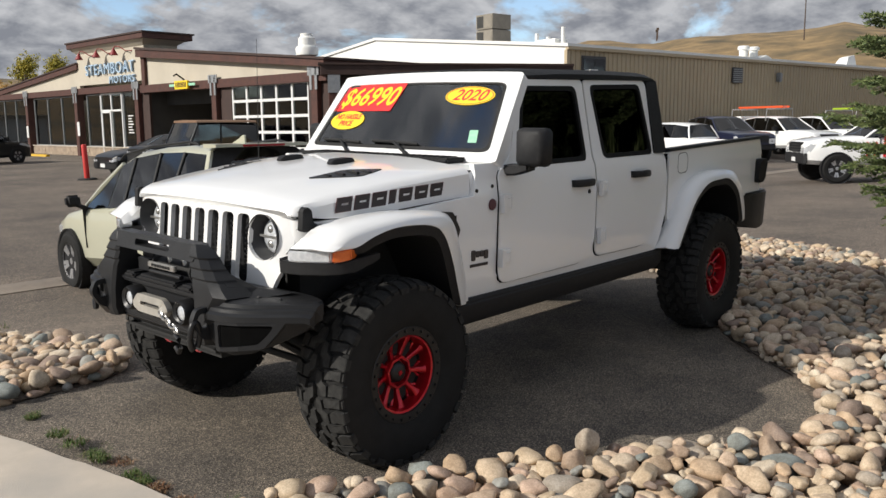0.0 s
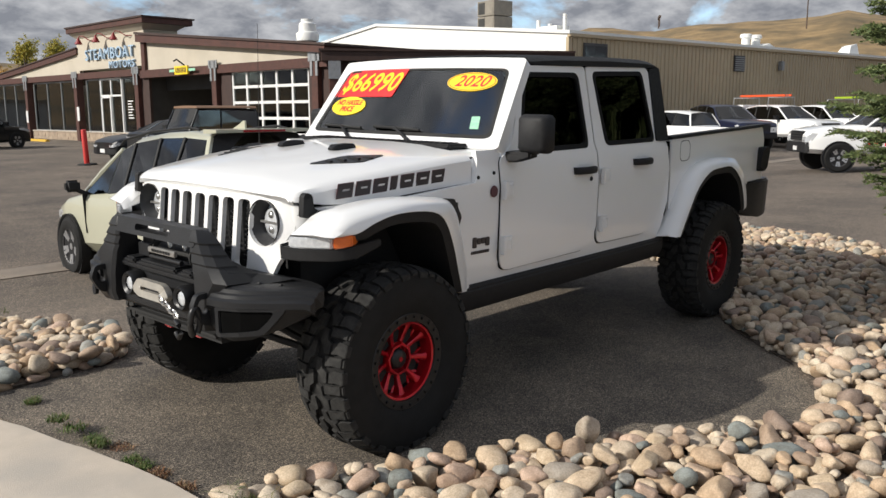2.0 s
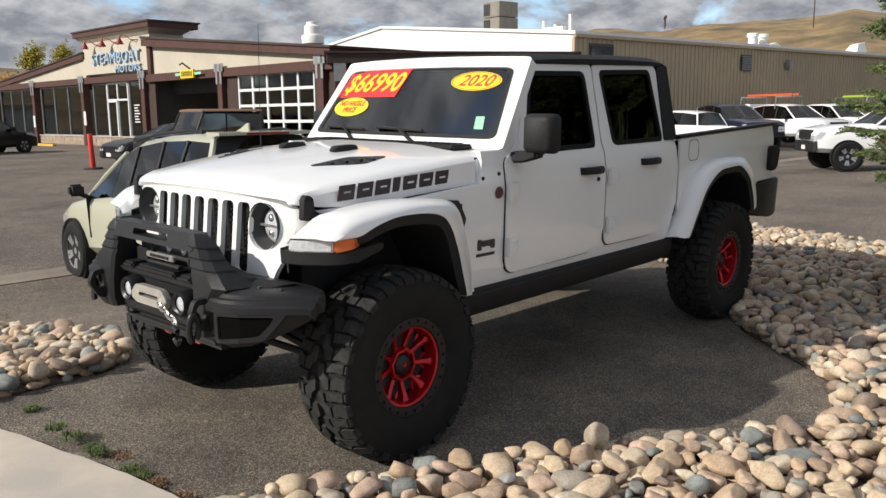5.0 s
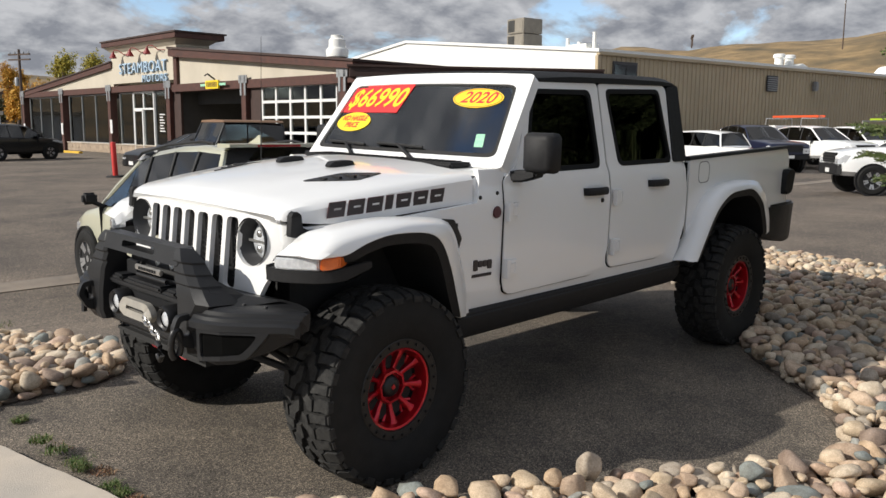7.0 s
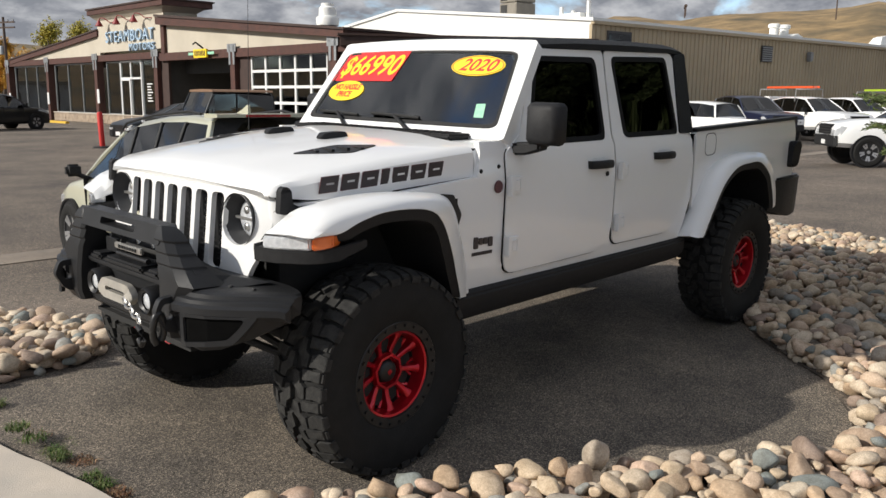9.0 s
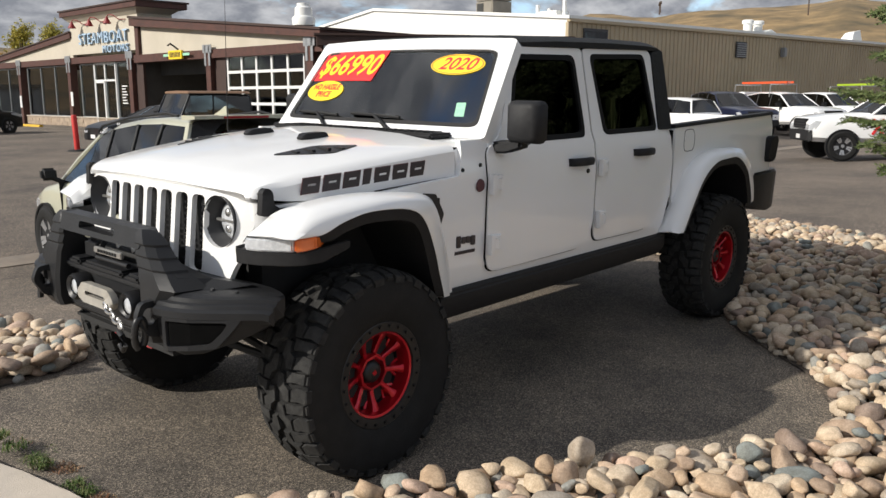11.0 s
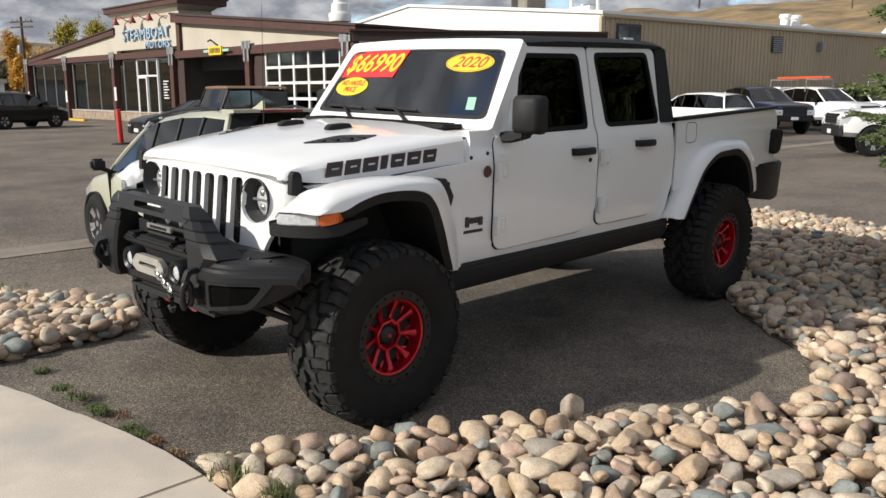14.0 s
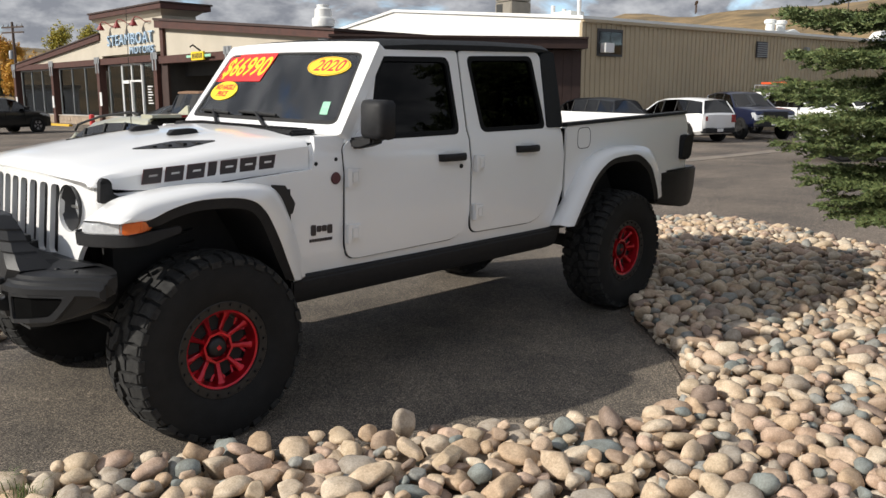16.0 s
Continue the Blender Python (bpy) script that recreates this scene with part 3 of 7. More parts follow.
def big_wheel(parent, x, y, z, side, R=0.458, W=0.32):
    """Wheel whose outer face looks along y * side; tyre, rim, ring, spokes and hub cap."""
    tyre_prof = [(0.200, 0.105), (0.225, 0.132), (0.30, 0.157), (0.38, 0.160), (0.425, 0.150), (0.442, 0.128), (0.445, 0.06), (0.445, -0.06), (0.442, -0.128), (0.425, -0.150), (0.38, -0.160), (0.30, -0.158), (0.225, -0.135), (0.20, -0.105)]
    bm = lathe([(r * R / 0.465, w * W / 0.32) for r, w in tyre_prof], 56)
    tb = bmesh.new()
    n = 22
    st = 2 * math.pi / n
    rt = 0.464 * R / 0.465

    def block(poly, top, base, sink=0.0):
        """A lug from a polygon of (share of the pitch, place across the tread)."""
        lo, hi = [], []
        cu, cw = sum(q[0] for q in poly) / len(poly), sum(q[1] for q in poly) / len(poly)
        for u, w in poly:
            a = (k + u) * st
            lo.append(tb.verts.new((base * math.cos(a), w, base * math.sin(a))))
            a = (k + cu + (u - cu) * 0.94) * st
            w2 = cw + (w - cw) * 0.94
            r_ = top - sink * max(0.0, abs(w2) - 0.09) / 0.06
            hi.append(tb.verts.new((r_ * math.cos(a), w2, r_ * math.sin(a))))
        tb.faces.new(hi)
        for i_ in range(len(lo)):
            j_ = (i_ + 1) % len(lo)
            tb.faces.new((lo[i_], lo[j_], hi[j_], hi[i_]))

    hook = [(0.02, -0.082), (0.40, -0.080), (0.52, -0.050), (0.86, -0.040), (0.90, -0.008), (0.40, -0.005), (0.24, -0.034), (0.0, -0.046)]
    long_lug = [(0.04, -0.090), (0.44, -0.092), (0.54, -0.120), (0.50, -0.160), (0.02, -0.160), (0.08, -0.120)]
    short_lug = [(0.60, -0.062), (0.96, -0.054), (0.98, -0.100), (1.0, -0.148), (0.64, -0.148), (0.66, -0.105)]
    for k in range(n):
        for sg, dk in ((1, 0.0), (-1, 0.5)):
            for pl in (hook, long_lug, short_lug):
                block([(u + dk, w * sg) for u, w in pl], rt, 0.425, 0.020)
            a0 = (k + dk + 0.05) * st
            bent_box(tb, 0.405, 0.432, a0, a0 + st * 0.42, -sg * 0.148, -sg * 0.161)
            bent_box(tb, 0.418, 0.430, a0 + st * 0.60, a0 + st * 0.90, -sg * 0.146, -sg * 0.157)
    tyre = part("tyre", bm, M_RUB, parent, "black off-road mud-terrain tyre with chunky lugs", smooth=35)
    m = Matrix.Translation((x, y, z)) @ pose(0, 0, 0, 0, random.uniform(0, 360), 0 if side > 0 else 180)
    tyre.matrix_basis = m
    tagged(part("tread", tb, M_TREAD, tyre), kind="stuff")
    bm = lathe([(0.192, 0.115), (0.190, 0.125), (0.180, 0.122), (0.174, 0.085), (0.170, 0.058)], 48)
    part("rim", bm, M_RED, tyre, "candy red alloy rim lip", smooth=40)
    # inner part of the red barrel, blackened to paint the shade of its depth
    bm = lathe([(0.170, 0.058), (0.165, 0.03), (0.163, -0.02), (0.17, -0.1), (0.188, -0.115)], 40)
    part("barrel", bm, M_RING, tyre, "inner rim barrel with its deep shade painted black", smooth=40)
    bm = lathe([(0.190, 0.124), (0.194, 0.135), (0.232, 0.139), (0.240, 0.132), (0.240, 0.11)], 48)
    for k in range(24):
        a = 2 * math.pi * k / 24
        b2 = lathe([(0.0, 0.146), (0.007, 0.146), (0.008, 0.136)], 6)
        bmesh.ops.translate(b2, verts=b2.verts[:], vec=(0.217 * math.cos(a), 0, 0.217 * math.sin(a)))
        tmp = bpy.data.meshes.new("t")
        b2.to_mesh(tmp)
        b2.free()
        bm.from_mesh(tmp)
        bpy.data.meshes.remove(tmp)
    part("bead_ring", bm, M_RING, tyre, "black bead ring with bolts", smooth=40)
    bm = bmesh.new()
    for k in range(9):
        a = 2 * math.pi * k / 9 + 0.2
        c, sn = math.cos(a), math.sin(a)
        rows_ = []
        for r, hw_, w in ((0.060, 0.0105, 0.062), (0.115, 0.0105, 0.074), (0.155, 0.014, 0.088), (0.178, 0.022, 0.094)):
            rows_.append([(r * c - t * sn, w + dw, r * sn + t * c) for t, dw in ((-hw_, -0.003), (-hw_ * 0.5, 0.002), (hw_ * 0.5, 0.002), (hw_, -0.003), (hw_ * 1.15, -0.04), (-hw_ * 1.15, -0.04))])
        rg = [[bm.verts.new(p) for p in q] for q in rows_]
        for q, r_ in zip(rg, rg[1:]):
            for m_ in range(6):
                bm.faces.new((q[m_], q[(m_ + 1) % 6], r_[(m_ + 1) % 6], r_[m_]))
    part("spokes", bm, M_RED, tyre, "candy red alloy spokes", smooth=30)
    bm = bmesh.new()
    for k in range(9):
        for h in (-1, 1):
            a0, a1 = 2 * math.pi * k / 9 + 0.2, 2 * math.pi * (k + 0.5 * h * 0.62) / 9 + 0.2
            p0 = Vector((0.120 * math.cos(a0), 0.040, 0.120 * math.sin(a0)))
            p1 = Vector((0.170 * math.cos(a1), 0.052, 0.170 * math.sin(a1)))
            tube([p0, p1], [0.006, 0.009], 5, bm)
    part("spoke_web", bm, M_RED, tyre, "forked lower webs of the spokes", smooth=40)
    bm = lathe([(0.0, 0.03), (0.07, 0.03), (0.082, 0.05), (0.082, 0.066), (0.066, 0.068), (0.060, 0.056), (0.0, 0.054)], 24)
    part("hub_flange", bm, M_RED, tyre, smooth=40)
    bm = lathe([(0.066, 0.066), (0.068, 0.084), (0.080, 0.084), (0.086, 0.066)], 8)
    part("hub_ring", bm, M_RED, tyre, smooth=20)
    bm = lathe([(0.0, 0.088), (0.034, 0.088), (0.046, 0.080), (0.056, 0.055)], 20)
    part("hub_cap", bm, M_RING, tyre, "black hub cap with a small red mark", smooth=40)
    bm = bmesh.new()
    box(bm, -0.010, 0.010, 0.0875, 0.0905, -0.010, 0.010)
    part("hub_mark", bm, M_RED, tyre)
    # dark disc brought forward so its colour paints the spoke gaps as shade
    bm = lathe([(0.0, 0.05), (0.158, 0.05), (0.158, 0.03), (0.0, 0.03)], 28)
    part("brake_disc_shade", bm, M_DARK, tyre)
    return tyre


# ---- the pickup ----
ROLL = Matrix.Translation((0, -0.84, 1.1)) @ pose(0, 0, 0, 1.2, 0, 0) @ Matrix.Translation((0, 0.84, -1.1))
truck = thing("pickup_truck", ROLL, "lifted white crew-cab pickup with red wheels and black hardtop", "pickup truck")
SIDE = ((0.55, 0.80), (0.68, 0.825), (0.80, 0.842), (1.22, 0.848), (1.36, 0.828), (1.42, 0.802), (1.88, 0.706), (2.1, 0.66))


def side_w(x, z):
    """Half width of the cab at a height."""
    return lerp_table(SIDE, z) - 0.02 * max(0.0, 0.85 - x)


ZC = [("v", z) for z in (0.80, 1.0, 1.22, 1.30, 1.36, 1.42, 1.6, 1.75)]


def skin(name, outer, s, parent, mat, holes=(), out=0.0, t=0.025, label="", bev=0.0, smooth=28):
    """A panel on the side of the cab; out: metres proud of the cab's side."""
    bm = plate(outer, holes, t, ZC)
    remap(bm, lambda u, v, w: (u, s * (side_w(u, v) + out - w), v))
    return part(name, bm, mat, parent, label, smooth)


WIN1 = rounded([(1.015, 1.395), (1.15, 1.815), (1.685, 1.828), (1.70, 1.405)], 0.05)
WIN2 = rounded([(1.93, 1.41), (1.875, 1.842), (2.49, 1.862), (2.545, 1.42)], 0.045)
DOOR1 = rounded([(0.80, 0.75, 0.09), (0.80, 1.36, 0.03), (0.94, 1.43, 0.05), (1.135, 1.868, 0.04), (1.782, 1.885, 0.03), (1.775, 1.30, 0.02), (1.778, 0.86, 0.1), (1.66, 0.765, 0.1)], 0.05)
DOOR2 = rounded([(1.79, 0.785, 0.07), (1.79, 1.30, 0.02), (1.796, 1.885, 0.03), (2.59, 1.905, 0.05), (2.69, 1.40, 0.04), (2.685, 1.10, 0.12), (2.59, 0.90, 0.2), (2.44, 0.785, 0.12)], 0.05)
BODY = [(0.44, 0.70), (2.62, 0.70), (2.68, 0.82), (2.745, 0.98), (2.745, 1.412), (0.64, 1.412), (0.60, 1.25), (0.12, 1.215), (0.12, 1.18), (0.34, 1.12), (0.43, 0.95), (0.46, 0.82)]
for s in (-1, 1):
    skin("body_side", BODY, s, truck, M_WHITE, out=-0.012, t=0.03, label="white cab side panel")
    # near-black rings behind the doors paint the shade of the shut lines
    for nm, poly in (("front_door_gap_shade", [(0.797, 0.746, 0.09), (0.797, 1.36, 0.03), (0.935, 1.43, 0.05), (1.131, 1.871, 0.04), (1.784, 1.888, 0.03), (1.784, 1.30, 0.02), (1.784, 0.856, 0.1), (1.663, 0.759, 0.1)]), ("rear_door_gap_shade", [(1.785, 0.779, 0.07), (1.785, 1.30, 0.02), (1.791, 1.888, 0.03), (2.595, 1.908, 0.05), (2.696, 1.40, 0.04), (2.691, 1.095, 0.12), (2.596, 0.894, 0.2), (2.445, 0.779, 0.12)])):
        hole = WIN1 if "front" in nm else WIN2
        skin(nm, rounded(poly, 0.05), s, truck, M_GAP_SHADE, (hole,), out=-0.008, t=0.012, label="near-black ring painted as shade in the door shut line")
    skin("door_pillar", [(0.80, 1.33), (0.96, 1.33), (0.98, 1.425), (1.16, 1.868), (1.15, 1.905), (1.115, 1.892)], s, truck, M_WHITE, out=-0.007, t=0.095, label="white windscreen pillar")
    door = skin("front_door", DOOR1, s, truck, M_WHITE, (WIN1,), label="white front door with tinted glass")
    skin("window_glass", [(x, z) for x, z in WIN1], s, door, M_TINT, out=-0.014, t=0.004)
    seal = rounded([(0.995, 1.382), (1.138, 1.832), (1.70, 1.845), (1.716, 1.392)], 0.055)
    skin("window_seal", seal, s, door, M_SEAL, (rounded([(1.03, 1.41), (1.158, 1.805), (1.672, 1.815), (1.686, 1.418)], 0.045),), out=0.002, t=0.02)
    door2 = skin("rear_door", DOOR2, s, truck, M_WHITE, (WIN2,), label="white rear door with tinted glass")
    skin("window_glass", WIN2, s, door2, M_TINT, out=-0.014, t=0.004)
    seal = rounded([(1.912, 1.397), (1.86, 1.857), (2.502, 1.878), (2.562, 1.405)], 0.05)
    skin("window_seal", seal, s, door2, M_SEAL, (rounded([(1.944, 1.424), (1.888, 1.828), (2.478, 1.848), (2.53, 1.432)], 0.04),), out=0.003, t=0.02)
    for dr, hx, hz in ((door, 1.615, 1.262), (door2, 2.33, 1.282)):
        w = side_w(hx, hz)
        bm = plate(rounded([(hx - 0.085, hz - 0.034), (hx - 0.085, hz + 0.034), (hx + 0.07, hz + 0.036), (hx + 0.07, hz - 0.03)], 0.025), (), 0.01)
        remap(bm, lambda u, v, ww: (u, s * (w + 0.002 + ww * 0.4), v))
        part("handle_recess", bm, M_WHITE, dr)
        bm = loft([[(hx + a, s * (w + 0.018 + o + dy * 0.016), hz + dz * 0.021) for dy, dz in ((-1, -1), (-1, 1), (0.6, 1), (1, 0.4), (1, -0.4), (0.6, -1))] for a, o in ((-0.112, -0.008), (-0.095, 0.008), (0, 0.018), (0.085, 0.010), (0.102, -0.006))])
        part("door_handle", bm, M_BLKP, dr, "black pull handle", smooth=50)
    bm = lathe([(0.0, 0.004), (0.013, 0.004), (0.014, -0.004)], 14)
    bmesh.ops.transform(bm, matrix=Matrix.Translation((1.69, s * (side_w(1.69, 1.21) + 0.002), 1.205)) @ (pose(0, 0, 0, 0, 0, 180) if s < 0 else Matrix()), verts=bm.verts[:])
    part("key_lock", bm, M_DARK, door)
    for dr, hx in ((door, 0.842), (door2, 1.845)):
        for hz in ((1.197, 0.898) if hx < 1 else (1.216, 0.915)):
            w = side_w(hx, hz)
            bm = bmesh.new()
            box(bm, hx - 0.052, hx - 0.022, s * (w + 0.006), s * (w + 0.036), hz - 0.05, hz + 0.05)
            box(bm, hx - 0.03, hx + 0.058, s * (w - 0.004), s * (w + 0.016), hz - 0.042, hz + 0.042)
            box(bm, hx - 0.012, hx + 0.028, s * (w + 0.012), s * (w + 0.024), hz - 0.026, hz + 0.026)
            bevel(bm, 0.003)
            part("door_hinge", bm, M_WHITE, dr, "white painted exposed hinge", smooth=40)
    # mirrors: the near one stands out, the far one is folded in
    fold = 0.0 if s < 0 else 0.115
    bm = loft([[(x + fold, s * (yy - fold + dy * hw), 1.50 + dz * hh) for dy, dz in ((-1, -0.8), (-1, 0.8), (-0.8, 1), (0.8, 1), (1, 0.8), (1, -0.8), (0.8, -1), (-0.8, -1))] for x, yy, hw, hh in ((0.845, 0.985, 0.065, 0.078), (0.865, 0.985, 0.088, 0.096), (0.91, 0.985, 0.092, 0.102), (0.945, 0.985, 0.09, 0.098))])
    mir = part("door_mirror", bm, M_BLKP, door, "black door mirror housing", smooth=45)
    box_part("mirror_glass", (0.944 + fold, 0.95 + fold, s * (0.905 - fold), s * (1.065 - fold), 1.415, 1.585), M_STEEL, mir)
    bm = loft([[(x, s * yy, z) for x, z in ((xx - 0.045, zz - 0.03), (xx - 0.045, zz + 0.028), (xx + 0.05, zz + 0.035), (xx + 0.05, zz - 0.02))] for xx, yy, zz in ((0.90, 0.80, 1.37), (0.905, 0.90, 1.375), (0.92, 0.97, 1.40))])
    bevel(bm, 0.012)
    part("mirror_arm", bm, M_BLKP, mir, smooth=50)
    # badges and fuel/fender details
    w = side_w(0.76, 1.19)
    bm = lathe([(0.0, 0.006), (0.028, 0.006), (0.032, 0.0)], 24)
    bmesh.ops.transform(bm, matrix=Matrix.Translation((0.745, s * (w - 0.010), 1.195)) @ (pose(0, 0, 0, 0, 0, 180) if s < 0 else Matrix()), verts=bm.verts[:])
    part("round_badge", bm, M_DECALR, truck, "small dark round badge", smooth=40)
    for bx, bz in ((0.755, 1.292), (0.625, 1.275)):
        bm = lathe([(0.0, 0.005), (0.009, 0.005), (0.011, 0.0)], 12)
        bmesh.ops.transform(bm, matrix=Matrix.Translation((bx, s * (side_w(bx, bz) - 0.012), bz)) @ (pose(0, 0, 0, 0, 0, 180) if s < 0 else Matrix()), verts=bm.verts[:])
        part("cowl_bolt", bm, M_DARK, truck)
    skin("fender_vent", rounded([(0.345, 1.19), (0.43, 1.18), (0.488, 1.085), (0.468, 1.03), (0.45, 1.04)], 0.01), s, truck, M_MESH, out=-0.006, t=0.02, label="black slotted fender vent")
    for (u0, u1, v0, v1) in ((0.585, 0.615, 0.905, 0.962), (0.622, 0.65, 0.922, 0.955), (0.656, 0.684, 0.922, 0.955), (0.69, 0.72, 0.908, 0.955)):
        skin("maker_badge", rounded([(u0, v0), (u0, v1), (u1, v1), (u1, v0)], 0.008), s, truck, M_DECAL, out=-0.008, t=0.006)
    for k in range(9):
        u0 = 0.575 + 0.0165 * k
        skin("model_badge", [(u0, 0.872), (u0 + 0.002, 0.888), (u0 + 0.014, 0.888), (u0 + 0.012, 0.872)], s, truck, M_DECAL, out=-0.009, t=0.004)

# windscreen frame, glass
WS0, WS1 = Vector((0.80, 0, 1.415)), Vector((1.135, 0, 1.885))


def ws(u, v, w):
    """u across, v 0..1 up the screen, w outwards."""
    p = WS0.lerp(WS1, v)
    nrm = Vector((-(WS1 - WS0).z, 0, (WS1 - WS0).x)).normalized()
    bow = -0.05 * (1 - (u / 0.72) ** 2)
    return (p.x + nrm.x * w + bow, u, p.z + nrm.z * w + 0.012 * (1 - (u / 0.72) ** 2) * v)


UC = [("u", u) for u in (-0.5, -0.25, 0.0, 0.25, 0.5)]
bm = plate(rounded([(-0.812, -0.02), (-0.742, 1.03), (0.742, 1.03), (0.812, -0.02)], 0.035), (rounded([(-0.745, 0.085), (-0.668, 0.905), (0.668, 0.905), (0.745, 0.085)], 0.07),), 0.06, UC)
remap(bm, lambda u, v, w: ws(u, v, w - 0.045))
wframe = part("windscreen_frame", bm, M_WHITE, truck, "white raked windscreen frame", smooth=35)
bm = plate(rounded([(-0.755, 0.07), (-0.678, 0.92), (0.678, 0.92), (0.755, 0.07)], 0.07), (), 0.005, UC)
remap(bm, lambda u, v, w: ws(u, v, w))
wglass = part("windscreen", bm, M_WIND, truck, "raked clear windscreen with dark edge band", smooth=60)
bm = plate(rounded([(-0.757, 0.068), (-0.680, 0.922), (0.680, 0.922), (0.757, 0.068)], 0.07), (rounded([(-0.715, 0.135), (-0.645, 0.885), (0.645, 0.885), (0.715, 0.135)], 0.06),), 0.002, UC)
remap(bm, lambda u, v, w: ws(u, v, w + 0.006))
part("screen_edge_band", bm, M_DARK, truck)


def on_glass(name, poly, mat, parent, w, holes=(), label=""):
    bm = plate(poly, holes, 0.0012, UC)
    remap(bm, lambda u, v, ww: ws(u, v, w + ww))
    return part(name, bm, mat, parent, label)


def glass_text(name, text, size, mat, parent, u, v, w, squash=1.0, slant=0.0, bold=0.0, rise=0.0):
    """Lettering on the screen; u grows to the driver's right in the picture of a viewer in front."""
    ob = lettering(name, text, size, mat, parent, Matrix(), 0.0006, squash, slant, "", bold)
    h = (WS1 - WS0).length
    for vt in ob.data.vertices:
        a, b, c = vt.co
        vt.co = Vector(ws(u - a, v + (b + rise * a) / h, w + c))
    return ob


# price stickers: viewer's left is +u
stk = on_glass("price_sticker", [(0.700, 0.555), (0.655, 0.905), (0.085, 0.905), (0.128, 0.555)], M_RVIN, wglass, 0.007, label="red price sticker with yellow figures")
glass_text("price_figure", "$66990", 0.192, M_YEL, stk, 0.395, 0.730, 0.009, 0.92, 0.30, 0.003)
stk2 = on_glass("price_note_sticker", circle(0.502, 0.432, 0.172, 36, 0.122), M_YEL, wglass, 0.0075, label="yellow oval sticker with red words")
glass_text("note_word", "NO HASSLE", 0.054, M_RVIN, stk2, 0.502, 0.474, 0.0095, 0.92, 0.2, 0.0015)
glass_text("note_word", "PRICE", 0.054, M_RVIN, stk2, 0.502, 0.388, 0.0095, 0.98, 0.2, 0.0015)
stk3 = on_glass("year_sticker", circle(-0.445, 0.745, 0.172, 40, 0.112), M_YEL, wglass, 0.0075, label="yellow oval year sticker edged in red")
on_glass("year_ring", circle(-0.445, 0.745, 0.164, 40, 0.103), M_RVIN, stk3, 0.0092, (circle(-0.445, 0.745, 0.160, 40, 0.0985),))
glass_text("year_figure", "2020", 0.108, M_RVIN, stk3, -0.445, 0.745, 0.0095, 1.05, 0.35, 0.001)
on_glass("paper_permit", [(-0.575, 0.20), (-0.555, 0.34), (-0.61, 0.345), (-0.632, 0.20)], M_GRNP, wglass, 0.007, label="pale green paper permit inside the screen")
on_glass("white_note", [(0.415, 0.225), (0.415, 0.26), (0.365, 0.26), (0.365, 0.225)], M_FRAMEW, wglass, -0.004)
for u0, pts in ((0.22, ((0.30, 0.0), (0.44, 0.155), (0.66, 0.16))), (-0.30, ((-0.22, 0.0), (-0.05, 0.16), (0.20, 0.165)))):
    a = [ws(u, v, 0.03) for u, v in pts]
    bm = tube([a[0], a[1]], [0.012, 0.008])
    wp = part("wiper", bm, M_BLKP, truck, "black windscreen wiper")
    u1, v1 = pts[1]
    bm = tube([ws(u1 - 0.19, v1 - 0.01, 0.018), ws(u1, v1, 0.024), ws(u1 + 0.19, v1 + 0.012, 0.018)], 0.009, 6)
    part("wiper_blade", bm, M_DARK, wp)

# black hardtop
secs = []
for x, zt, hw in ((1.155, 1.905, 0.69), (1.19, 1.925, 0.70), (1.5, 1.945, 0.705), (2.1, 1.962, 0.702), (2.55, 1.965, 0.698), (2.70, 1.957, 0.692), (2.755, 1.93, 0.685)):
    zl = 1.872 + 0.022 * (x - 1.1)
    ring = [(x, -hw - 0.012, zl), (x, -hw - 0.012, zt - 0.035), (x, -hw + 0.05, zt - 0.006), (x, -0.35, zt + 0.008), (x, 0, zt + 0.012), (x, 0.35, zt + 0.008), (x, hw - 0.05, zt - 0.006), (x, hw + 0.012, zt - 0.035), (x, hw + 0.012, zl)]
    secs.append(ring)
part("hardtop", loft(secs), M_HTOP, truck, "black moulded hardtop roof", smooth=40)
for s in (-1, 1):
    skin("hardtop_quarter", rounded([(2.60, 1.895), (2.748, 1.912), (2.75, 1.408), (2.575, 1.408)], 0.02), s, truck, M_HTOP, out=0.010, t=0.05, label="black hardtop rear quarter")
bm = bmesh.new()
box(bm, 2.69, 2.73, -0.69, 0.69, 1.40, 1.9)
part("rear_bulkhead", bm, M_HTOP, truck)
box_part("cab_back", (2.70, 2.738, -0.78, 0.78, 0.72, 1.40), M_DARK, truck)

# bonnet and cowl
secs = []
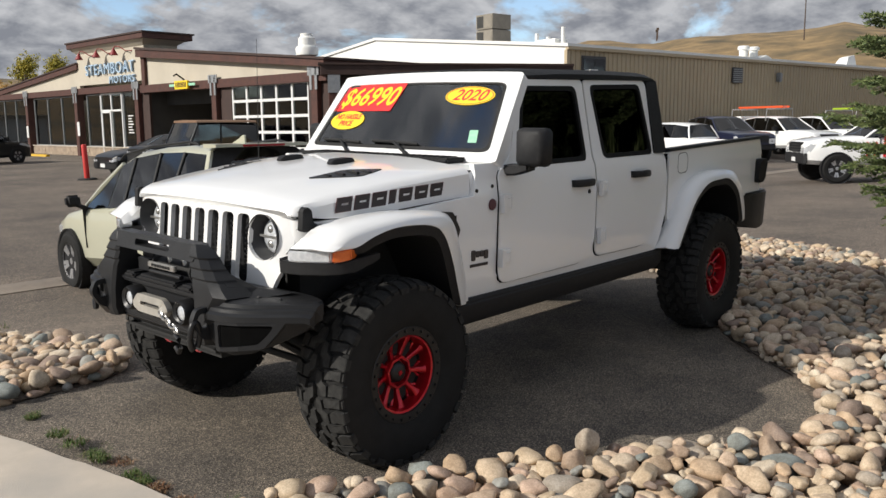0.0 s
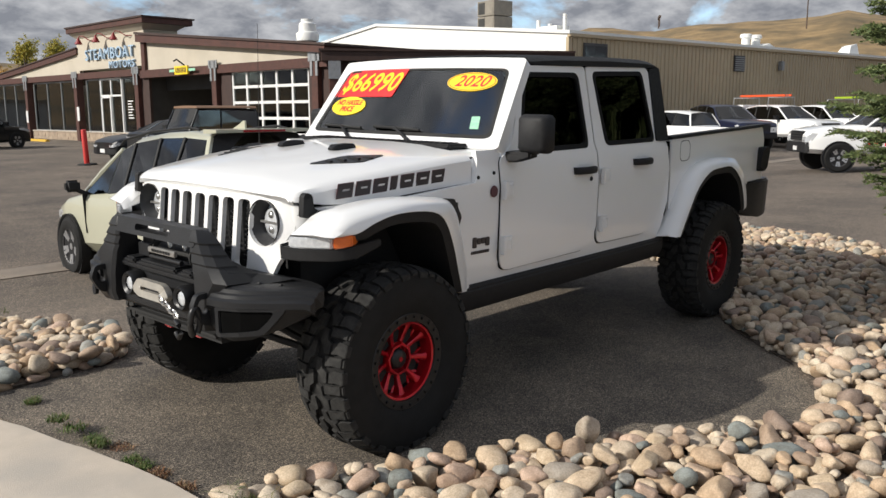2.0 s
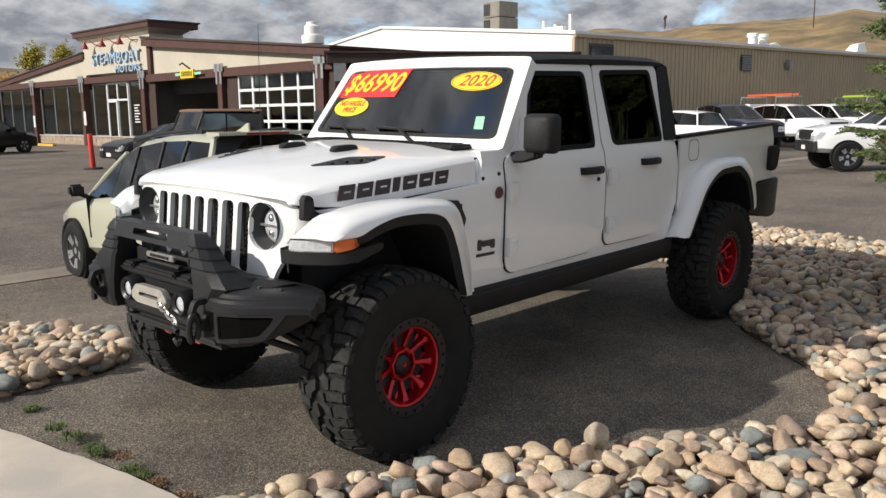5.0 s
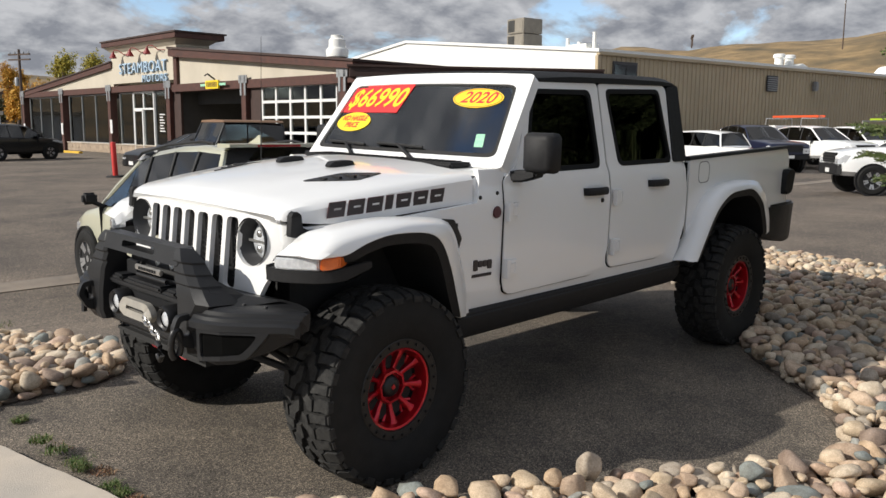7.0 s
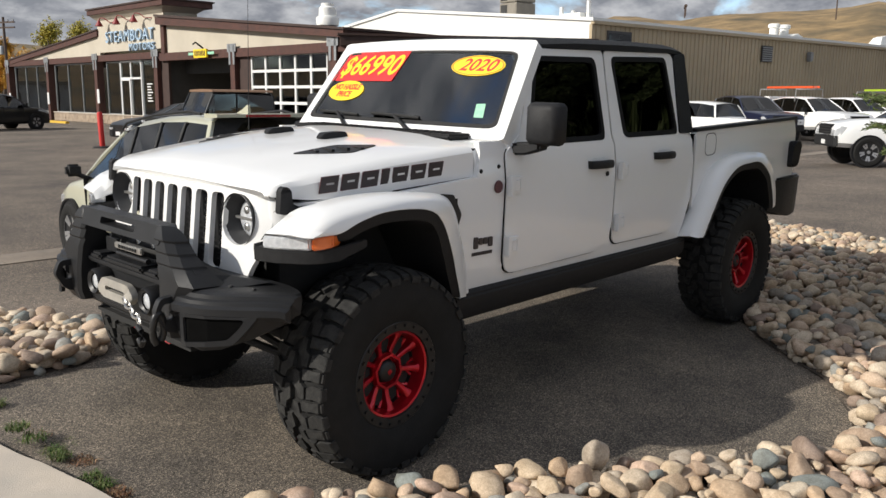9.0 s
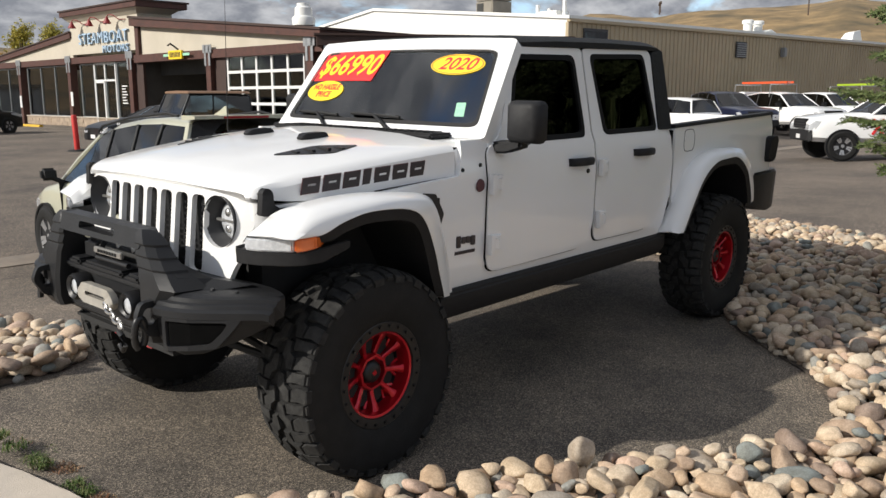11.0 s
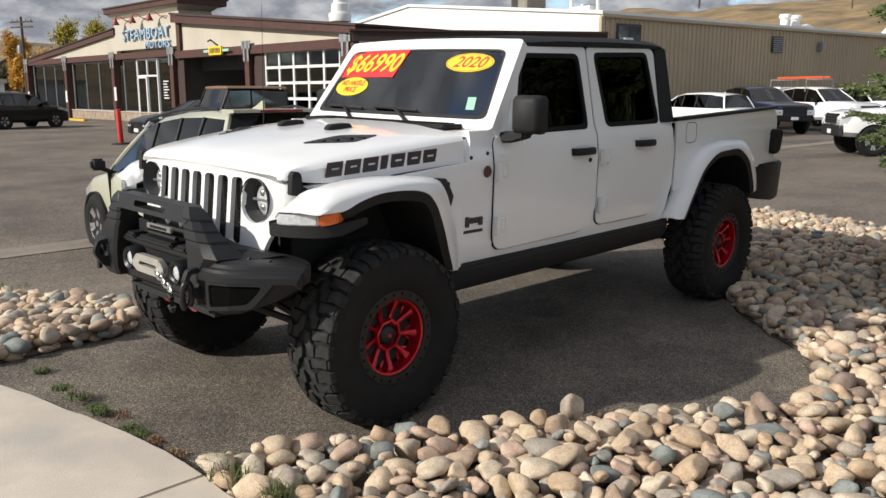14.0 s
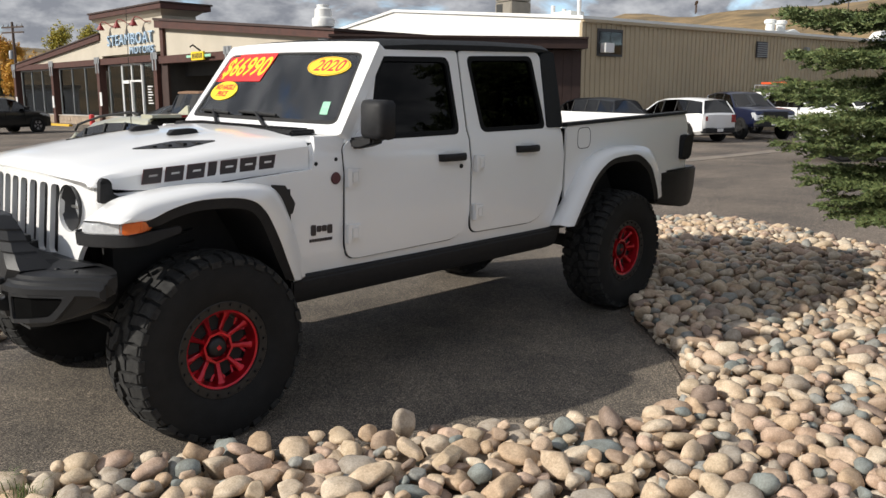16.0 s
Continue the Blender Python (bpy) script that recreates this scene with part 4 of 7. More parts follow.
for x, hw, zc, ze, zb in ((-0.508, 0.652, 1.240, 1.236, 1.226), (-0.502, 0.668, 1.256, 1.246, 1.222), (-0.487, 0.680, 1.274, 1.257, 1.219), (-0.46, 0.690, 1.290, 1.267, 1.216), (-0.425, 0.700, 1.303, 1.276, 1.211), (-0.36, 0.712, 1.319, 1.283, 1.203), (-0.2, 0.738, 1.345, 1.305, 1.197), (0.1, 0.762, 1.385, 1.34, 1.215), (0.4, 0.784, 1.412, 1.368, 1.236), (0.60, 0.797, 1.424, 1.384, 1.25)):
    half = [(hw - 0.0, zb), (hw - 0.004, ze - 0.02), (hw - 0.02, ze), (hw - 0.06, ze + 0.3 * (zc + 0.014 - ze)), (hw - 0.25, ze + 0.6 * (zc + 0.014 - ze)), (hw - 0.36, ze + 0.84 * (zc + 0.014 - ze)), (0.22, zc + 0.014)]
    bow = 0.035 * smooth01((0.1 - x) / 0.5)
    secs.append([(x + bow * (y / 0.6) ** 2, -y, z) for y, z in half] + [(x + bow * (y / 0.6) ** 2, y, z) for y, z in half[::-1]])
hood = part("bonnet", loft(secs), M_WHITE, truck, "white bonnet with raised centre and black vents", smooth=30)


def hood_z(x, y):
    hw = lerp_table(((-0.5, 0.685), (0.1, 0.762), (0.6, 0.797)), x)
    zc = lerp_table(((-0.5, 1.283), (-0.4, 1.312), (-0.2, 1.345), (0.1, 1.385), (0.4, 1.412), (0.6, 1.424)), x)
    ze = lerp_table(((-0.5, 1.245), (-0.4, 1.275), (-0.2, 1.305), (0.1, 1.34), (0.4, 1.368), (0.6, 1.384)), x)
    a = abs(y)
    return lerp_table(((0.22, zc + 0.014), (hw - 0.36, zc + 0.004), (hw - 0.25, zc - 0.012), (hw - 0.06, ze + 0.016), (hw - 0.02, ze)), a)


for s in (-1, 1):
    poly = rounded([(-0.15, 0.385), (0.07, 0.405), (0.25, 0.515), (0.06, 0.56)], 0.03)
    bm = plate(poly, (), 0.005, [("u", -0.05), ("u", 0.05), ("u", 0.15), ("v", 0.44), ("v", 0.5)])
    remap(bm, lambda u, v, w: (u, s * v, hood_z(u, v) + 0.001 + w))
    vent = part("bonnet_vent", bm, M_MESH, hood, "black louvred bonnet vent")
    for k in range(4):
        u0 = -0.06 + 0.06 * k
        v0, v1 = 0.405 + 0.016 * k + (0.012 * k if k > 2 else 0), min(0.545, 0.45 + 0.035 * k)
        bm = bmesh.new()
        box(bm, u0, u0 + 0.018, s * v0, s * v1, hood_z(u0, v0) - 0.012, hood_z(u0, v0) + 0.008)
        part("vent_slat", bm, M_BLKP, vent)
    z0 = hood_z(0.22, 0.24)
    bm = loft([[(x, s * 0.215 - hw_, z0 - 0.004), (x, s * 0.215 - hw_, z0 + h_), (x, s * 0.215 + hw_, z0 + h_), (x, s * 0.215 + hw_, z0 - 0.004)] for x, hw_, h_ in ((0.14, 0.02, 0.004), (0.165, 0.03, 0.024), (0.27, 0.032, 0.030), (0.29, 0.03, 0.026), (0.31, 0.022, 0.004))])
    bevel(bm, 0.006)
    part("bonnet_bumper", bm, M_BLKP, hood, "black rubber bonnet stop", smooth=45)
    # side latch
    bm = plate(rounded([(-0.455, 1.158), (-0.365, 1.15), (-0.362, 1.178), (-0.398, 1.198), (-0.402, 1.248), (-0.425, 1.268), (-0.448, 1.256)], 0.012), (), 0.032)
    remap(bm, lambda u, v, w: (u, s * (0.697 + 0.1 * (u + 0.45) + w), v))
    bmesh.ops.bevel(bm, geom=bm.edges[:], offset=0.005, segments=2, affect="EDGES", clamp_overlap=True)
    part("bonnet_latch", bm, M_BLKP, hood, "black rubber bonnet latch", smooth=45)
    # seven dark blocks stand for the model name on the bonnet side
    for k in range(7):
        x0 = -0.262 + 0.103 * k
        wdt = 0.05 if k == 3 else 0.094
        x0 = x0 + (0.0 if k <= 3 else -0.042)
        blk = [(x0, 0), (x0 + 0.012, 0.062), (x0 + wdt, 0.062), (x0 + wdt - 0.012, 0)]
        hood_w = ((-0.5, 0.685), (-0.4, 0.712), (-0.2, 0.738), (0.1, 0.762), (0.4, 0.784), (0.6, 0.797))
        slit = [] if k == 3 else [[(x0 + 0.03, 0.028), (x0 + 0.033, 0.037), (x0 + wdt - 0.02, 0.037), (x0 + wdt - 0.023, 0.028)]]
        bm = plate([(x0 - 0.003, -0.003), (x0 + 0.009, 0.065), (x0 + wdt + 0.003, 0.065), (x0 + wdt - 0.009, -0.003)], slit, 0.002)
        remap(bm, lambda u, v, w: (u, s * (lerp_table(hood_w, u) - 0.0038 + w), v + 1.228 + 0.058 * (u + 0.26)))
        part("decal_edge", bm, M_DECALR, hood)
        bm = plate(blk, slit, 0.003)
        remap(bm, lambda u, v, w: (u, s * (lerp_table(hood_w, u) - 0.0035 + w), v + 1.228 + 0.058 * (u + 0.26)))
        part("model_lettering", bm, M_DECAL, hood, "charcoal block decal edged dark red" if k == 0 else "")
secs = []
for x, hw, ze, zc, zb in ((0.606, 0.800, 1.380, 1.418, 1.245), (0.66, 0.812, 1.386, 1.42, 1.245), (0.80, 0.824, 1.388, 1.42, 1.245), (0.86, 0.826, 1.388, 1.42, 1.245)):
    half = [(hw, zb), (hw - 0.004, ze - 0.07), (hw - 0.010, ze - 0.035), (hw - 0.024, ze - 0.008), (hw - 0.05, ze + 0.008), (hw - 0.12, ze + 0.018), (0.2, zc)]
    secs.append([(x, -y, z) for y, z in half] + [(x, y, z) for y, z in half[::-1]])
bm = loft(secs)
part("cowl", bm, M_WHITE, truck, "white cowl panel", smooth=35)
bm = bmesh.new()
box(bm, 0.62, 0.79, -0.62, 0.62, 1.405, 1.437)
bevel(bm, 0.012)
cw = part("cowl_grille", bm, M_BLKP, truck, "black slotted cowl grille", smooth=45)
for k in range(26):
    box_part("cowl_slat", (0.63, 0.77, -0.56 + 0.043 * k, -0.548 + 0.043 * k, 1.434, 1.442), M_DARK, cw)
bm = tube([(0.42, 0.80, 1.30), (0.43, 0.80, 1.36), (0.44, 0.80, 2.12)], [0.010, 0.003, 0.0012], 6)
part("radio_aerial", bm, M_DARK, truck, "thin black whip aerial")

# wing panels under the bonnet's edge
for s in (-1, 1):
    bm = loft([[(x, s * y, z0), (x, s * (y + 0.004), z1), (x, s * (y - 0.03), z1), (x, s * (y - 0.03), z0)] for x, y, z0, z1 in ((-0.448, 0.645, 1.0, 1.200), (-0.44, 0.660, 1.0, 1.205), (-0.42, 0.682, 0.98, 1.203), (-0.36, 0.70, 1.06, 1.192), (-0.2, 0.722, 1.14, 1.20), (0.12, 0.748, 1.17, 1.22))])
    part("front_wing_panel", bm, M_WHITE, truck, "white front wing side", smooth=35)

# grille panel with seven slots and lamp bowls


def gx_at(y, z):
    return -0.535 + 0.10 * max(0.0, z - 0.91) + 0.035 * (abs(y) / 0.60) ** 2 + 0.5 * max(0.0, abs(y) - 0.60)


slots = []
for k in range(7):
    yc = -0.352 + 0.1155 * k
    slots.append(rounded([(yc - 0.043, 0.895), (yc - 0.043, 1.212), (yc + 0.043, 1.212), (yc + 0.043, 0.895)], 0.028, 4))
lampholes = [circle(sg * 0.492, 1.114, 0.104, 32) for sg in (-1, 1)]
bm = plate(rounded([(-0.54, 0.84), (-0.63, 1.0), (-0.665, 1.12), (-0.655, 1.205), (-0.61, 1.232), (0.61, 1.232), (0.655, 1.205), (0.665, 1.12), (0.63, 1.0), (0.54, 0.84)], 0.05), slots + lampholes, 0.024, [("u", u) for u in (-0.62, -0.45, -0.2, 0, 0.2, 0.45, 0.62)] + [("v", 1.12), ("v", 0.93)])
remap(bm, lambda u, v, w: (gx_at(u, v) + w, u, v))
grille = part("grille", bm, M_WHITE, truck, "white grille panel with seven upright slots", smooth=30)
box_part("grille_mesh", (-0.462, -0.452, -0.392, 0.392, 0.88, 1.235), M_MESH, grille, "black honeycomb mesh behind the slots")
for k in range(7):
    bm = bmesh.new()
    yc = -0.352 + 0.1155 * k
    for r in range(12):
        for c in (-0.024, 0.0, 0.024):
            z0 = 0.92 + 0.0245 * r + (0.012 if c == 0 else 0)
            box(bm, gx_at(yc, z0) + 0.032, gx_at(yc, z0) + 0.045, yc + c - 0.009, yc + c + 0.009, z0 - 0.004, z0 + 0.004)
    part("slot_mesh", bm, M_BLKP, grille)
for sg in (-1, 1):
    x0 = gx_at(0.492, 1.114)
    bm = lathe([(0.108, -0.006), (0.104, 0.004), (0.090, 0.05), (0.084, 0.08), (0.0, 0.085)], 36, "x")
    bmesh.ops.translate(bm, verts=bm.verts[:], vec=(x0, sg * 0.492, 1.114))
    lamp = part("headlamp", bm, M_GREY, truck, "round lamp in a dark grey bowl", smooth=45)
    bm = lathe([(0.0, 0.040), (0.05, 0.045), (0.076, 0.058), (0.084, 0.07)], 30, "x")
    bmesh.ops.translate(bm, verts=bm.verts[:], vec=(x0, sg * 0.492, 1.114))
    part("lamp_lens", bm, M_CLEAR, lamp, "clear lamp lens", smooth=60)
    for dz in (0.034, -0.034):
        bm = lathe([(0.0, 0.035), (0.015, 0.038), (0.018, 0.046)], 16, "x")
        bmesh.ops.translate(bm, verts=bm.verts[:], vec=(x0, sg * 0.492, 1.114 + dz))
        part("projector_lens", bm, M_STEEL, lamp, smooth=60)
    box_part("lamp_bar", (x0 + 0.036, x0 + 0.05, sg * 0.492 - 0.075, sg * 0.492 + 0.075, 1.109, 1.119), M_STEEL, lamp)

# fender flares
FRONT_IN = [(-0.535, 1.095), (-0.49, 1.125), (-0.39, 1.183), (-0.131, 1.217), (0.079, 1.216), (0.267, 1.196), (0.36, 1.14), (0.43, 1.0), (0.485, 0.85), (0.525, 0.70)]
FRONT_OUT = [(-0.415, 1.104), (-0.385, 1.106), (-0.340, 1.114), (-0.25, 1.148), (-0.108, 1.173), (0.104, 1.16), (0.217, 1.095), (0.305, 0.96), (0.37, 0.835), (0.435, 0.705)]
REAR_IN = [(2.635, 0.735), (2.78, 0.93), (2.94, 1.124), (3.13, 1.22), (3.3, 1.247), (3.48, 1.254), (3.72, 1.235), (3.86, 1.15), (3.95, 1.0), (3.99, 0.85)]
REAR_OUT = [(2.74, 0.735), (2.85, 0.905), (2.977, 1.07), (3.15, 1.172), (3.35, 1.195), (3.53, 1.19), (3.70, 1.10), (3.78, 1.0), (3.84, 0.90), (3.87, 0.83)]


def smooth_line(pts, n=4):
    """Points along a soft curve through a row of corners."""
    out = []
    for i in range(len(pts) - 1):
        p = [Vector(pts[max(0, min(len(pts) - 1, k))]) for k in (i - 1, i, i + 1, i + 2)]
        for j in range(n):
            t = j / n
            out.append(tuple(0.5 * (2 * p[1] + (p[2] - p[0]) * t + (2 * p[0] - 5 * p[1] + 4 * p[2] - p[3]) * t * t + (3 * p[1] - p[0] - 3 * p[2] + p[3]) * t ** 3)))
    return out + [tuple(pts[-1])]


FRONT_IN, FRONT_OUT, REAR_IN, REAR_OUT = (smooth_line(q) for q in (FRONT_IN, FRONT_OUT, REAR_IN, REAR_OUT))


def flare(name, inner, outer, yin, yout, s, label):
    secs, lin = [], []
    n = len(inner)
    for i, ((xi, zi), (xo, zo)) in enumerate(zip(inner, outer)):
        yi = yin(i / (n - 1))
        yo = yout(i / (n - 1))
        xm, zm = xi * 0.72 + xo * 0.28, zi * 0.72 + zo * 0.28 + 0.004
        ym = yo - 0.03
        secs.append([(xi, s * yi, zi), (xi * 0.9 + xo * 0.1, s * (yi * 0.4 + yo * 0.6), zi * 0.9 + zo * 0.1 + 0.012), (xm, s * ym, zm), (xi * 0.5 + xo * 0.5, s * (yo - 0.008), zi * 0.5 + zo * 0.5), (xo, s * yo, zo), (xo, s * (yo - 0.004), zo - 0.004), (xo, s * (yi - 0.02), zo - 0.008), (xi, s * (yi - 0.03), zi - 0.03)])
        cx, cz = (0.0 if xi < 1.5 else 3.45), 0.8
        d = Vector((xo - cx, zo - cz))
        yl = 0.72 if xo < -0.2 else 0.52
        d = d * (1 - 0.05 / max(d.length, 0.1))
        lin.append([(xo, s * (yo - 0.002), zo), (cx + d.x, s * (yo - 0.010), cz + d.y), (cx + d.x, s * yl, cz + d.y), (xo, s * yl, zo + 0.02)])
    f = part(name, loft(secs), M_WHITE, truck, label, smooth=40)
    part("arch_trim", loft(lin), M_BLKP, f, "black wheel-arch trim and liner", smooth=40)
    return f


for s in (-1, 1):
    ff = flare("front_fender_flare", FRONT_IN, FRONT_OUT, lambda q: 0.74 + 0.09 * q, lambda q: 0.965 + 0.02 * math.sin(q * math.pi) - 0.075 * max(0, q - 0.6) / 0.4, s, "white front fender flare with lamp strip")
    flare("rear_fender_flare", REAR_IN, REAR_OUT, lambda q: 0.825, lambda q: 0.955 + 0.012 * math.sin(q * math.pi) - 0.02 * max(0, q - 0.7), s, "white rear fender flare")
    # lamp strip in the flare's nose
    def nose(yy):
        return lerp_table(((0.70, -0.545), (0.80, -0.52), (0.93, -0.445), (0.985, -0.36)), yy)
    bm = loft([[(nose(yy) - 0.01, s * yy, z0), (nose(yy) - 0.01, s * yy, z1), (nose(yy) + 0.06, s * (yy - 0.01), z1), (nose(yy) + 0.06, s * (yy - 0.01), z0)] for yy, z0, z1 in ((0.735, 1.042, 1.088), (0.80, 1.042, 1.090), (0.86, 1.043, 1.092), (0.92, 1.045, 1.095))])
    bevel(bm, 0.006)
    part("daytime_lamp", bm, M_CLEAR, ff, "clear lamp strip", smooth=45)
    bm = loft([[(nose(yy) - 0.014, s * (yy + 0.012), z0), (nose(yy) - 0.014, s * (yy + 0.012), z1), (nose(yy) + 0.05, s * (yy - 0.02), z1), (nose(yy) + 0.05, s * (yy - 0.02), z0)] for yy, z0, z1 in ((0.922, 1.046, 1.095), (0.945, 1.050, 1.099), (0.970, 1.060, 1.106))])
    bevel(bm, 0.006)
    part("turn_lamp", bm, M_AMBER, ff, "amber turn lamp", smooth=45)
    bm = loft([[(nose(yy) - 0.008, s * yy, z0), (nose(yy) - 0.012, s * yy, z1), (nose(yy) + 0.16, s * (yy - 0.03), z1 + 0.01), (nose(yy) + 0.16, s * (yy - 0.03), z0 + 0.03)] for yy, z0, z1 in ((0.69, 0.985, 1.055), (0.70, 0.983, 1.042), (0.80, 0.985, 1.040), (0.90, 0.988, 1.042), (0.945, 0.992, 1.046), (0.985, 1.002, 1.058))])
    bevel(bm, 0.008)
    part("flare_chin", bm, M_BLKP, ff, "black lower flare trim", smooth=45)
    # inner wing behind the wheel opening
    # the shelf is an unseen addition that stops sun leaking under the bonnet
    for nm, ext in (("front_inner_wing", (-0.34, 0.5, s * 0.44, s * 0.56, 0.72, 1.18)), ("rear_inner_wing", (2.72, 4.2, s * 0.46, s * 0.56, 0.75, 1.2)), ("rear_arch_roof", (2.79, 4.2, s * 0.46, s * 0.79, 1.235, 1.25)), ("sun_block_shelf", (-0.40, 0.60, s * 0.30, s * 0.735, 1.165, 1.18)), ("splash_panel", (0.42, 0.46, s * 0.44, s * 0.83, 0.70, 1.16))):
        box_part(nm, ext, M_DARK, truck)
    # rocker rail
    bm = loft([[(x, s * 0.70, 0.555 + dz), (x, s * 0.805, 0.56 + dz), (x, s * 0.845, 0.61 + dz), (x, s * 0.845, 0.69 + dz), (x, s * 0.815, 0.715 + dz), (x, s * 0.70, 0.70 + dz)] for x, dz in ((0.45, -0.005), (0.50, -0.002), (2.62, 0.018), (2.70, 0.025))])
    bevel(bm, 0.01)
    part("rocker_rail", bm, M_BLKP, truck, "black rocker guard rail", smooth=40)
    bm = bmesh.new()
    box(bm, -0.6, 4.4, s * 0.36, s * 0.46, 0.60, 0.74)
    part("chassis_rail", bm, M_DARK, truck)
    for xx in (0.0, 3.485):
        bm = tube([(xx + 0.16, s * 0.56, 0.50), (xx + 0.20, s * 0.48, 1.0)], 0.032, 10)
        part("shock_absorber", bm, M_DARK, truck)
    bm = tube([(0.02 + 0.062 * math.cos(k * 0.75), s * 0.52 + 0.062 * math.sin(k * 0.75), 0.60 + 0.0075 * k) for k in range(56)], 0.009, 5)
    part("coil_spring", bm, M_DARK, truck)
    bm = tube([(0.1, s * 0.42, 0.42), (1.3, s * 0.40, 0.58)], 0.028, 8)
    part("control_arm", bm, M_DARK, truck)
    # filler strip whose black stands for the shade between cab and bed
    box_part("cab_bed_gap_shade", (2.744, 2.770, s * 0.79, s * 0.818, 0.80, 1.40), M_GAP_SHADE, truck, "near-black filler painted as shade between cab and bed")
    # bed
    BEDS = [(2.768, 1.413), (4.455, 1.475), (4.475, 1.40), (4.48, 1.04), (4.45, 0.98), (4.02, 0.93), (3.95, 1.02), (3.82, 1.17), (3.6, 1.22), (3.3, 1.225), (3.05, 1.17), (2.9, 1.03), (2.768, 0.82)]
    bm = plate(rounded(BEDS, 0.02, 2), (), 0.04, [("v", 1.22), ("v", 1.36), ("u", 3.3), ("u", 3.9)])
    remap(bm, lambda u, v, w: (u, s * (0.835 - 0.25 * max(0, v - 1.36) * 0.5 - w), v))
    bed = part("bed_side", bm, M_WHITE, truck, "white pickup bed side", smooth=30)
    if s < 0:
        ring = rounded([(2.90, 1.250), (2.90, 1.400), (3.06, 1.405), (3.06, 1.255)], 0.05)
        hole = rounded([(2.905, 1.255), (2.905, 1.395), (3.055, 1.400), (3.055, 1.260)], 0.047)
        bm = plate(ring, (hole,), 0.003)
        remap(bm, lambda u, v, w: (u, s * (0.8345 - 0.125 * max(0, v - 1.36) + w * 0.5), v))
        part("fuel_flap_gap", bm, M_GREY, bed, "fine shut line of a fuel flap")
    bm = loft([[(x, s * 0.835, zz), (x, s * 0.83, zz + 0.022), (x, s * 0.765, zz + 0.022), (x, s * 0.755, zz - 0.01)] for x, zz in ((2.770, 1.414), (4.46, 1.475))])
    part("bed_rail_cap", bm, M_BLKP, bed, "black bed rail cap")
    bm = plate(rounded([(4.352, 1.100), (4.352, 1.305), (4.478, 1.310), (4.478, 1.105)], 0.035), (), 0.12)
    remap(bm, lambda u, v, w: (u, s * (0.762 + w), v))
    bmesh.ops.bevel(bm, geom=[e for e in bm.edges if e.calc_face_angle(0.0) > 0.8], offset=0.012, segments=2, affect="EDGES")
    tl = part("tail_lamp", bm, M_BLKP, truck, "smoked dark tail lamp", smooth=50)
    box_part("tail_lens", (4.474, 4.482, s * 0.790, s * 0.855, 1.14, 1.27), M_TAIL, tl, bev=0.006)
    bm = loft([[(x, s * 0.36, z1), (x, s * yo, z1), (x, s * (yo - 0.01), z0), (x, s * 0.36, z0 - 0.02)] for x, yo, z1, z0 in ((4.06, 0.83, 1.02, 0.76), (4.25, 0.865, 1.025, 0.725), (4.46, 0.868, 1.032, 0.70), (4.60, 0.85, 1.032, 0.705), (4.74, 0.80, 1.03, 0.84))])
    bevel(bm, 0.015)
    part("rear_bumper_corner", bm, M_BUMP, truck, "black rear bumper corner", smooth=40)
    big_wheel(truck, 0.0, s * 0.79, 0.446, s)
    big_wheel(truck, 3.485, s * 0.79, 0.460, s)

box_part("rear_bumper_beam", (4.48, 4.66, -0.4, 0.4, 0.80, 1.0), M_BUMP, truck, bev=0.02)
box_part("tailgate", (4.42, 4.505, -0.76, 0.76, 0.98, 1.46), M_WHITE, truck, "white tailgate", bev=0.012)
box_part("bed_floor", (2.79, 4.44, -0.46, 0.46, 0.96, 1.0), M_WHITE, truck)
box_part("bed_head", (2.775, 2.805, -0.79, 0.79, 0.98, 1.40), M_WHITE, truck)
box_part("cab_floor", (0.5, 2.78, -0.80, 0.80, 0.66, 0.74), M_DARK, truck)
box_part("firewall", (0.60, 0.64, -0.78, 0.78, 0.7, 1.38), M_DARK, truck)
box_part("engine_block", (-0.35, 0.45, -0.40, 0.40, 0.62, 1.14), M_DARK, truck, bev=0.06)
box_part("dashboard", (0.80, 1.02, -0.74, 0.74, 1.15, 1.395), M_INT, truck, "black dashboard", bev=0.05)
for yy in (-0.36, 0.36):
    for xx in (1.38, 2.22):
        bm = bmesh.new()
        box(bm, xx, xx + 0.5, yy - 0.25, yy + 0.25, 0.82, 1.0)
        box(bm, xx + 0.42, xx + 0.55, yy - 0.24, yy + 0.24, 0.95, 1.52)
        box(bm, xx + 0.46, xx + 0.55, yy - 0.12, yy + 0.12, 1.54, 1.70)
        bevel(bm, 0.04, 3)
        part("seat", bm, M_INT, truck, "black cloth seat", smooth=50)
ring = [(1.12 + 0.06 * math.sin(a) * 1.0, -0.36 + 0.185 * math.cos(a), 1.30 + 0.165 * math.sin(a)) for a in [2 * math.pi * k / 24 for k in range(25)]]
part("steering_wheel", tube(ring, 0.014, 6), M_INT, truck, smooth=60)
box_part("rear_view_mirror", (1.02, 1.05, -0.12, 0.12, 1.70, 1.76), M_INT, truck, bev=0.01)
for xx, rr in ((0.0, 0.045), (3.485, 0.05)):
    ax = part("axle", tube([(xx, -0.65, 0.464), (xx, 0.65, 0.464)], rr, 12), M_DARK, truck, smooth=50)
    bm = lathe([(0.0, -0.13), (0.08, -0.12), (0.13, 0.0), (0.08, 0.12), (0.0, 0.13)], 18, "x")
    bmesh.ops.translate(bm, verts=bm.verts[:], vec=(xx, 0.22 if xx < 1 else 0.0, 0.464))
    part("differential", bm, M_DARK, ax, smooth=50)
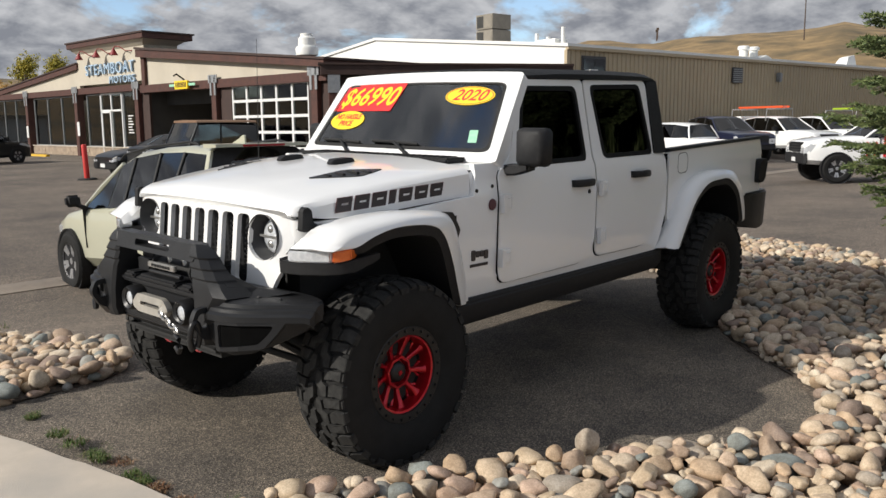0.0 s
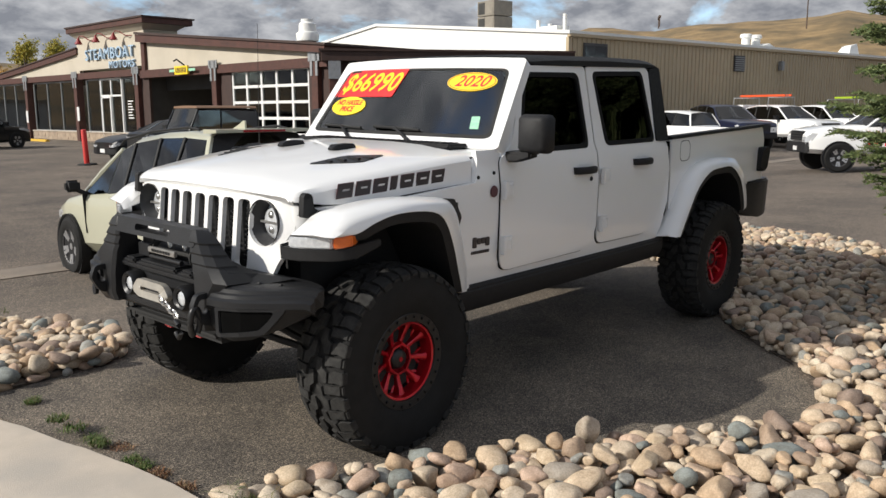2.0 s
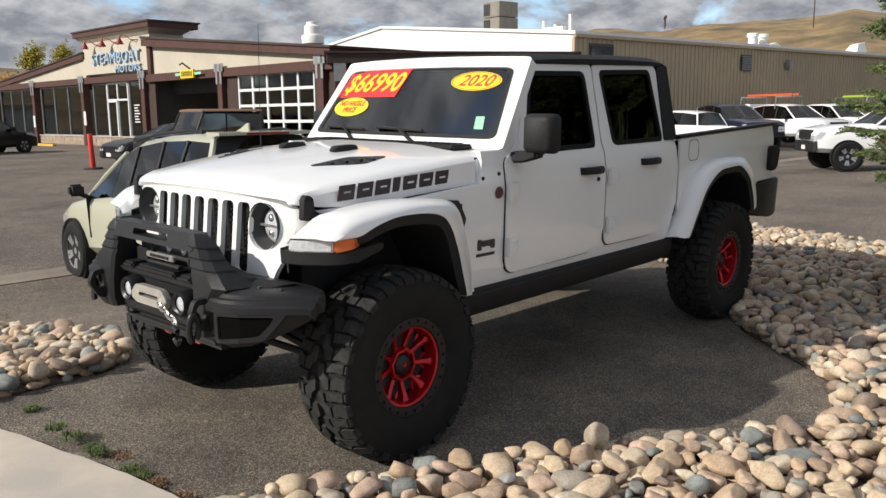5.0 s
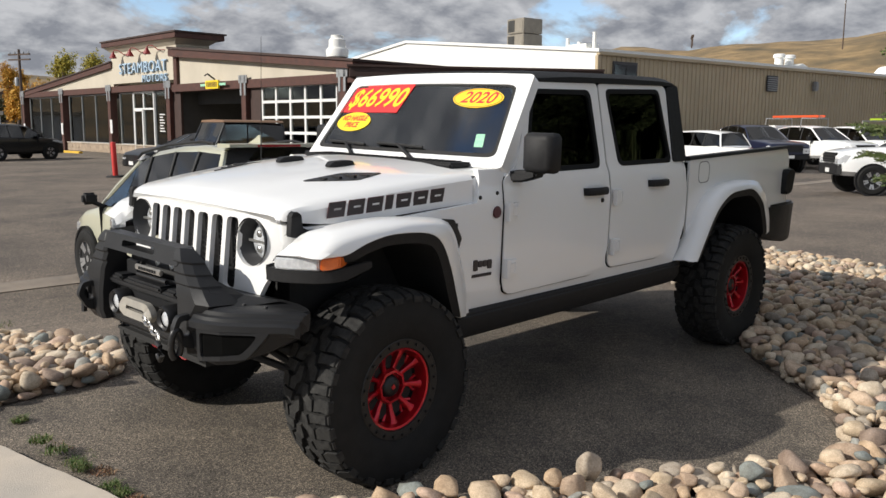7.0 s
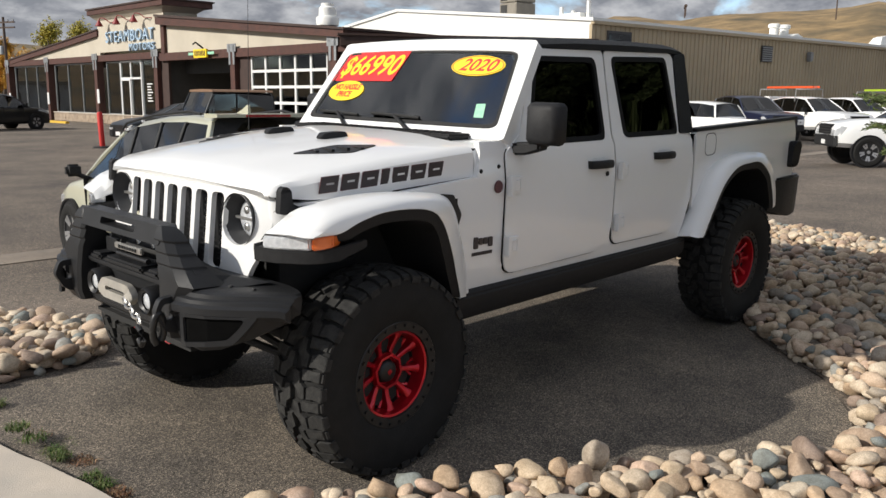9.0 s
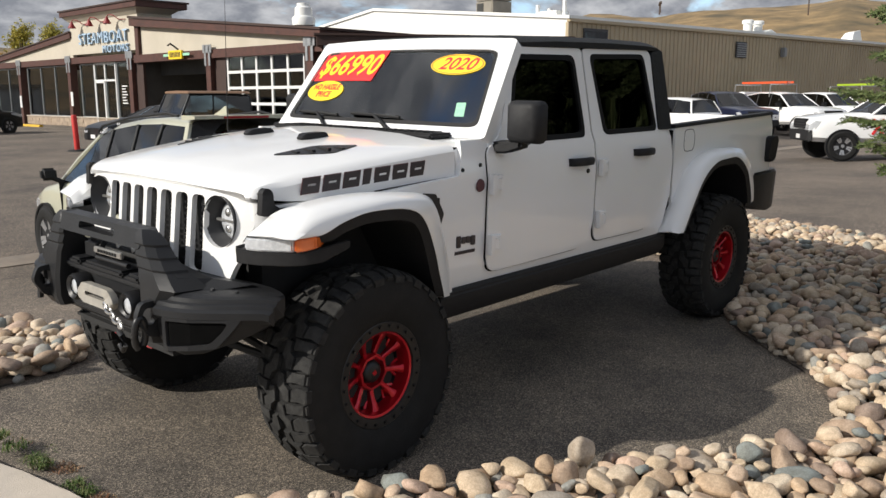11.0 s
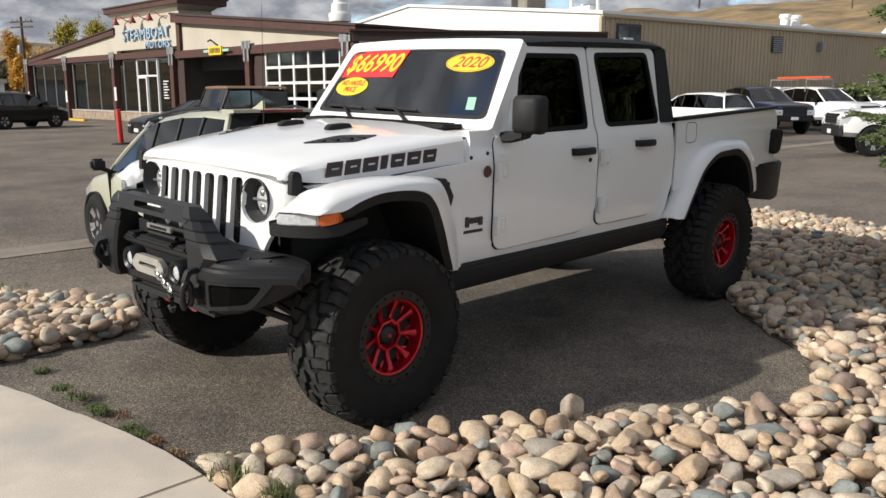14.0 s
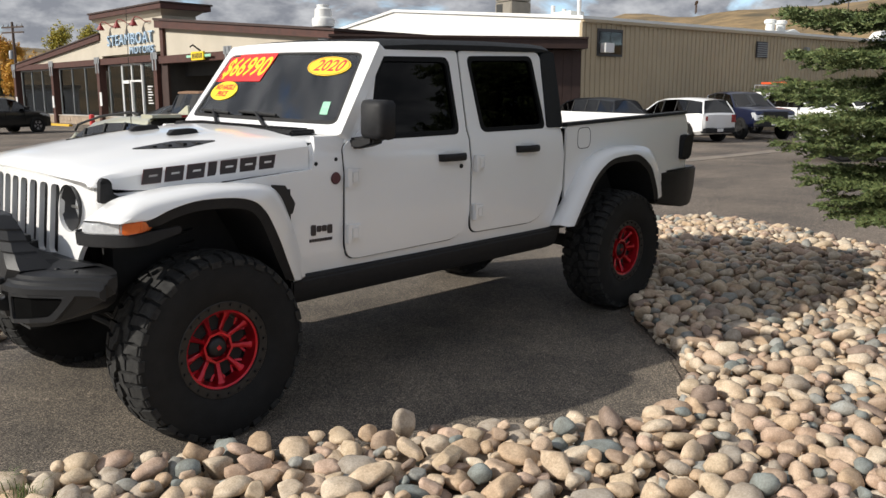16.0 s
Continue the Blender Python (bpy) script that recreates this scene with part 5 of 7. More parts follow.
part("tie_rod", tube([(-0.18, -0.62, 0.44), (-0.18, 0.62, 0.44)], 0.02, 8), M_DARK, truck)
part("drag_link", tube([(-0.22, -0.58, 0.47), (-0.24, 0.30, 0.62)], 0.018, 8), M_DARK, truck)
part("exhaust_pipe", tube([(0.6, 0.2, 0.58), (2.4, 0.32, 0.56), (3.0, 0.5, 0.6), (4.3, 0.55, 0.66)], 0.035, 8), M_DARK, truck)
box_part("skid_plate", (1.0, 2.4, -0.36, 0.36, 0.50, 0.58), M_DARK, truck)

# steel front bumper with hoop, winch and shackles
bump = thing("front_bumper", None)
bump.parent = truck
bump.location = (0.045, 0, 0)
bump["label"] = "black steel winch bumper with hoop"


def mirrored_loft(secs, s):
    return loft([[(x, s * y, z) for x, y, z in ring] for ring in secs])


bm = loft([[(-0.735, y, 0.63), (-0.775, y, 0.665), (-0.775, y, 0.735), (-0.748, y, 0.75), (-0.748, y, 0.83), (-0.79, y, 0.845), (-0.79, y, 0.872), (-0.76, y, 0.885), (-0.52, y, 0.875), (-0.52, y, 0.63)] for y in (-0.46, -0.2, 0.2, 0.46)])
bevel(bm, 0.008)
part("bumper_beam", bm, M_BUMP, bump, smooth=35)
for y0, y1 in ((-0.30, -0.21), (-0.165, 0.165), (0.21, 0.30)):
    box_part("beam_rib", (-0.80, -0.70, y0, y1, 0.868, 0.897), M_BUMP, bump, bev=0.01)
WING_X = ((0.46, -0.825), (0.58, -0.82), (0.66, -0.785), (0.78, -0.685), (0.86, -0.605), (0.91, -0.555))
for s in (-1, 1):
    secs = []
    for y, zt, zb in ((0.475, 0.856, 0.645), (0.490, 0.870, 0.632), (0.58, 0.874, 0.630), (0.66, 0.874, 0.645), (0.75, 0.874, 0.690), (0.83, 0.875, 0.745), (0.874, 0.874, 0.785), (0.888, 0.866, 0.796)):
        xf = lerp_table(WING_X, y)
        secs.append([(xf + 0.05, y, zb), (xf + 0.012, y, zb + 0.05), (xf + 0.004, y, zt - 0.10), (xf - 0.020, y, zt - 0.080), (xf - 0.020, y, zt - 0.054), (xf - 0.002, y, zt - 0.044), (xf + 0.002, y, zt - 0.030), (xf + 0.018, y, zt - 0.024), (xf + 0.022, y, zt - 0.008), (xf + 0.045, y, zt), (-0.47 - 0.4 * max(0.0, y - 0.78), y * 0.99, zt), (-0.47 - 0.4 * max(0.0, y - 0.78), y * 0.99, zb + 0.03)])
    w = part("bumper_wing", mirrored_loft(secs, s), M_BUMP, bump, "black stubby bumper wing with stepped top", smooth=26)
    RW = lambda u: lerp_table(WING_X, u) + 0.004
    # flush plate on the solid wing; its black paints the recess's shade
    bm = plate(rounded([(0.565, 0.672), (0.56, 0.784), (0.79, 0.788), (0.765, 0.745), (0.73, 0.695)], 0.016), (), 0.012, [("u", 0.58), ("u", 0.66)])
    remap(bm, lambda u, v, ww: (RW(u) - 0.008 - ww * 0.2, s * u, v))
    part("fog_recess_shade", bm, M_GAP_SHADE, w, "near-black plate painted as the shade of an open recess")
    bm = plate(rounded([(0.548, 0.658), (0.543, 0.797), (0.818, 0.801), (0.785, 0.742), (0.742, 0.680)], 0.02), (rounded([(0.570, 0.677), (0.565, 0.779), (0.780, 0.783), (0.760, 0.745), (0.725, 0.700)], 0.016),), 0.018, [("u", 0.58), ("u", 0.66)])
    remap(bm, lambda u, v, ww: (RW(u) - 0.004 - ww, s * u, v))
    part("recess_rim", bm, M_BUMP, w)
    for bx, by in ((-0.70, 0.50), (-0.66, 0.62), (-0.62, 0.72)):
        bm = lathe([(0.0, 0.006), (0.008, 0.006), (0.010, 0.0)], 8, "z")
        bmesh.ops.translate(bm, verts=bm.verts[:], vec=(bx, s * by, 0.876))
        part("bumper_bolt", bm, M_RING, w)
    # hoop leg: upright inner edge, outer edge stepping out towards the foot
    secs = []
    legs = ((1.098, 0.318, 0.375, -0.800, 0.055), (1.075, 0.312, 0.412, -0.812, 0.075), (1.046, 0.312, 0.438, -0.820, 0.09), (1.036, 0.313, 0.439, -0.814, 0.09), (1.000, 0.320, 0.474, -0.822, 0.10), (0.990, 0.321, 0.476, -0.816, 0.10),
            (0.955, 0.330, 0.515, -0.824, 0.12), (0.945, 0.331, 0.518, -0.818, 0.12), (0.912, 0.342, 0.560, -0.826, 0.15), (0.885, 0.350, 0.590, -0.826, 0.17), (0.80, 0.362, 0.50, -0.832, 0.12), (0.70, 0.370, 0.47, -0.830, 0.09), (0.655, 0.372, 0.45, -0.815, 0.07))
    for z, yi, yo, x, d in legs:
        m_ = 0.30 * (yo - yi)
        secs.append([(x + 0.012, yi, z), (x, yi + 0.02, z), (x, yo - m_, z), (x + 0.03, yo - 0.012, z - 0.004), (x + d, yo, z - 0.008), (x + d, yi, z)])
    part("hoop_leg", mirrored_loft(secs, s), M_BUMP, bump, "ribbed black hoop leg", smooth=24)
    secs = [[(-0.75, 0.36, 0.86), (-0.75, 0.58, 0.86), (-0.52, 0.70, 0.888), (-0.52, 0.36, 0.888)], [(-0.76, 0.35, 0.93), (-0.76, 0.53, 0.925), (-0.62, 0.56, 0.905), (-0.60, 0.35, 0.905)], [(-0.765, 0.34, 0.99), (-0.765, 0.46, 0.985), (-0.71, 0.47, 0.97), (-0.71, 0.34, 0.97)]]
    part("hoop_gusset", mirrored_loft(secs, s), M_BUMP, bump)
    # recovery eye: a plate with a hole, and its shackle
    bm = plate(rounded([(-0.905, 0.775), (-0.88, 0.835), (-0.80, 0.84), (-0.78, 0.68), (-0.86, 0.70)], 0.02), (rounded([(-0.882, 0.778), (-0.866, 0.812), (-0.828, 0.812), (-0.83, 0.748), (-0.855, 0.744)], 0.012),), 0.03)
    remap(bm, lambda u, v, ww: (u, s * (0.445 + ww), v))
    tab = part("recovery_eye", bm, M_BUMP, bump, "black plate eye for a shackle", smooth=30)
    # fog lamps in the centre
    fc = s * 0.235
    bm = lathe([(0.036, -0.004), (0.052, -0.014), (0.060, 0.0), (0.060, 0.06)], 26, "x")
    bmesh.ops.translate(bm, verts=bm.verts[:], vec=(-0.812, fc, 0.768))
    fl = part("fog_lamp", bm, M_RING, bump, "round fog lamp in a black ring", smooth=45)
    bm = lathe([(0.0, -0.006), (0.028, -0.002), (0.042, 0.008), (0.042, 0.03)], 22, "x")
    bmesh.ops.translate(bm, verts=bm.verts[:], vec=(-0.812, fc, 0.768))
    part("fog_lens", bm, M_CLEAR, fl, smooth=60)
rg = [(-0.885 - 0.022 * math.sin(a), -0.46 + 0.006 * math.cos(a), 0.715 - 0.062 * math.cos(a)) for a in [0.3 + 1.7 * math.pi * k / 16 for k in range(17)]]
part("shackle", tube(rg, 0.015, 8), M_RING, bump, "black recovery shackle", smooth=60)
bm = plate(rounded([(-0.37, 1.022), (-0.365, 1.098), (0.365, 1.098), (0.37, 1.022)], 0.025), (rounded([(-0.155, 1.045), (-0.155, 1.075), (0.155, 1.075), (0.155, 1.045)], 0.014),), 0.07)
remap(bm, lambda u, v, w: (-0.812 + w + 0.25 * (v - 1.06), u, v - 0.002))
part("hoop_bar", bm, M_BUMP, bump, "slotted black hoop bar", smooth=35)
bm = lathe([(0.0, -0.17), (0.055, -0.17), (0.055, -0.16), (0.035, -0.155), (0.035, 0.155), (0.055, 0.16), (0.055, 0.17), (0.0, 0.17)], 20)
bmesh.ops.translate(bm, verts=bm.verts[:], vec=(-0.68, -0.02, 0.935))
wn_ = part("winch_drum", bm, M_DARK, bump, "black winch with rope", smooth=40)
box_part("winch_gearbox", (-0.74, -0.60, 0.14, 0.29, 0.875, 0.985), M_BUMP, bump, bev=0.025)
box_part("winch_motor", (-0.74, -0.61, -0.32, -0.19, 0.88, 0.98), M_BUMP, bump, bev=0.03)
box_part("winch_plate", (-0.772, -0.755, -0.12, 0.12, 0.935, 0.962), M_STEEL, wn_, "bright maker plate on the winch", bev=0.004)
for k in range(7):
    box_part("plate_mark", (-0.776, -0.772, -0.08 + 0.024 * k, -0.066 + 0.024 * k, 0.942, 0.955), M_DARK, wn_)
part("winch_tie_bar", tube([(-0.765, -0.17, 0.915), (-0.765, 0.10, 0.915)], 0.012, 8), M_RING, bump, smooth=60)
for yy in (-0.10, 0.03):
    part("winch_tie", tube([(-0.70, yy, 0.955), (-0.705, yy + 0.01, 1.0), (-0.70, yy + 0.025, 1.03)], 0.010, 6), M_STEEL, bump, smooth=60)
bm = plate(rounded([(-0.165, 0.765), (-0.115, 0.815), (0.115, 0.815), (0.165, 0.765), (0.125, 0.728), (-0.125, 0.728)], 0.02), (rounded([(-0.088, 0.762), (-0.088, 0.782), (0.088, 0.782), (0.088, 0.762)], 0.01),), 0.03)
remap(bm, lambda u, v, w: (-0.838 + w, u, v + 0.0))
bmesh.ops.bevel(bm, geom=[e for e in bm.edges if e.calc_face_angle(0.0) > 0.7], offset=0.006, segments=2, affect="EDGES", clamp_overlap=True)
part("fairlead", bm, M_ALU, bump, "cast aluminium hawse fairlead", smooth=35)
box_part("fairlead_slot", (-0.818, -0.803, -0.095, 0.095, 0.755, 0.79), M_MESH, bump)
for k in range(5):
    a, q = Vector((-0.862, -0.13, 0.765)), Vector((-0.89, -0.33, 0.71))
    c = a.lerp(q, (k + 0.5) / 5)
    e1 = (q - a).normalized()
    e2 = Vector((1, 0, 0)) if k % 2 else e1.cross(Vector((1, 0, 0)))
    part("chain_link", tube([c + e1 * 0.024 * math.cos(t) + e2 * 0.012 * math.sin(t) for t in [2 * math.pi * n_ / 10 for n_ in range(11)]], 0.0055, 5), M_STEEL, bump, smooth=60)
part("winch_hook", tube([(-0.905, -0.335, 0.70), (-0.91, -0.37, 0.69), (-0.91, -0.385, 0.655), (-0.905, -0.36, 0.63), (-0.90, -0.33, 0.645)], 0.012, 8), M_RING, bump, "black steel winch hook", smooth=60)
box_part("bumper_skid", (-0.74, -0.40, -0.42, 0.42, 0.565, 0.64), M_DARK, bump, bev=0.03)
for yy in (-0.16, 0.1):
    box_part("tow_eye", (-0.70, -0.66, yy - 0.03, yy + 0.03, 0.545, 0.60), M_REDLENS, bump, "red tow eye under the bumper", bev=0.01)

# ---- river stones round the pad ----


def inside(p, poly):
    x, y = p
    c = False
    for i in range(len(poly)):
        (x1, y1), (x2, y2) = poly[i][:2], poly[i - 1][:2]
        if (y1 > y) != (y2 > y) and x < (x2 - x1) * (y - y1) / (y2 - y1) + x1:
            c = not c
    return c


ROCKS = [(-1.03, -0.78), (-0.72, -0.86), (-0.4, -1.0), (-0.02, -1.16), (0.35, -1.46), (0.75, -1.72), (1.10, -1.96), (1.49, -2.22), (1.95, -2.25), (2.35, -2.08), (2.66, -1.81), (2.9, -1.53), (3.24, -1.15), (3.64, -0.89), (4.34, -0.58), (4.95, 0.1), (5.6, 1.0), (7.2, 1.25), (8.1, 0.75), (8.05, 0.1), (7.75, -0.6), (7.35, -1.3), (7.2, -2.4), (7.0, -4.6), (-1.03, -4.6)]
ROCKS2 = [(-1.22, 1.36), (-0.45, 1.34), (-0.16, 1.52), (0.0, 2.0), (-0.06, 2.7), (-0.14, 3.3), (-0.24, 3.75), (-1.45, 4.1)]


def stone_mesh(seed, sub):
    """A water-worn cobble: an egg with a few worn flats and soft lumps; its own thickness is returned too."""
    rng = random.Random(seed)
    bm = bmesh.new()
    bmesh.ops.create_icosphere(bm, subdivisions=sub, radius=1.0)
    off = Vector((rng.uniform(0, 50), rng.uniform(0, 50), rng.uniform(0, 50)))
    sx, sy, sz = rng.uniform(1.0, 1.36), rng.uniform(0.78, 1.0), rng.uniform(0.54, 0.84)
    cuts = [(Vector((rng.gauss(0, 1), rng.gauss(0, 1), rng.gauss(0, 1))).normalized(), rng.uniform(0.52, 0.88)) for _ in range(8)]
    egg = rng.uniform(-0.16, 0.16)
    for v in bm.verts:
        d = v.co.normalized()
        for nrm, lim in cuts:
            k = v.co.dot(nrm)
            if k > lim:
                v.co -= nrm * (k - lim) * 0.85
        r = 1.05 + 0.10 * noise.noise(d * 1.1 + off) + 0.045 * noise.noise(d * 2.7 + off)
        v.co = Vector((v.co.x * r * sx, v.co.y * r * sy * (1 + egg * d.x), v.co.z * r * sz))
    return bm


def settle(poly, seed, box_, count, cap):
    """Drop stones one by one; each takes the lowest of a few places, resting on the ground or on those before."""
    rng = random.Random(seed)
    cell, grid_, out = 0.20, {}, []
    for k in range(count):
        r = 0.031 + 0.053 * rng.random() ** 1.9
        best = None
        for _ in range(11):
            x, y = rng.uniform(box_[0], box_[1]), rng.uniform(box_[2], box_[3])
            if not inside((x, y), poly):
                continue
            z = 0.006 + 0.42 * r
            ci, cj = int(x // cell), int(y // cell)
            for a in (-1, 0, 1):
                for b in (-1, 0, 1):
                    for px, py, pz, pr in grid_.get((ci + a, cj + b), ()):
                        d2, t = (px - x) ** 2 + (py - y) ** 2, 0.86 * (pr + r)
                        if d2 < t * t:
                            z = max(z, pz + 0.60 * math.sqrt(t * t - d2))
            if best is None or z + 0.4 * r < best[2] + 0.4 * best[3]:
                best = (x, y, z, r)
        if best and best[2] < cap:
            grid_.setdefault((int(best[0] // cell), int(best[1] // cell)), []).append(best)
            out.append(best)
    return out


rock_bed = thing("stone_bed", None, "bed of smooth tan and grey river stones round the pad", "stones", kind="structure")
pebs = settle(ROCKS, 5, (-1.0, 8.2, -4.6, 1.3), 9600, 0.112) + settle(ROCKS2, 6, (-1.5, 0.1, 1.3, 4.2), 1100, 0.115)
HIGH = [stone_mesh(100 + i, 3) for i in range(14)]
MID = [stone_mesh(300 + i, 2) for i in range(10)]
high_me = []
for b in HIGH:
    for f in b.faces:
        f.smooth = True
    me = bpy.data.meshes.new("stone")
    b.to_mesh(me)
    b.free()
    me.materials.append(M_STONE_O)
    high_me.append(me)
mid_np = []
for b in MID:
    b.verts.ensure_lookup_table()
    mid_np.append((np.array([v.co[:] for v in b.verts]), np.array([[v.index for v in f.verts] for f in b.faces])))
    b.free()
rng = random.Random(11)
near_ids = set(sorted((i for i, p in enumerate(pebs) if p[2] > 0.05), key=lambda i: math.hypot(pebs[i][0] - 0.2, (pebs[i][1] + 2.2) * 1.2))[:300])
V, Fc, base = [], [], 0
for i, (x, y, z, r) in enumerate(pebs):
    rot = Euler((rng.gauss(0, 0.28), rng.gauss(0, 0.28), rng.uniform(0, 6.28)))
    z += ground_z(x, y)
    if i in near_ids:
        ob = new("stone", high_me[rng.randrange(14)])
        ob.parent = rock_bed
        ob.matrix_basis = Matrix.LocRotScale((x, y, z), rot, (r, r, r))
    else:
        vs, fs = mid_np[rng.randrange(10)]
        mat = np.array(rot.to_matrix()) * r
        V.append(vs @ mat.T + np.array((x, y, z)))
        Fc.append(fs + base)
        base += len(vs)
V, Fc = np.concatenate(V), np.concatenate(Fc)
me = bpy.data.meshes.new("stones")
me.from_pydata(V.tolist(), [], Fc.tolist())
me.polygons.foreach_set("use_smooth", [True] * len(me.polygons))
me.materials.append(M_STONE_I)
ob = new("stones", me)
ob.parent = rock_bed
ob["kind"] = "stuff"
# one upright tan boulder at the pad's edge
ob = new("stone", high_me[3])
ob.parent = rock_bed
ob.matrix_basis = Matrix.LocRotScale((0.51, -1.60, 0.125), Euler((0.2, 0.9, 0.7)), (0.075, 0.072, 0.105))
for poly, nm in ((ROCKS, "stone_soil"), (ROCKS2, "stone_soil")):
    bm = plate(poly, (), 0.01, [("u", -1 + 0.6 * i) for i in range(16)] + [("v", -4.6 + 0.6 * i) for i in range(15)])
    remap(bm, lambda u, v, w: (u, v, ground_z(u, v) + 0.002 + w))
    part(nm, bm, M_DIRT, rock_bed)

# ---- grass in the joints ----


def tuft(name, centres, n, h, mat, label, seed, lean=0.5):
    rng = random.Random(seed)
    bm = bmesh.new()
    for _ in range(n):
        cx, cy, cr, z0 = rng.choice(centres)
        a, d = rng.uniform(0, 6.28), cr * math.sqrt(rng.random())
        p = Vector((cx + d * math.cos(a), cy + d * math.sin(a), z0))
        hh = h * rng.uniform(0.4, 1.0)
        b = rng.uniform(0, 6.28)
        dirv = Vector((math.cos(b), math.sin(b), 0))
        side = Vector((-dirv.y, dirv.x, 0)) * rng.uniform(0.0015, 0.003)
        l = lean * rng.uniform(0.2, 1.3)
        mid = p + dirv * hh * l * 0.35 + Vector((0, 0, hh * 0.6))
        tip = p + dirv * hh * l + Vector((0, 0, hh * max(0.15, 1 - 0.4 * l)))
        q = [bm.verts.new(v) for v in (p - side, p + side, mid + side * 0.8, mid - side * 0.8, tip)]
        bm.faces.new((q[0], q[1], q[2], q[3]))
        bm.faces.new((q[3], q[2], q[4]))
    ob = part(name, bm, mat, None)
    return tagged(ob, label, "grass", kind="stuff")


tuft("grass_tuft", [(-0.98, -0.88, 0.05, 0.05), (-0.96, -1.02, 0.05, 0.05), (-0.94, -1.25, 0.05, 0.05)], 150, 0.16, M_GRASS, "green grass tufts between pavement and stones", 1, 0.8)
tuft("grass_joint", [(-0.99, 0.30, 0.05, 0.02), (-1.02, 0.42, 0.06, 0.06), (-0.93, 0.36, 0.07, 0.01), (-1.0, 0.18, 0.05, 0.04), (-0.98, -0.18, 0.04, 0.02), (-0.98, -0.08, 0.05, 0.02), (-1.06, 0.5, 0.05, 0.1), (-0.98, 1.0, 0.04, 0.05)], 900, 0.05, M_GRASS, "low green weeds in the pavement joint", 2, 1.2)
tuft("dry_weeds", [(-0.97, 0.62, 0.06, 0.02), (-0.97, 0.74, 0.07, 0.02), (-0.96, 0.5, 0.06, 0.02), (-0.93, 0.1, 0.06, 0.02), (-0.97, -0.3, 0.06, 0.02), (-0.97, -0.5, 0.05, 0.02)], 900, 0.035, M_DRYG, "dry reddish weeds in the pavement joint", 3, 1.4)
tuft("grass_left", [(-0.2, 1.62, 0.03, 0.05), (-0.3, 3.6, 0.2, 0.0), (-0.9, 4.0, 0.2, 0.0)], 220, 0.06, M_GRASS, "thin grass behind the stones", 4, 0.9)

# ---- spruce beside the stone bed ----


def spruce(name, m, label, seed, height, whorls, first, reach):
    """Whorls of flat layered sprays, thick with needles that stand up from the twigs."""
    rng = random.Random(seed)
    root = thing(name, m, label, "tree")
    bm = tube([(0, 0, -0.05), (0.01, 0.0, height * 0.5), (0, 0.01, height)], [0.075, 0.05, 0.01], 10)
    part("trunk", bm, M_BARK, root, smooth=60)
    limbs, need = bmesh.new(), []
    up = Vector((0, 0, 1))
    boughs = []
    for k in range(whorls):
        q = k / whorls
        n = 10 if q < 0.6 else 6
        for e in range(n):
            boughs.append((q + rng.uniform(-0.012, 0.012), 2 * math.pi * (e + 0.37 * k) / n + rng.uniform(-0.2, 0.2), rng.uniform(0.82, 1.05)))
    for k in range(26):
        boughs.append((rng.random() * 0.8, rng.uniform(0, 6.28), rng.uniform(0.45, 0.75)))
    for q, a, ls in boughs:
        z0 = first + (height - first) * q
        ln = (reach * min((1 - max(q, 0)) ** 0.75, 0.55 + 2.2 * max(q, 0)) + 0.12) * ls
        d = Vector((math.cos(a), math.sin(a), 0))
        side = Vector((-d.y, d.x, 0))
        pts = []
        n = 10
        for j in range(n + 1):
            t = j / n
            pts.append(up * z0 + d * ln * t + side * 0.04 * math.sin(5 * t + a) * ln + up * ln * (-0.34 * t + 0.27 * t * t))
        tube(pts, [0.017 * (1 - t / (n + 1)) + 0.003 for t in range(n + 1)], 5, limbs)
        step = 0.062
        m_ = int(ln * 0.86 / step)
        for i in range(m_):
            t = 0.14 + 0.86 * (i + rng.uniform(-0.2, 0.2)) / max(m_, 1)
            t = min(0.995, max(0.1, t))
            f = t * n
            base = pts[int(f)].lerp(pts[min(int(f) + 1, n)], f - int(f))
            for sgn in (-1, 1):
                tl = min(ln * 0.42, 0.5) * (1.04 - t) ** 0.7 * rng.uniform(0.75, 1.1) + 0.05
                dirv = (d * 0.8 + side * sgn * rng.uniform(0.55, 0.9)).normalized()
                tip = base + dirv * tl + up * (rng.uniform(-0.35, 0.12) * tl)
                need.append((base, tip))
                m2 = int(tl / 0.055)
                for e in range(1, m2 + 1):
                    b2 = base.lerp(tip, e / (m2 + 0.6))
                    for sg2 in (-1, 1):
                        d2 = (dirv * 0.9 + Vector((-dirv.y, dirv.x, 0)) * sg2 * 0.7).normalized()
                        l2 = (0.11 * (1.1 - e / (m2 + 1))) * rng.uniform(0.6, 1.2) + 0.025
                        need.append((b2, b2 + d2 * l2 + up * rng.uniform(-0.025, 0.012)))
        need.append((pts[-2], pts[-1] + d * 0.05))
    part("bough", limbs, M_BARK, root, smooth=60)["kind"] = "stuff"
    A = np.array([tuple(a) for a, b in need])
    B = np.array([tuple(b) for a, b in need])
    g = np.random.default_rng(seed)
    ln = np.linalg.norm(B - A, axis=1)
    cnt = np.maximum(4, (ln / 0.0075).astype(int))
    idx = np.repeat(np.arange(len(A)), cnt)
    t = g.random(len(idx))
    ax = ((B - A) / ln[:, None])[idx]
    p = A[idx] + (B - A)[idx] * t[:, None]
    sd = np.stack([-ax[:, 1], ax[:, 0], np.zeros(len(ax))], 1)
    sd /= np.maximum(np.linalg.norm(sd, axis=1), 1e-6)[:, None]
    th = g.uniform(-0.5, math.pi + 0.5, len(idx))
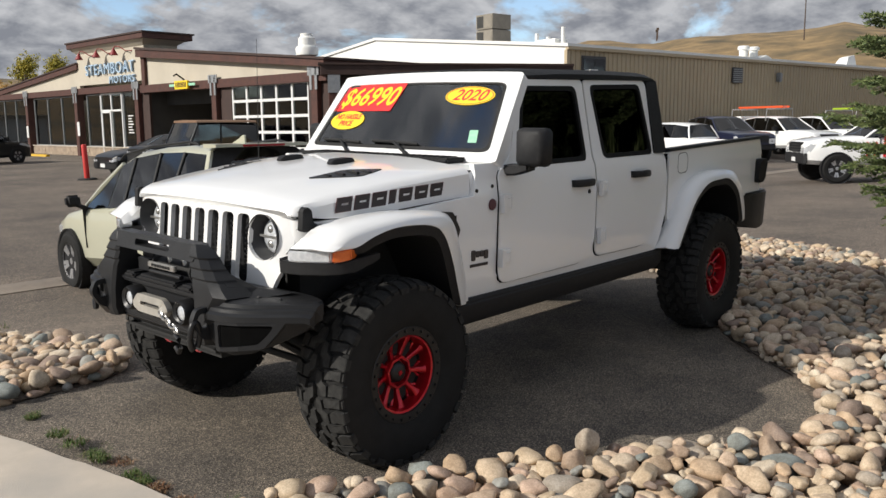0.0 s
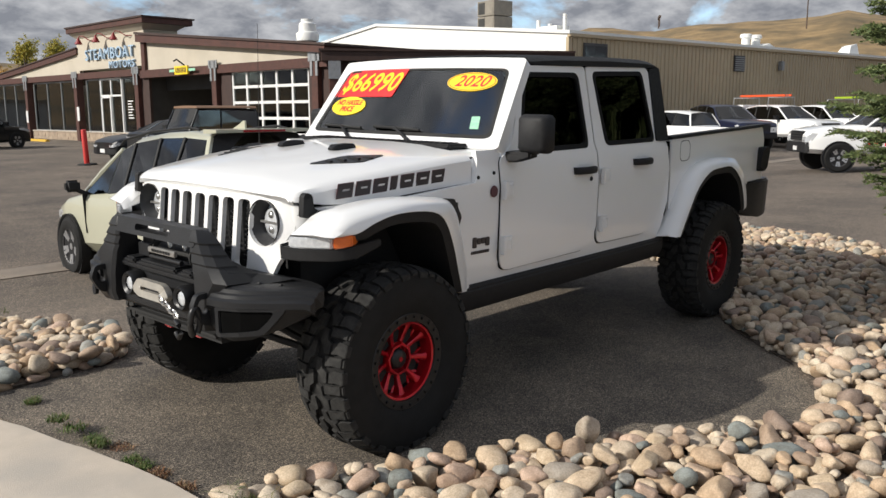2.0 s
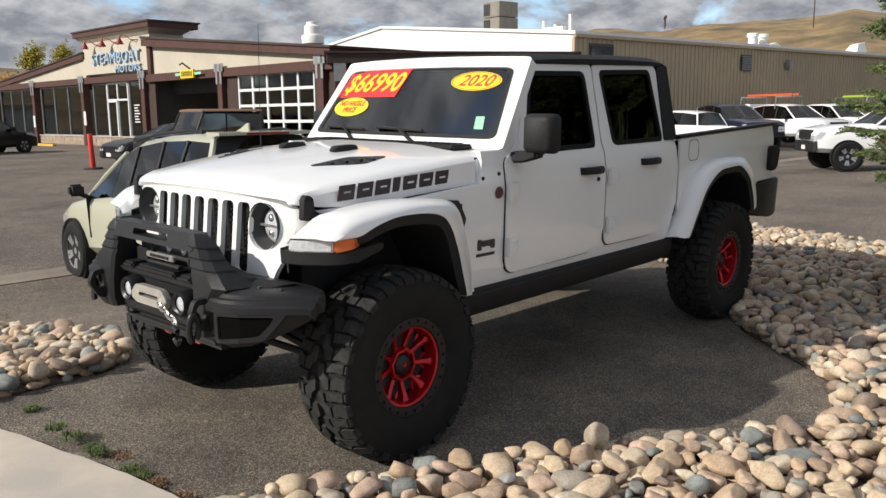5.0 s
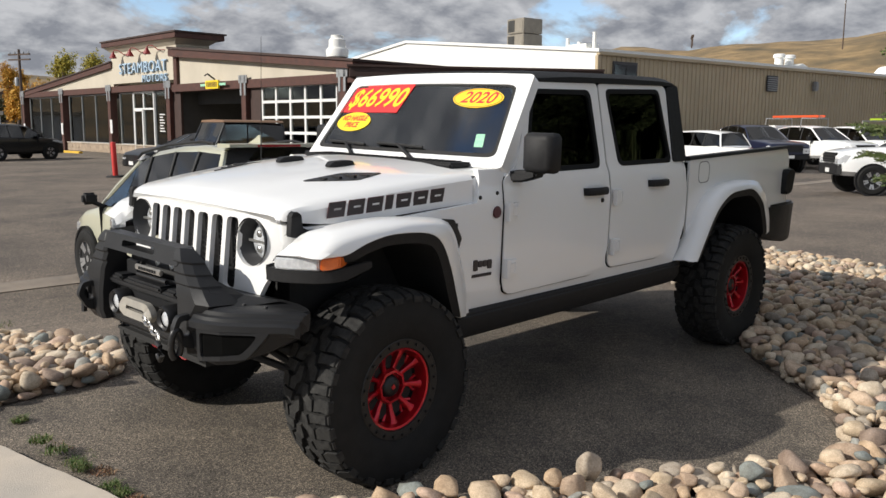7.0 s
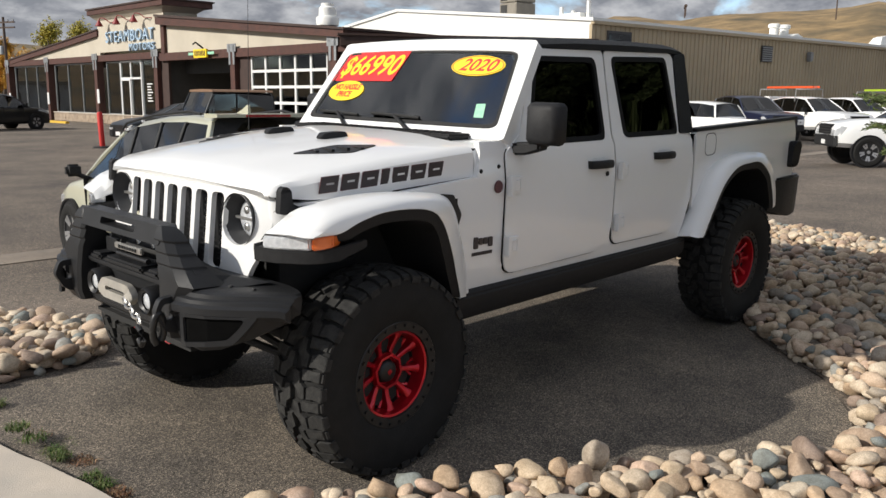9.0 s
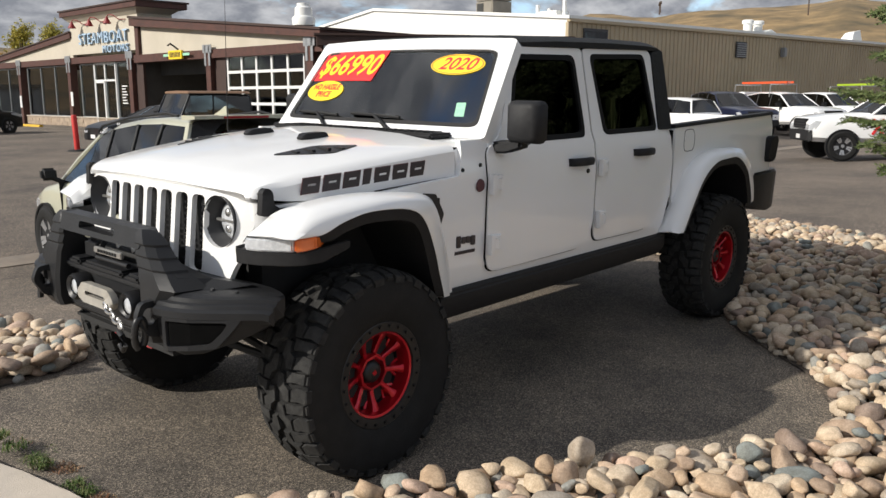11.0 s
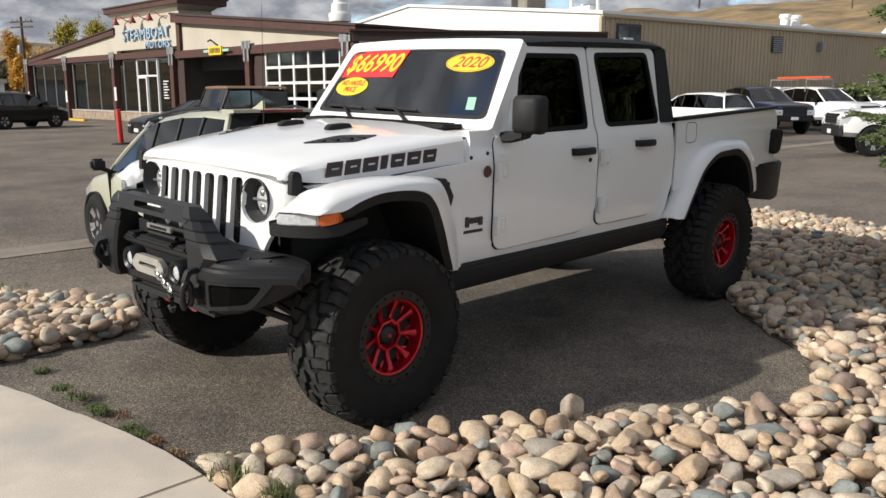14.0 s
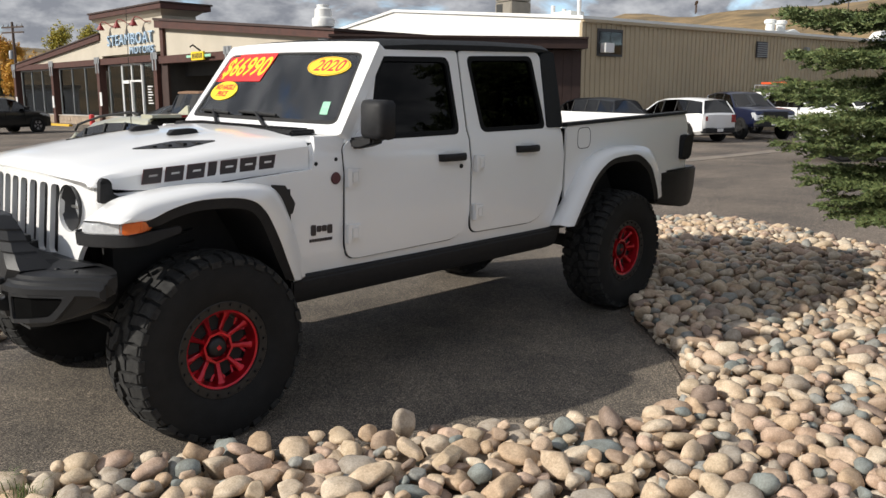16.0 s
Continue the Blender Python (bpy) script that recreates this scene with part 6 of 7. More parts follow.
    o = ax * 0.7 + sd * np.cos(th)[:, None] + np.array([0, 0, 1.0]) * np.sin(th)[:, None]
    o /= np.linalg.norm(o, axis=1)[:, None]
    tip = p + o * g.uniform(0.024, 0.046, len(idx))[:, None]
    w = np.cross(o, ax + 0.01)
    w = w / np.maximum(np.linalg.norm(w, axis=1), 1e-6)[:, None] * 0.0068
    V = np.stack([p - w, p + w, tip], 1).reshape(-1, 3)
    F = np.arange(len(V)).reshape(-1, 3)
    me = bpy.data.meshes.new("needles")
    me.vertices.add(len(V))
    me.vertices.foreach_set("co", V.ravel())
    me.loops.add(len(V))
    me.loops.foreach_set("vertex_index", F.ravel())
    me.polygons.add(len(F))
    me.polygons.foreach_set("loop_start", np.arange(0, len(V), 3))
    me.update(calc_edges=True)
    me.materials.append(M_NEEDLE)
    ob = new("needles", me)
    ob.parent = root
    ob["kind"] = "stuff"
    return root


spruce("spruce_tree", pose(5.3, -2.72, 0.03, 0, 0, 20), "young green spruce tree beside the stone bed", 9, 5.6, 19, 0.8, 1.76)

# ---- cars ----


def small_wheel(parent, x, y, z, r, w, side, rim_mat, spokes=5):
    tyre = part("wheel", lathe([(r * 0.62, w * 0.42), (r * 0.70, w * 0.5), (r * 0.93, w * 0.48), (r, w * 0.36), (r, -w * 0.36), (r * 0.93, -w * 0.48), (r * 0.62, -w * 0.45)], 32), M_RUB, parent, "black tyre", smooth=40)
    tyre.matrix_basis = Matrix.Translation((x, y, z)) @ pose(0, 0, 0, 0, 15, 0 if side > 0 else 180)
    part("rim", lathe([(r * 0.64, w * 0.44), (r * 0.60, w * 0.40), (r * 0.56, w * 0.1), (0.0, w * 0.08)], 28), M_GREY, tyre, smooth=40)
    bm = bmesh.new()
    for k in range(spokes * 2):
        a = math.pi * (k // 2) * 2 / spokes + (0.16 if k % 2 else -0.16)
        c, s = math.cos(a), math.sin(a)
        ring = []
        for rr, hw, dep in ((r * 0.10, 0.02, 0.30), (r * 0.61, 0.026, 0.42)):
            ring.append([(rr * c - t * s, w * dep + dw, rr * s + t * c) for t, dw in ((-hw, 0), (hw, 0), (hw, -0.02), (-hw, -0.02))])
        q = [[bm.verts.new(p) for p in rg] for rg in ring]
        for i in range(4):
            j = (i + 1) % 4
            bm.faces.new((q[0][i], q[0][j], q[1][j], q[1][i]))
        bm.faces.new(q[1])
    part("spokes", bm, rim_mat, tyre)
    part("hub_cap", lathe([(0.0, w * 0.36), (r * 0.13, w * 0.34), (r * 0.16, w * 0.25)], 14), rim_mat, tyre, smooth=40)
    return tyre


def vehicle(name, m, label, category, paint, st, wheels, wr, rim, tail=True, glass=M_CGLASS, clad=None, group="", cab=None, grille=None, hw=0.9, lamp_h=0.15, bump_h=0.14):
    """A car from stations along x (forwards): (x, z low, z belt, z top, half width, half width of the roof).
    Cabin faces between the belt and the roof become glass, split by pillars."""
    root = thing(name, m, label, category, group)
    rings = []
    for x, zl, zb, zt, w, wt in st:
        cabin = zt - zb > 0.1
        r = [(x, 0, zl), (x, w * 0.86, zl), (x, w * 0.985, zl + 0.12), (x, w, zl + (zb - zl) * 0.55), (x, w * 0.975, zb - 0.05), (x, w * 0.945, zb)]
        r += [(x, wt + 0.03, zt - 0.07), (x, wt - 0.06, zt - 0.012), (x, 0, zt + 0.012)] if cabin else [(x, w * 0.90, zb + (zt - zb) * 0.6), (x, w * 0.72, zt), (x, 0, zt + 0.012)]
        rings.append(r)
    body, wins = bmesh.new(), []
    for s in (-1, 1):
        vs = [[body.verts.new((p[0], s * p[1], p[2])) for p in r] for r in rings]
        for i in range(len(rings) - 1):
            ca = st[i][3] - st[i][2] > 0.1 or st[i + 1][3] - st[i + 1][2] > 0.1
            both = st[i][3] - st[i][2] > 0.1 and st[i + 1][3] - st[i + 1][2] > 0.1
            for k in range(8):
                q = (vs[i][k], vs[i + 1][k], vs[i + 1][k + 1], vs[i][k + 1])
                if k == 5 and both:
                    wins.append(("side_window", s, i, [Vector(v.co) for v in q]))
                if k >= 5 and ca and not both:
                    if k == 5:
                        wins.append(("end_window_side", s, i, [Vector(v.co) for v in q]))
                    elif k == 7:
                        wins.append(("end_window", s, i, [Vector(vs[i][6].co), Vector(vs[i + 1][6].co), Vector(vs[i + 1][8].co), Vector(vs[i][8].co)]))
                fc = body.faces.new(q)
                if (k == 5 and both) or (k in (6, 7) and ca and not both):
                    fc.material_index = 1
        body.faces.new(vs[0])
        body.faces.new(vs[-1])
    bmesh.ops.remove_doubles(body, verts=body.verts[:], dist=1e-4)
    part("body", body, paint, root, smooth=32).data.materials.append(M_INT)
    for nm, s, i, q in wins:
        if nm == "end_window_side":
            ca = st[i][3] - st[i][2] > 0.1
            q = [q[0], q[1], q[3]] if ca else [q[0], q[1], q[2]]
            tip_, flat_ = (q[1], q[0]) if ca else (q[0], q[1])
            q = [p.copy() for p in q]
            k_ = 1 if ca else 0
            q[k_] = tip_.lerp(flat_, 0.05)
        c = sum(q, Vector()) / len(q)
        nrm = (q[1] - q[0]).cross(q[-1] - q[0])
        if nrm.length < 1e-6:
            continue
        nrm.normalize()
        if (nrm.z < 0 if nm == "end_window" else nrm.y * s < 0):
            nrm = -nrm
        shrink = 0.985 if nm == "side_window" else 0.95
        if nm == "end_window":
            e = [Vector((p.x, p.y if abs(p.y) > 1e-4 else 0, p.z)) for p in q]
            zc = sum(p.z for p in e) / 4
            xc = sum(p.x for p in e) / 4
            pts = [Vector((xc + (p.x - xc) * 0.9, p.y * 0.94, zc + (p.z - zc) * 0.9)) + nrm * 0.006 for p in e]
        else:
            pts = [c + (p - c) * shrink + nrm * 0.006 for p in q]
        bm = bmesh.new()
        f = bm.faces.new([bm.verts.new(p) for p in pts])
        g = bmesh.ops.extrude_face_region(bm, geom=[f])
        for v in g["geom"]:
            if isinstance(v, bmesh.types.BMVert):
                v.co += nrm * 0.004
        part("windscreen" if nm == "end_window" else "side_window", bm, M_BLKCAR if glass is None else glass, root)
    # painted screen pillars, dark door pillars
    cabs = [k for k in range(len(st)) if st[k][3] - st[k][2] > 0.1]
    for s in (-1, 1):
        for k, e in ((cabs[-1], cabs[-1] + 1), (cabs[0], cabs[0] - 1)):
            a = Vector((st[e][0], s * st[e][4] * 0.93, st[e][2] + 0.0))
            b = Vector((st[k][0], s * (st[k][5] + 0.01), st[k][3] - 0.05))
            part("pillar", tube([a, a.lerp(b, 0.5) + Vector((0, s * 0.012, 0.012)), b], 0.034, 6), paint, root, smooth=60)
        for k in cabs[1:-1]:
            a = Vector((st[k][0], s * (st[k][4] * 0.945 + 0.004), st[k][2]))
            b = Vector((st[k][0] - 0.03, s * (st[k][5] + 0.038), st[k][3] - 0.075))
            part("door_pillar", tube([a, b], 0.026, 5), M_BLKP, root)
    for wx, in wheels:
        for s in (-1, 1):
            ww = hw - 0.115
            bm = lathe([(0.0, 0.0), (wr * 1.09, 0.0), (wr * 1.09, 0.012), (wr * 1.15, 0.02), (wr * 1.15, -0.10), (0.0, -0.10)], 30)
            bmesh.ops.transform(bm, matrix=Matrix.Translation((wx, s * (hw + 0.002), wr * 1.02)) @ (Matrix() if s > 0 else pose(0, 0, 0, 0, 0, 180)), verts=bm.verts[:])
            part("wheel_arch", bm, clad or M_DARK, root, smooth=40)
            small_wheel(root, wx, s * (ww + 0.035), wr, wr, 0.24, s, rim)
    xf, xr = st[-1][0], st[0][0]
    zf = st[-1][2]
    x2, _, zb2, _, w2, _ = st[-2]
    w1 = st[-1][4]
    for s in (-1, 1):
        bm = loft([[(x, s * ya, z0), (x, s * yb, z0), (x, s * yb, z1), (x, s * ya, z1)] for x, ya, yb, z0, z1 in ((x2 - 0.30, w2 * 0.80, w2 * 1.005, zb2 - 0.10, zb2 - 0.03), (x2 - 0.02, w2 * 0.66, w2 * 1.006, zb2 - lamp_h, zb2 - 0.025), (xf + 0.012, w1 * 0.62, w1 * 1.0, zf - lamp_h * 0.8, zf - 0.03))])
        bevel(bm, 0.015)
        lp = part("headlamp", bm, M_CLEAR, root, "clear headlamp", smooth=45)
        bm = lathe([(0.0, 0.012), (0.045, 0.006), (0.05, -0.02)], 12, "x")
        bmesh.ops.translate(bm, verts=bm.verts[:], vec=(xf + 0.004, s * w1 * 0.8, zf - lamp_h * 0.42))
        part("lamp_bulb", bm, M_GREY, lp, smooth=40)
        if tail:
            bm = bmesh.new()
            box(bm, xr - 0.012, xr + 0.2, s * (hw * 0.70), s * (st[0][4] + 0.004), st[0][2] - 0.20, st[0][2] + 0.02)
            bevel(bm, 0.03)
            part("tail_lamp", bm, M_REDLENS, root, "red tail lamp", smooth=45)
    gz0, gz1, gmat = grille or (zf - 0.32, zf - 0.06, M_MESH)
    bm = bmesh.new()
    box(bm, xf - 0.1, xf + 0.015, -hw * 0.56, hw * 0.56, gz0, gz1)
    bevel(bm, 0.03)
    gr = part("grille", bm, gmat, root, "dark radiator grille", smooth=40)
    for k in range(3):
        zz = gz0 + (gz1 - gz0) * (k + 1) / 4
        box_part("grille_bar", (xf + 0.012, xf + 0.022, -hw * 0.52, hw * 0.52, zz - 0.012, zz + 0.012), M_RING, gr)
    for nm, xa, wa, xb, wb, zl in (("front_bumper", xf + 0.03, w1, x2 + 0.02, w2 * 1.008, st[-1][1]), ("rear_bumper", xr - 0.03, st[0][4], st[1][0] + 0.06, st[1][4] * 1.008, st[0][1])):
        bm = loft([[(x, -w, zl - 0.08), (x, w, zl - 0.08), (x, w, zl + bump_h), (x, -w, zl + bump_h)] for x, w in ((xa, wa), (xb, wb))])
        bevel(bm, 0.03, 2)
        bp_ = part(nm, bm, clad or M_BLKP, root, smooth=45)
        sx = 1 if nm[0] == "f" else -1
        box_part("number_plate", (xa, xa + sx * 0.012, -0.16, 0.16, zl - 0.02, zl + 0.10), M_FRAMEW, bp_, "white number plate")
    for s in (-1, 1):
        mx = cab if cab is not None else 0.7
        mz = max(b for _, _, b, t, _, _ in st) + 0.06
        bm = bmesh.new()
        box(bm, mx - 0.05, mx + 0.06, s * (hw + 0.015), s * (hw + 0.19), mz - 0.065, mz + 0.075)
        bevel(bm, 0.03, 3)
        mir_ = part("door_mirror", bm, M_BLKP, root, "black door mirror", smooth=50)
        part("mirror_arm", tube([(mx - 0.02, s * hw * 0.93, mz - 0.10), (mx, s * (hw + 0.06), mz - 0.04)], 0.03, 6), M_BLKP, mir_)
        box_part("door_handle", (mx - 0.95, mx - 0.78, s * hw * 0.972, s * (hw * 0.985 + 0.02), mz - 0.17, mz - 0.14), paint, root)
        for sx_ in (mx - 0.02, mx - 1.05):
            box_part("door_gap", (sx_ - 0.004, sx_ + 0.004, s * hw * 0.93, s * (hw + 0.003), st[0][1] + 0.1, mz - 0.1), M_DARK, root)
    return root


HATCH = [(-2.18, 0.42, 0.92, 0.97, 0.80, 0.5), (-2.10, 0.32, 0.98, 1.03, 0.87, 0.5), (-1.86, 0.28, 1.02, 1.50, 0.89, 0.56), (-1.45, 0.27, 1.01, 1.555, 0.90, 0.60), (-0.95, 0.27, 0.985, 1.585, 0.90, 0.62), (-0.30, 0.27, 0.97, 1.575, 0.90, 0.61), (0.14, 0.27, 0.965, 1.51, 0.90, 0.585), (0.92, 0.28, 0.965, 1.0, 0.89, 0.5), (1.45, 0.29, 0.925, 0.965, 0.885, 0.5), (1.80, 0.32, 0.84, 0.88, 0.84, 0.4), (1.98, 0.38, 0.76, 0.79, 0.70, 0.4)]
hatch = vehicle("hatchback", pose(2.80, 5.68, -0.33, 0, 5.3, 86.9) @ Matrix.Diagonal((1, 1, 1.045, 1)), "khaki crossover hatchback parked in the lot", "car", M_KHAKI, HATCH, ((1.33,), (-1.33,)), 0.35, M_SILV, clad=M_BLKP, cab=0.80, hw=0.9)
for s in (-1, 1):
    bm = tube([(0.30, s * 0.56, 1.52), (0.15, s * 0.57, 1.575), (-0.6, s * 0.58, 1.61), (-1.4, s * 0.56, 1.595), (-1.62, s * 0.55, 1.55)], 0.014, 8)
    part("roof_rail", bm, M_BLKP, hatch, "black roof rail", smooth=60)
bm = loft([[(x, -w, z), (x, w, z), (x, w, z + t), (x, -w, z + t)] for x, w, z, t in ((-1.35, 0.012, 1.555, 0.01), (-1.55, 0.03, 1.545, 0.06), (-1.62, 0.015, 1.54, 0.10), (-1.64, 0.01, 1.54, 0.09))])
part("shark_fin_aerial", bm, M_KHAKI, hatch, smooth=60)
bm = loft([[(x, -w, z0), (x, w, z0), (x, w, z1), (x, -w, z1)] for x, w, z0, z1 in ((-1.78, 0.60, 1.50, 1.545), (-2.0, 0.58, 1.49, 1.52))])
sp = part("rear_spoiler", bm, M_KHAKI, hatch)
box_part("high_brake_lamp", (-2.012, -1.99, -0.26, 0.26, 1.492, 1.514), M_REDLENS, sp, "red high brake lamp")

SUV = [(-2.25, 0.42, 0.98, 1.03, 0.80, 0.5), (-2.18, 0.32, 1.05, 1.10, 0.90, 0.5), (-1.95, 0.28, 1.09, 1.58, 0.92, 0.60), (-1.3, 0.27, 1.07, 1.66, 0.92, 0.64), (-0.7, 0.27, 1.05, 1.68, 0.92, 0.65), (0.0, 0.27, 1.03, 1.66, 0.92, 0.64), (0.42, 0.27, 1.02, 1.58, 0.92, 0.61), (1.12, 0.28, 1.02, 1.06, 0.91, 0.5), (1.85, 0.30, 0.96, 1.0, 0.88, 0.5), (2.22, 0.36, 0.84, 0.88, 0.8, 0.4)]
SEDAN = [(-2.4, 0.40, 0.90, 0.94, 0.80, 0.5), (-2.2, 0.3, 0.96, 1.0, 0.90, 0.5), (-1.6, 0.27, 0.98, 1.02, 0.92, 0.5), (-0.95, 0.26, 0.97, 1.40, 0.92, 0.56), (-0.3, 0.26, 0.95, 1.44, 0.92, 0.58), (0.25, 0.26, 0.93, 1.38, 0.92, 0.56), (1.05, 0.27, 0.93, 0.97, 0.91, 0.5), (1.85, 0.28, 0.86, 0.90, 0.9, 0.5), (2.32, 0.32, 0.74, 0.78, 0.82, 0.4), (2.42, 0.4, 0.66, 0.70, 0.7, 0.4)]
TRUCKC = [(-2.95, 0.55, 1.18, 1.20, 0.96, 0.6), (-2.9, 0.5, 1.28, 1.30, 0.99, 0.6), (-1.45, 0.48, 1.28, 1.31, 1.0, 0.6), (-1.40, 0.48, 1.29, 1.84, 1.0, 0.70), (-0.65, 0.48, 1.27, 1.94, 1.0, 0.72), (0.15, 0.48, 1.26, 1.93, 1.0, 0.71), (0.55, 0.48, 1.25, 1.85, 1.0, 0.69), (1.32, 0.5, 1.25, 1.30, 0.99, 0.6), (2.45, 0.5, 1.19, 1.25, 0.97, 0.6), (2.82, 0.52, 1.12, 1.17, 0.92, 0.5), (2.92, 0.6, 1.0, 1.04, 0.85, 0.5)]


def at_ground(x, y, yaw, pitch=0.0):
    return pose(x, y, ground_z(x, y), 0, pitch, yaw)


vehicle("suv", at_ground(11.9, 38.6, 18), "black compact suv parked before the showroom", "car", M_BLKCAR, SUV, ((1.38,), (-1.36,)), 0.36, M_SILV, cab=0.75, hw=0.92)
vehicle("sedan", at_ground(12.5, 22.5, 178), "black sedan with yellow windscreen stickers", "car", M_BLKCAR, SEDAN, ((1.45,), (-1.42,)), 0.34, M_SILV, cab=0.55, hw=0.92)
vehicle("small_suv", at_ground(28.9, 12.6, 74), "white small suv parked nose to the wall", "car", M_WHITE, SUV, ((1.38,), (-1.36,)), 0.36, M_SILV, cab=0.75, hw=0.92)
vehicle("dark_suv", at_ground(25.2, 14.4, 80), "dark grey suv parked nose to the wall", "car", M_BLKCAR, SUV, ((1.38,), (-1.36,)), 0.36, M_SILV, cab=0.75, hw=0.92)
vehicle("blue_pickup", at_ground(33.4, 12.1, 234), "navy blue crew pickup with black grille", "pickup truck", M_BLUE, TRUCKC, ((1.95,), (-1.75,)), 0.41, M_RING, cab=0.85, hw=1.0, lamp_h=0.30, grille=(0.82, 1.12, M_MESH))
work = vehicle("work_pickup", at_ground(37.2, 10.9, 246), "white work truck with black grille and ladder rack", "pickup truck", M_WHITE, TRUCKC, ((1.95,), (-1.75,)), 0.41, M_SILV, cab=0.85, hw=1.0, lamp_h=0.30, bump_h=0.16, grille=(0.75, 1.12, M_MESH), group="white work trucks")
work2 = copy_thing(work, at_ground(41.2, 10.2, 246))
box_part("service_body", (-2.85, -1.5, -0.88, 0.88, 1.28, 1.95), M_WHITE, work, "white service body behind the cab", bev=0.05)
f_m = at_ground(22.65, 2.33, 126) @ Matrix.Scale(0.94, 4)
fleet = vehicle("fleet_pickup", f_m, "white fleet pickup with red lettering on its door", "pickup truck", M_WHITE, TRUCKC, ((2.05,), (-1.75,)), 0.40, M_SILV, cab=0.95, hw=1.0, lamp_h=0.30, bump_h=0.26, grille=(0.84, 1.14, M_BLKP), clad=M_BLKP)
# red strokes stand for the maker's word on the fleet truck's left side
for x0, z0, x1, z1 in ((1.30, 1.14, 1.02, 0.72), (1.02, 1.14, 1.30, 0.72), (0.80, 1.30, 0.80, 0.72), (0.92, 1.02, 0.62, 1.02), (0.80, 1.30, 0.62, 1.34), (0.45, 1.05, 0.45, 0.72), (0.25, 1.05, 0.25, 0.72), (-0.02, 1.0, -0.02, 0.72)):
    v = Vector((x1 - x0, z1 - z0))
    p = Vector((-v.y, v.x)).normalized() * 0.035
    bm = plate([(x0 + p.x, z0 + p.y), (x1 + p.x, z1 + p.y), (x1 - p.x, z1 - p.y), (x0 - p.x, z0 - p.y)], (), 0.004)
    remap(bm, lambda a, b, w: (a, 1.003 + w, b))
    part("door_decal", bm, M_RVIN, fleet)


def ladder_rack(name, m, mat, label):
    root = thing(name, m, label, "ladder rack")
    for x in (-1.3, 0.9):
        part("rack_bow", tube([(x, -0.85, 0.0), (x, -0.8, 0.55), (x, 0.8, 0.55), (x, 0.85, 0.0)], 0.03, 6), M_STEEL, root)
    lad = thing("ladder")
    lad.parent = root
    for y in (-0.2, 0.2):
        box_part("ladder_rail", (-1.5, 1.3, y - 0.025, y + 0.025, 0.60, 0.69), mat, lad)
    for k in range(9):
        part("rung", tube([(-1.4 + 0.32 * k, -0.2, 0.645), (-1.4 + 0.32 * k, 0.2, 0.645)], 0.018, 6), M_STEEL, lad)
    return root


ladder_rack("ladder_rack", at_ground(37.55, 11.7, 246) @ Matrix.Translation((0, 0, 1.72)), M_ORANGE, "orange ladder on a steel truck rack")
ladder_rack("ladder_rack", at_ground(42.6, 9.0, 236) @ Matrix.Translation((0, 0, 1.68)), M_LIME, "lime green ladder on a steel truck rack")

# boxy 4x4 with a tan top near the showroom
BOXY = [(-1.95, 0.55, 1.10, 1.13, 0.76, 0.6), (-1.9, 0.5, 1.14, 1.78, 0.78, 0.66), (-0.6, 0.48, 1.14, 1.82, 0.78, 0.68), (0.12, 0.48, 1.14, 1.80, 0.78, 0.68), (0.42, 0.48, 1.14, 1.18, 0.76, 0.6), (1.65, 0.5, 1.08, 1.12, 0.66, 0.5), (1.72, 0.6, 1.02, 1.06, 0.6, 0.5)]
boxy = vehicle("off_roader", at_ground(11.05, 18.95, 178), "black boxy off-roader with tan soft top", "car", M_BLKCAR, BOXY, ((1.2,), (-1.2,)), 0.40, M_RING, cab=0.3, hw=0.78)
bm = loft([[(x, -w, 1.80), (x, -w + 0.06, 1.86), (x, 0, 1.88), (x, w - 0.06, 1.86), (x, w, 1.80)] for x, w in ((-1.92, 0.69), (-0.6, 0.71), (0.14, 0.70))])
part("soft_top", bm, M_TANTOP, boxy, "tan soft top roof", smooth=50)
for yy, zz, a, b in ((-0.35, 1.52, 0.2, 0.14), (0.32, 1.55, 0.13, 0.11)):
    bm = plate(circle(yy, zz, a, 20, b), (), 0.004)
    remap(bm, lambda u, v, w: (0.32 - 0.455 * (v - 1.3) + 0.02 + w, u, v))
    part("window_sticker", bm, M_YEL, boxy, "yellow price sticker")

# ---- showroom ----
SHOW = pose(20.52, 60.4, 0, 0, 0, -91.63)
show = thing("showroom", SHOW, "single-storey brown and cream car showroom with timber posts", "building")


def sbox(name, s0, s1, d0, d1, z0, z1, mat, parent=None, label="", bev=0.0):
    return box_part(name, (s0, s1, d0, d1, z0, z1), mat, parent or show, label, bev)


def facade_poly(name, pts, d0, d1, mat, parent=None, label="", holes=()):
    bm = plate(pts, holes, 1.0)
    remap(bm, lambda u, v, w: (u, d0 + (d1 - d0) * w, v))
    return part(name, bm, mat, parent or show, label)


POSTS = (0.15, 7.5, 15.0, 22.5, 30.05, 37.55)
for s0 in POSTS:
    p = sbox("post", s0 - 0.19, s0 + 0.19, -0.30, 0.12, -0.25, 3.75, M_BROWN, label="brown timber post")
    for a, b, c, d in ((s0 - 0.24, s0 - 0.10, 3.05, 3.95), (s0 + 0.10, s0 + 0.24, 3.05, 3.95), (s0 - 0.36, s0 + 0.36, 3.62, 3.98)):
        sbox("bracket", a, b, -0.335, -0.30, c, d, M_GALV, p, "galvanised bolted bracket")
sbox("beam", -0.6, 22.9, -0.26, 0.1, 3.52, 3.87, M_BROWN, label="brown timber beam", bev=0.01)
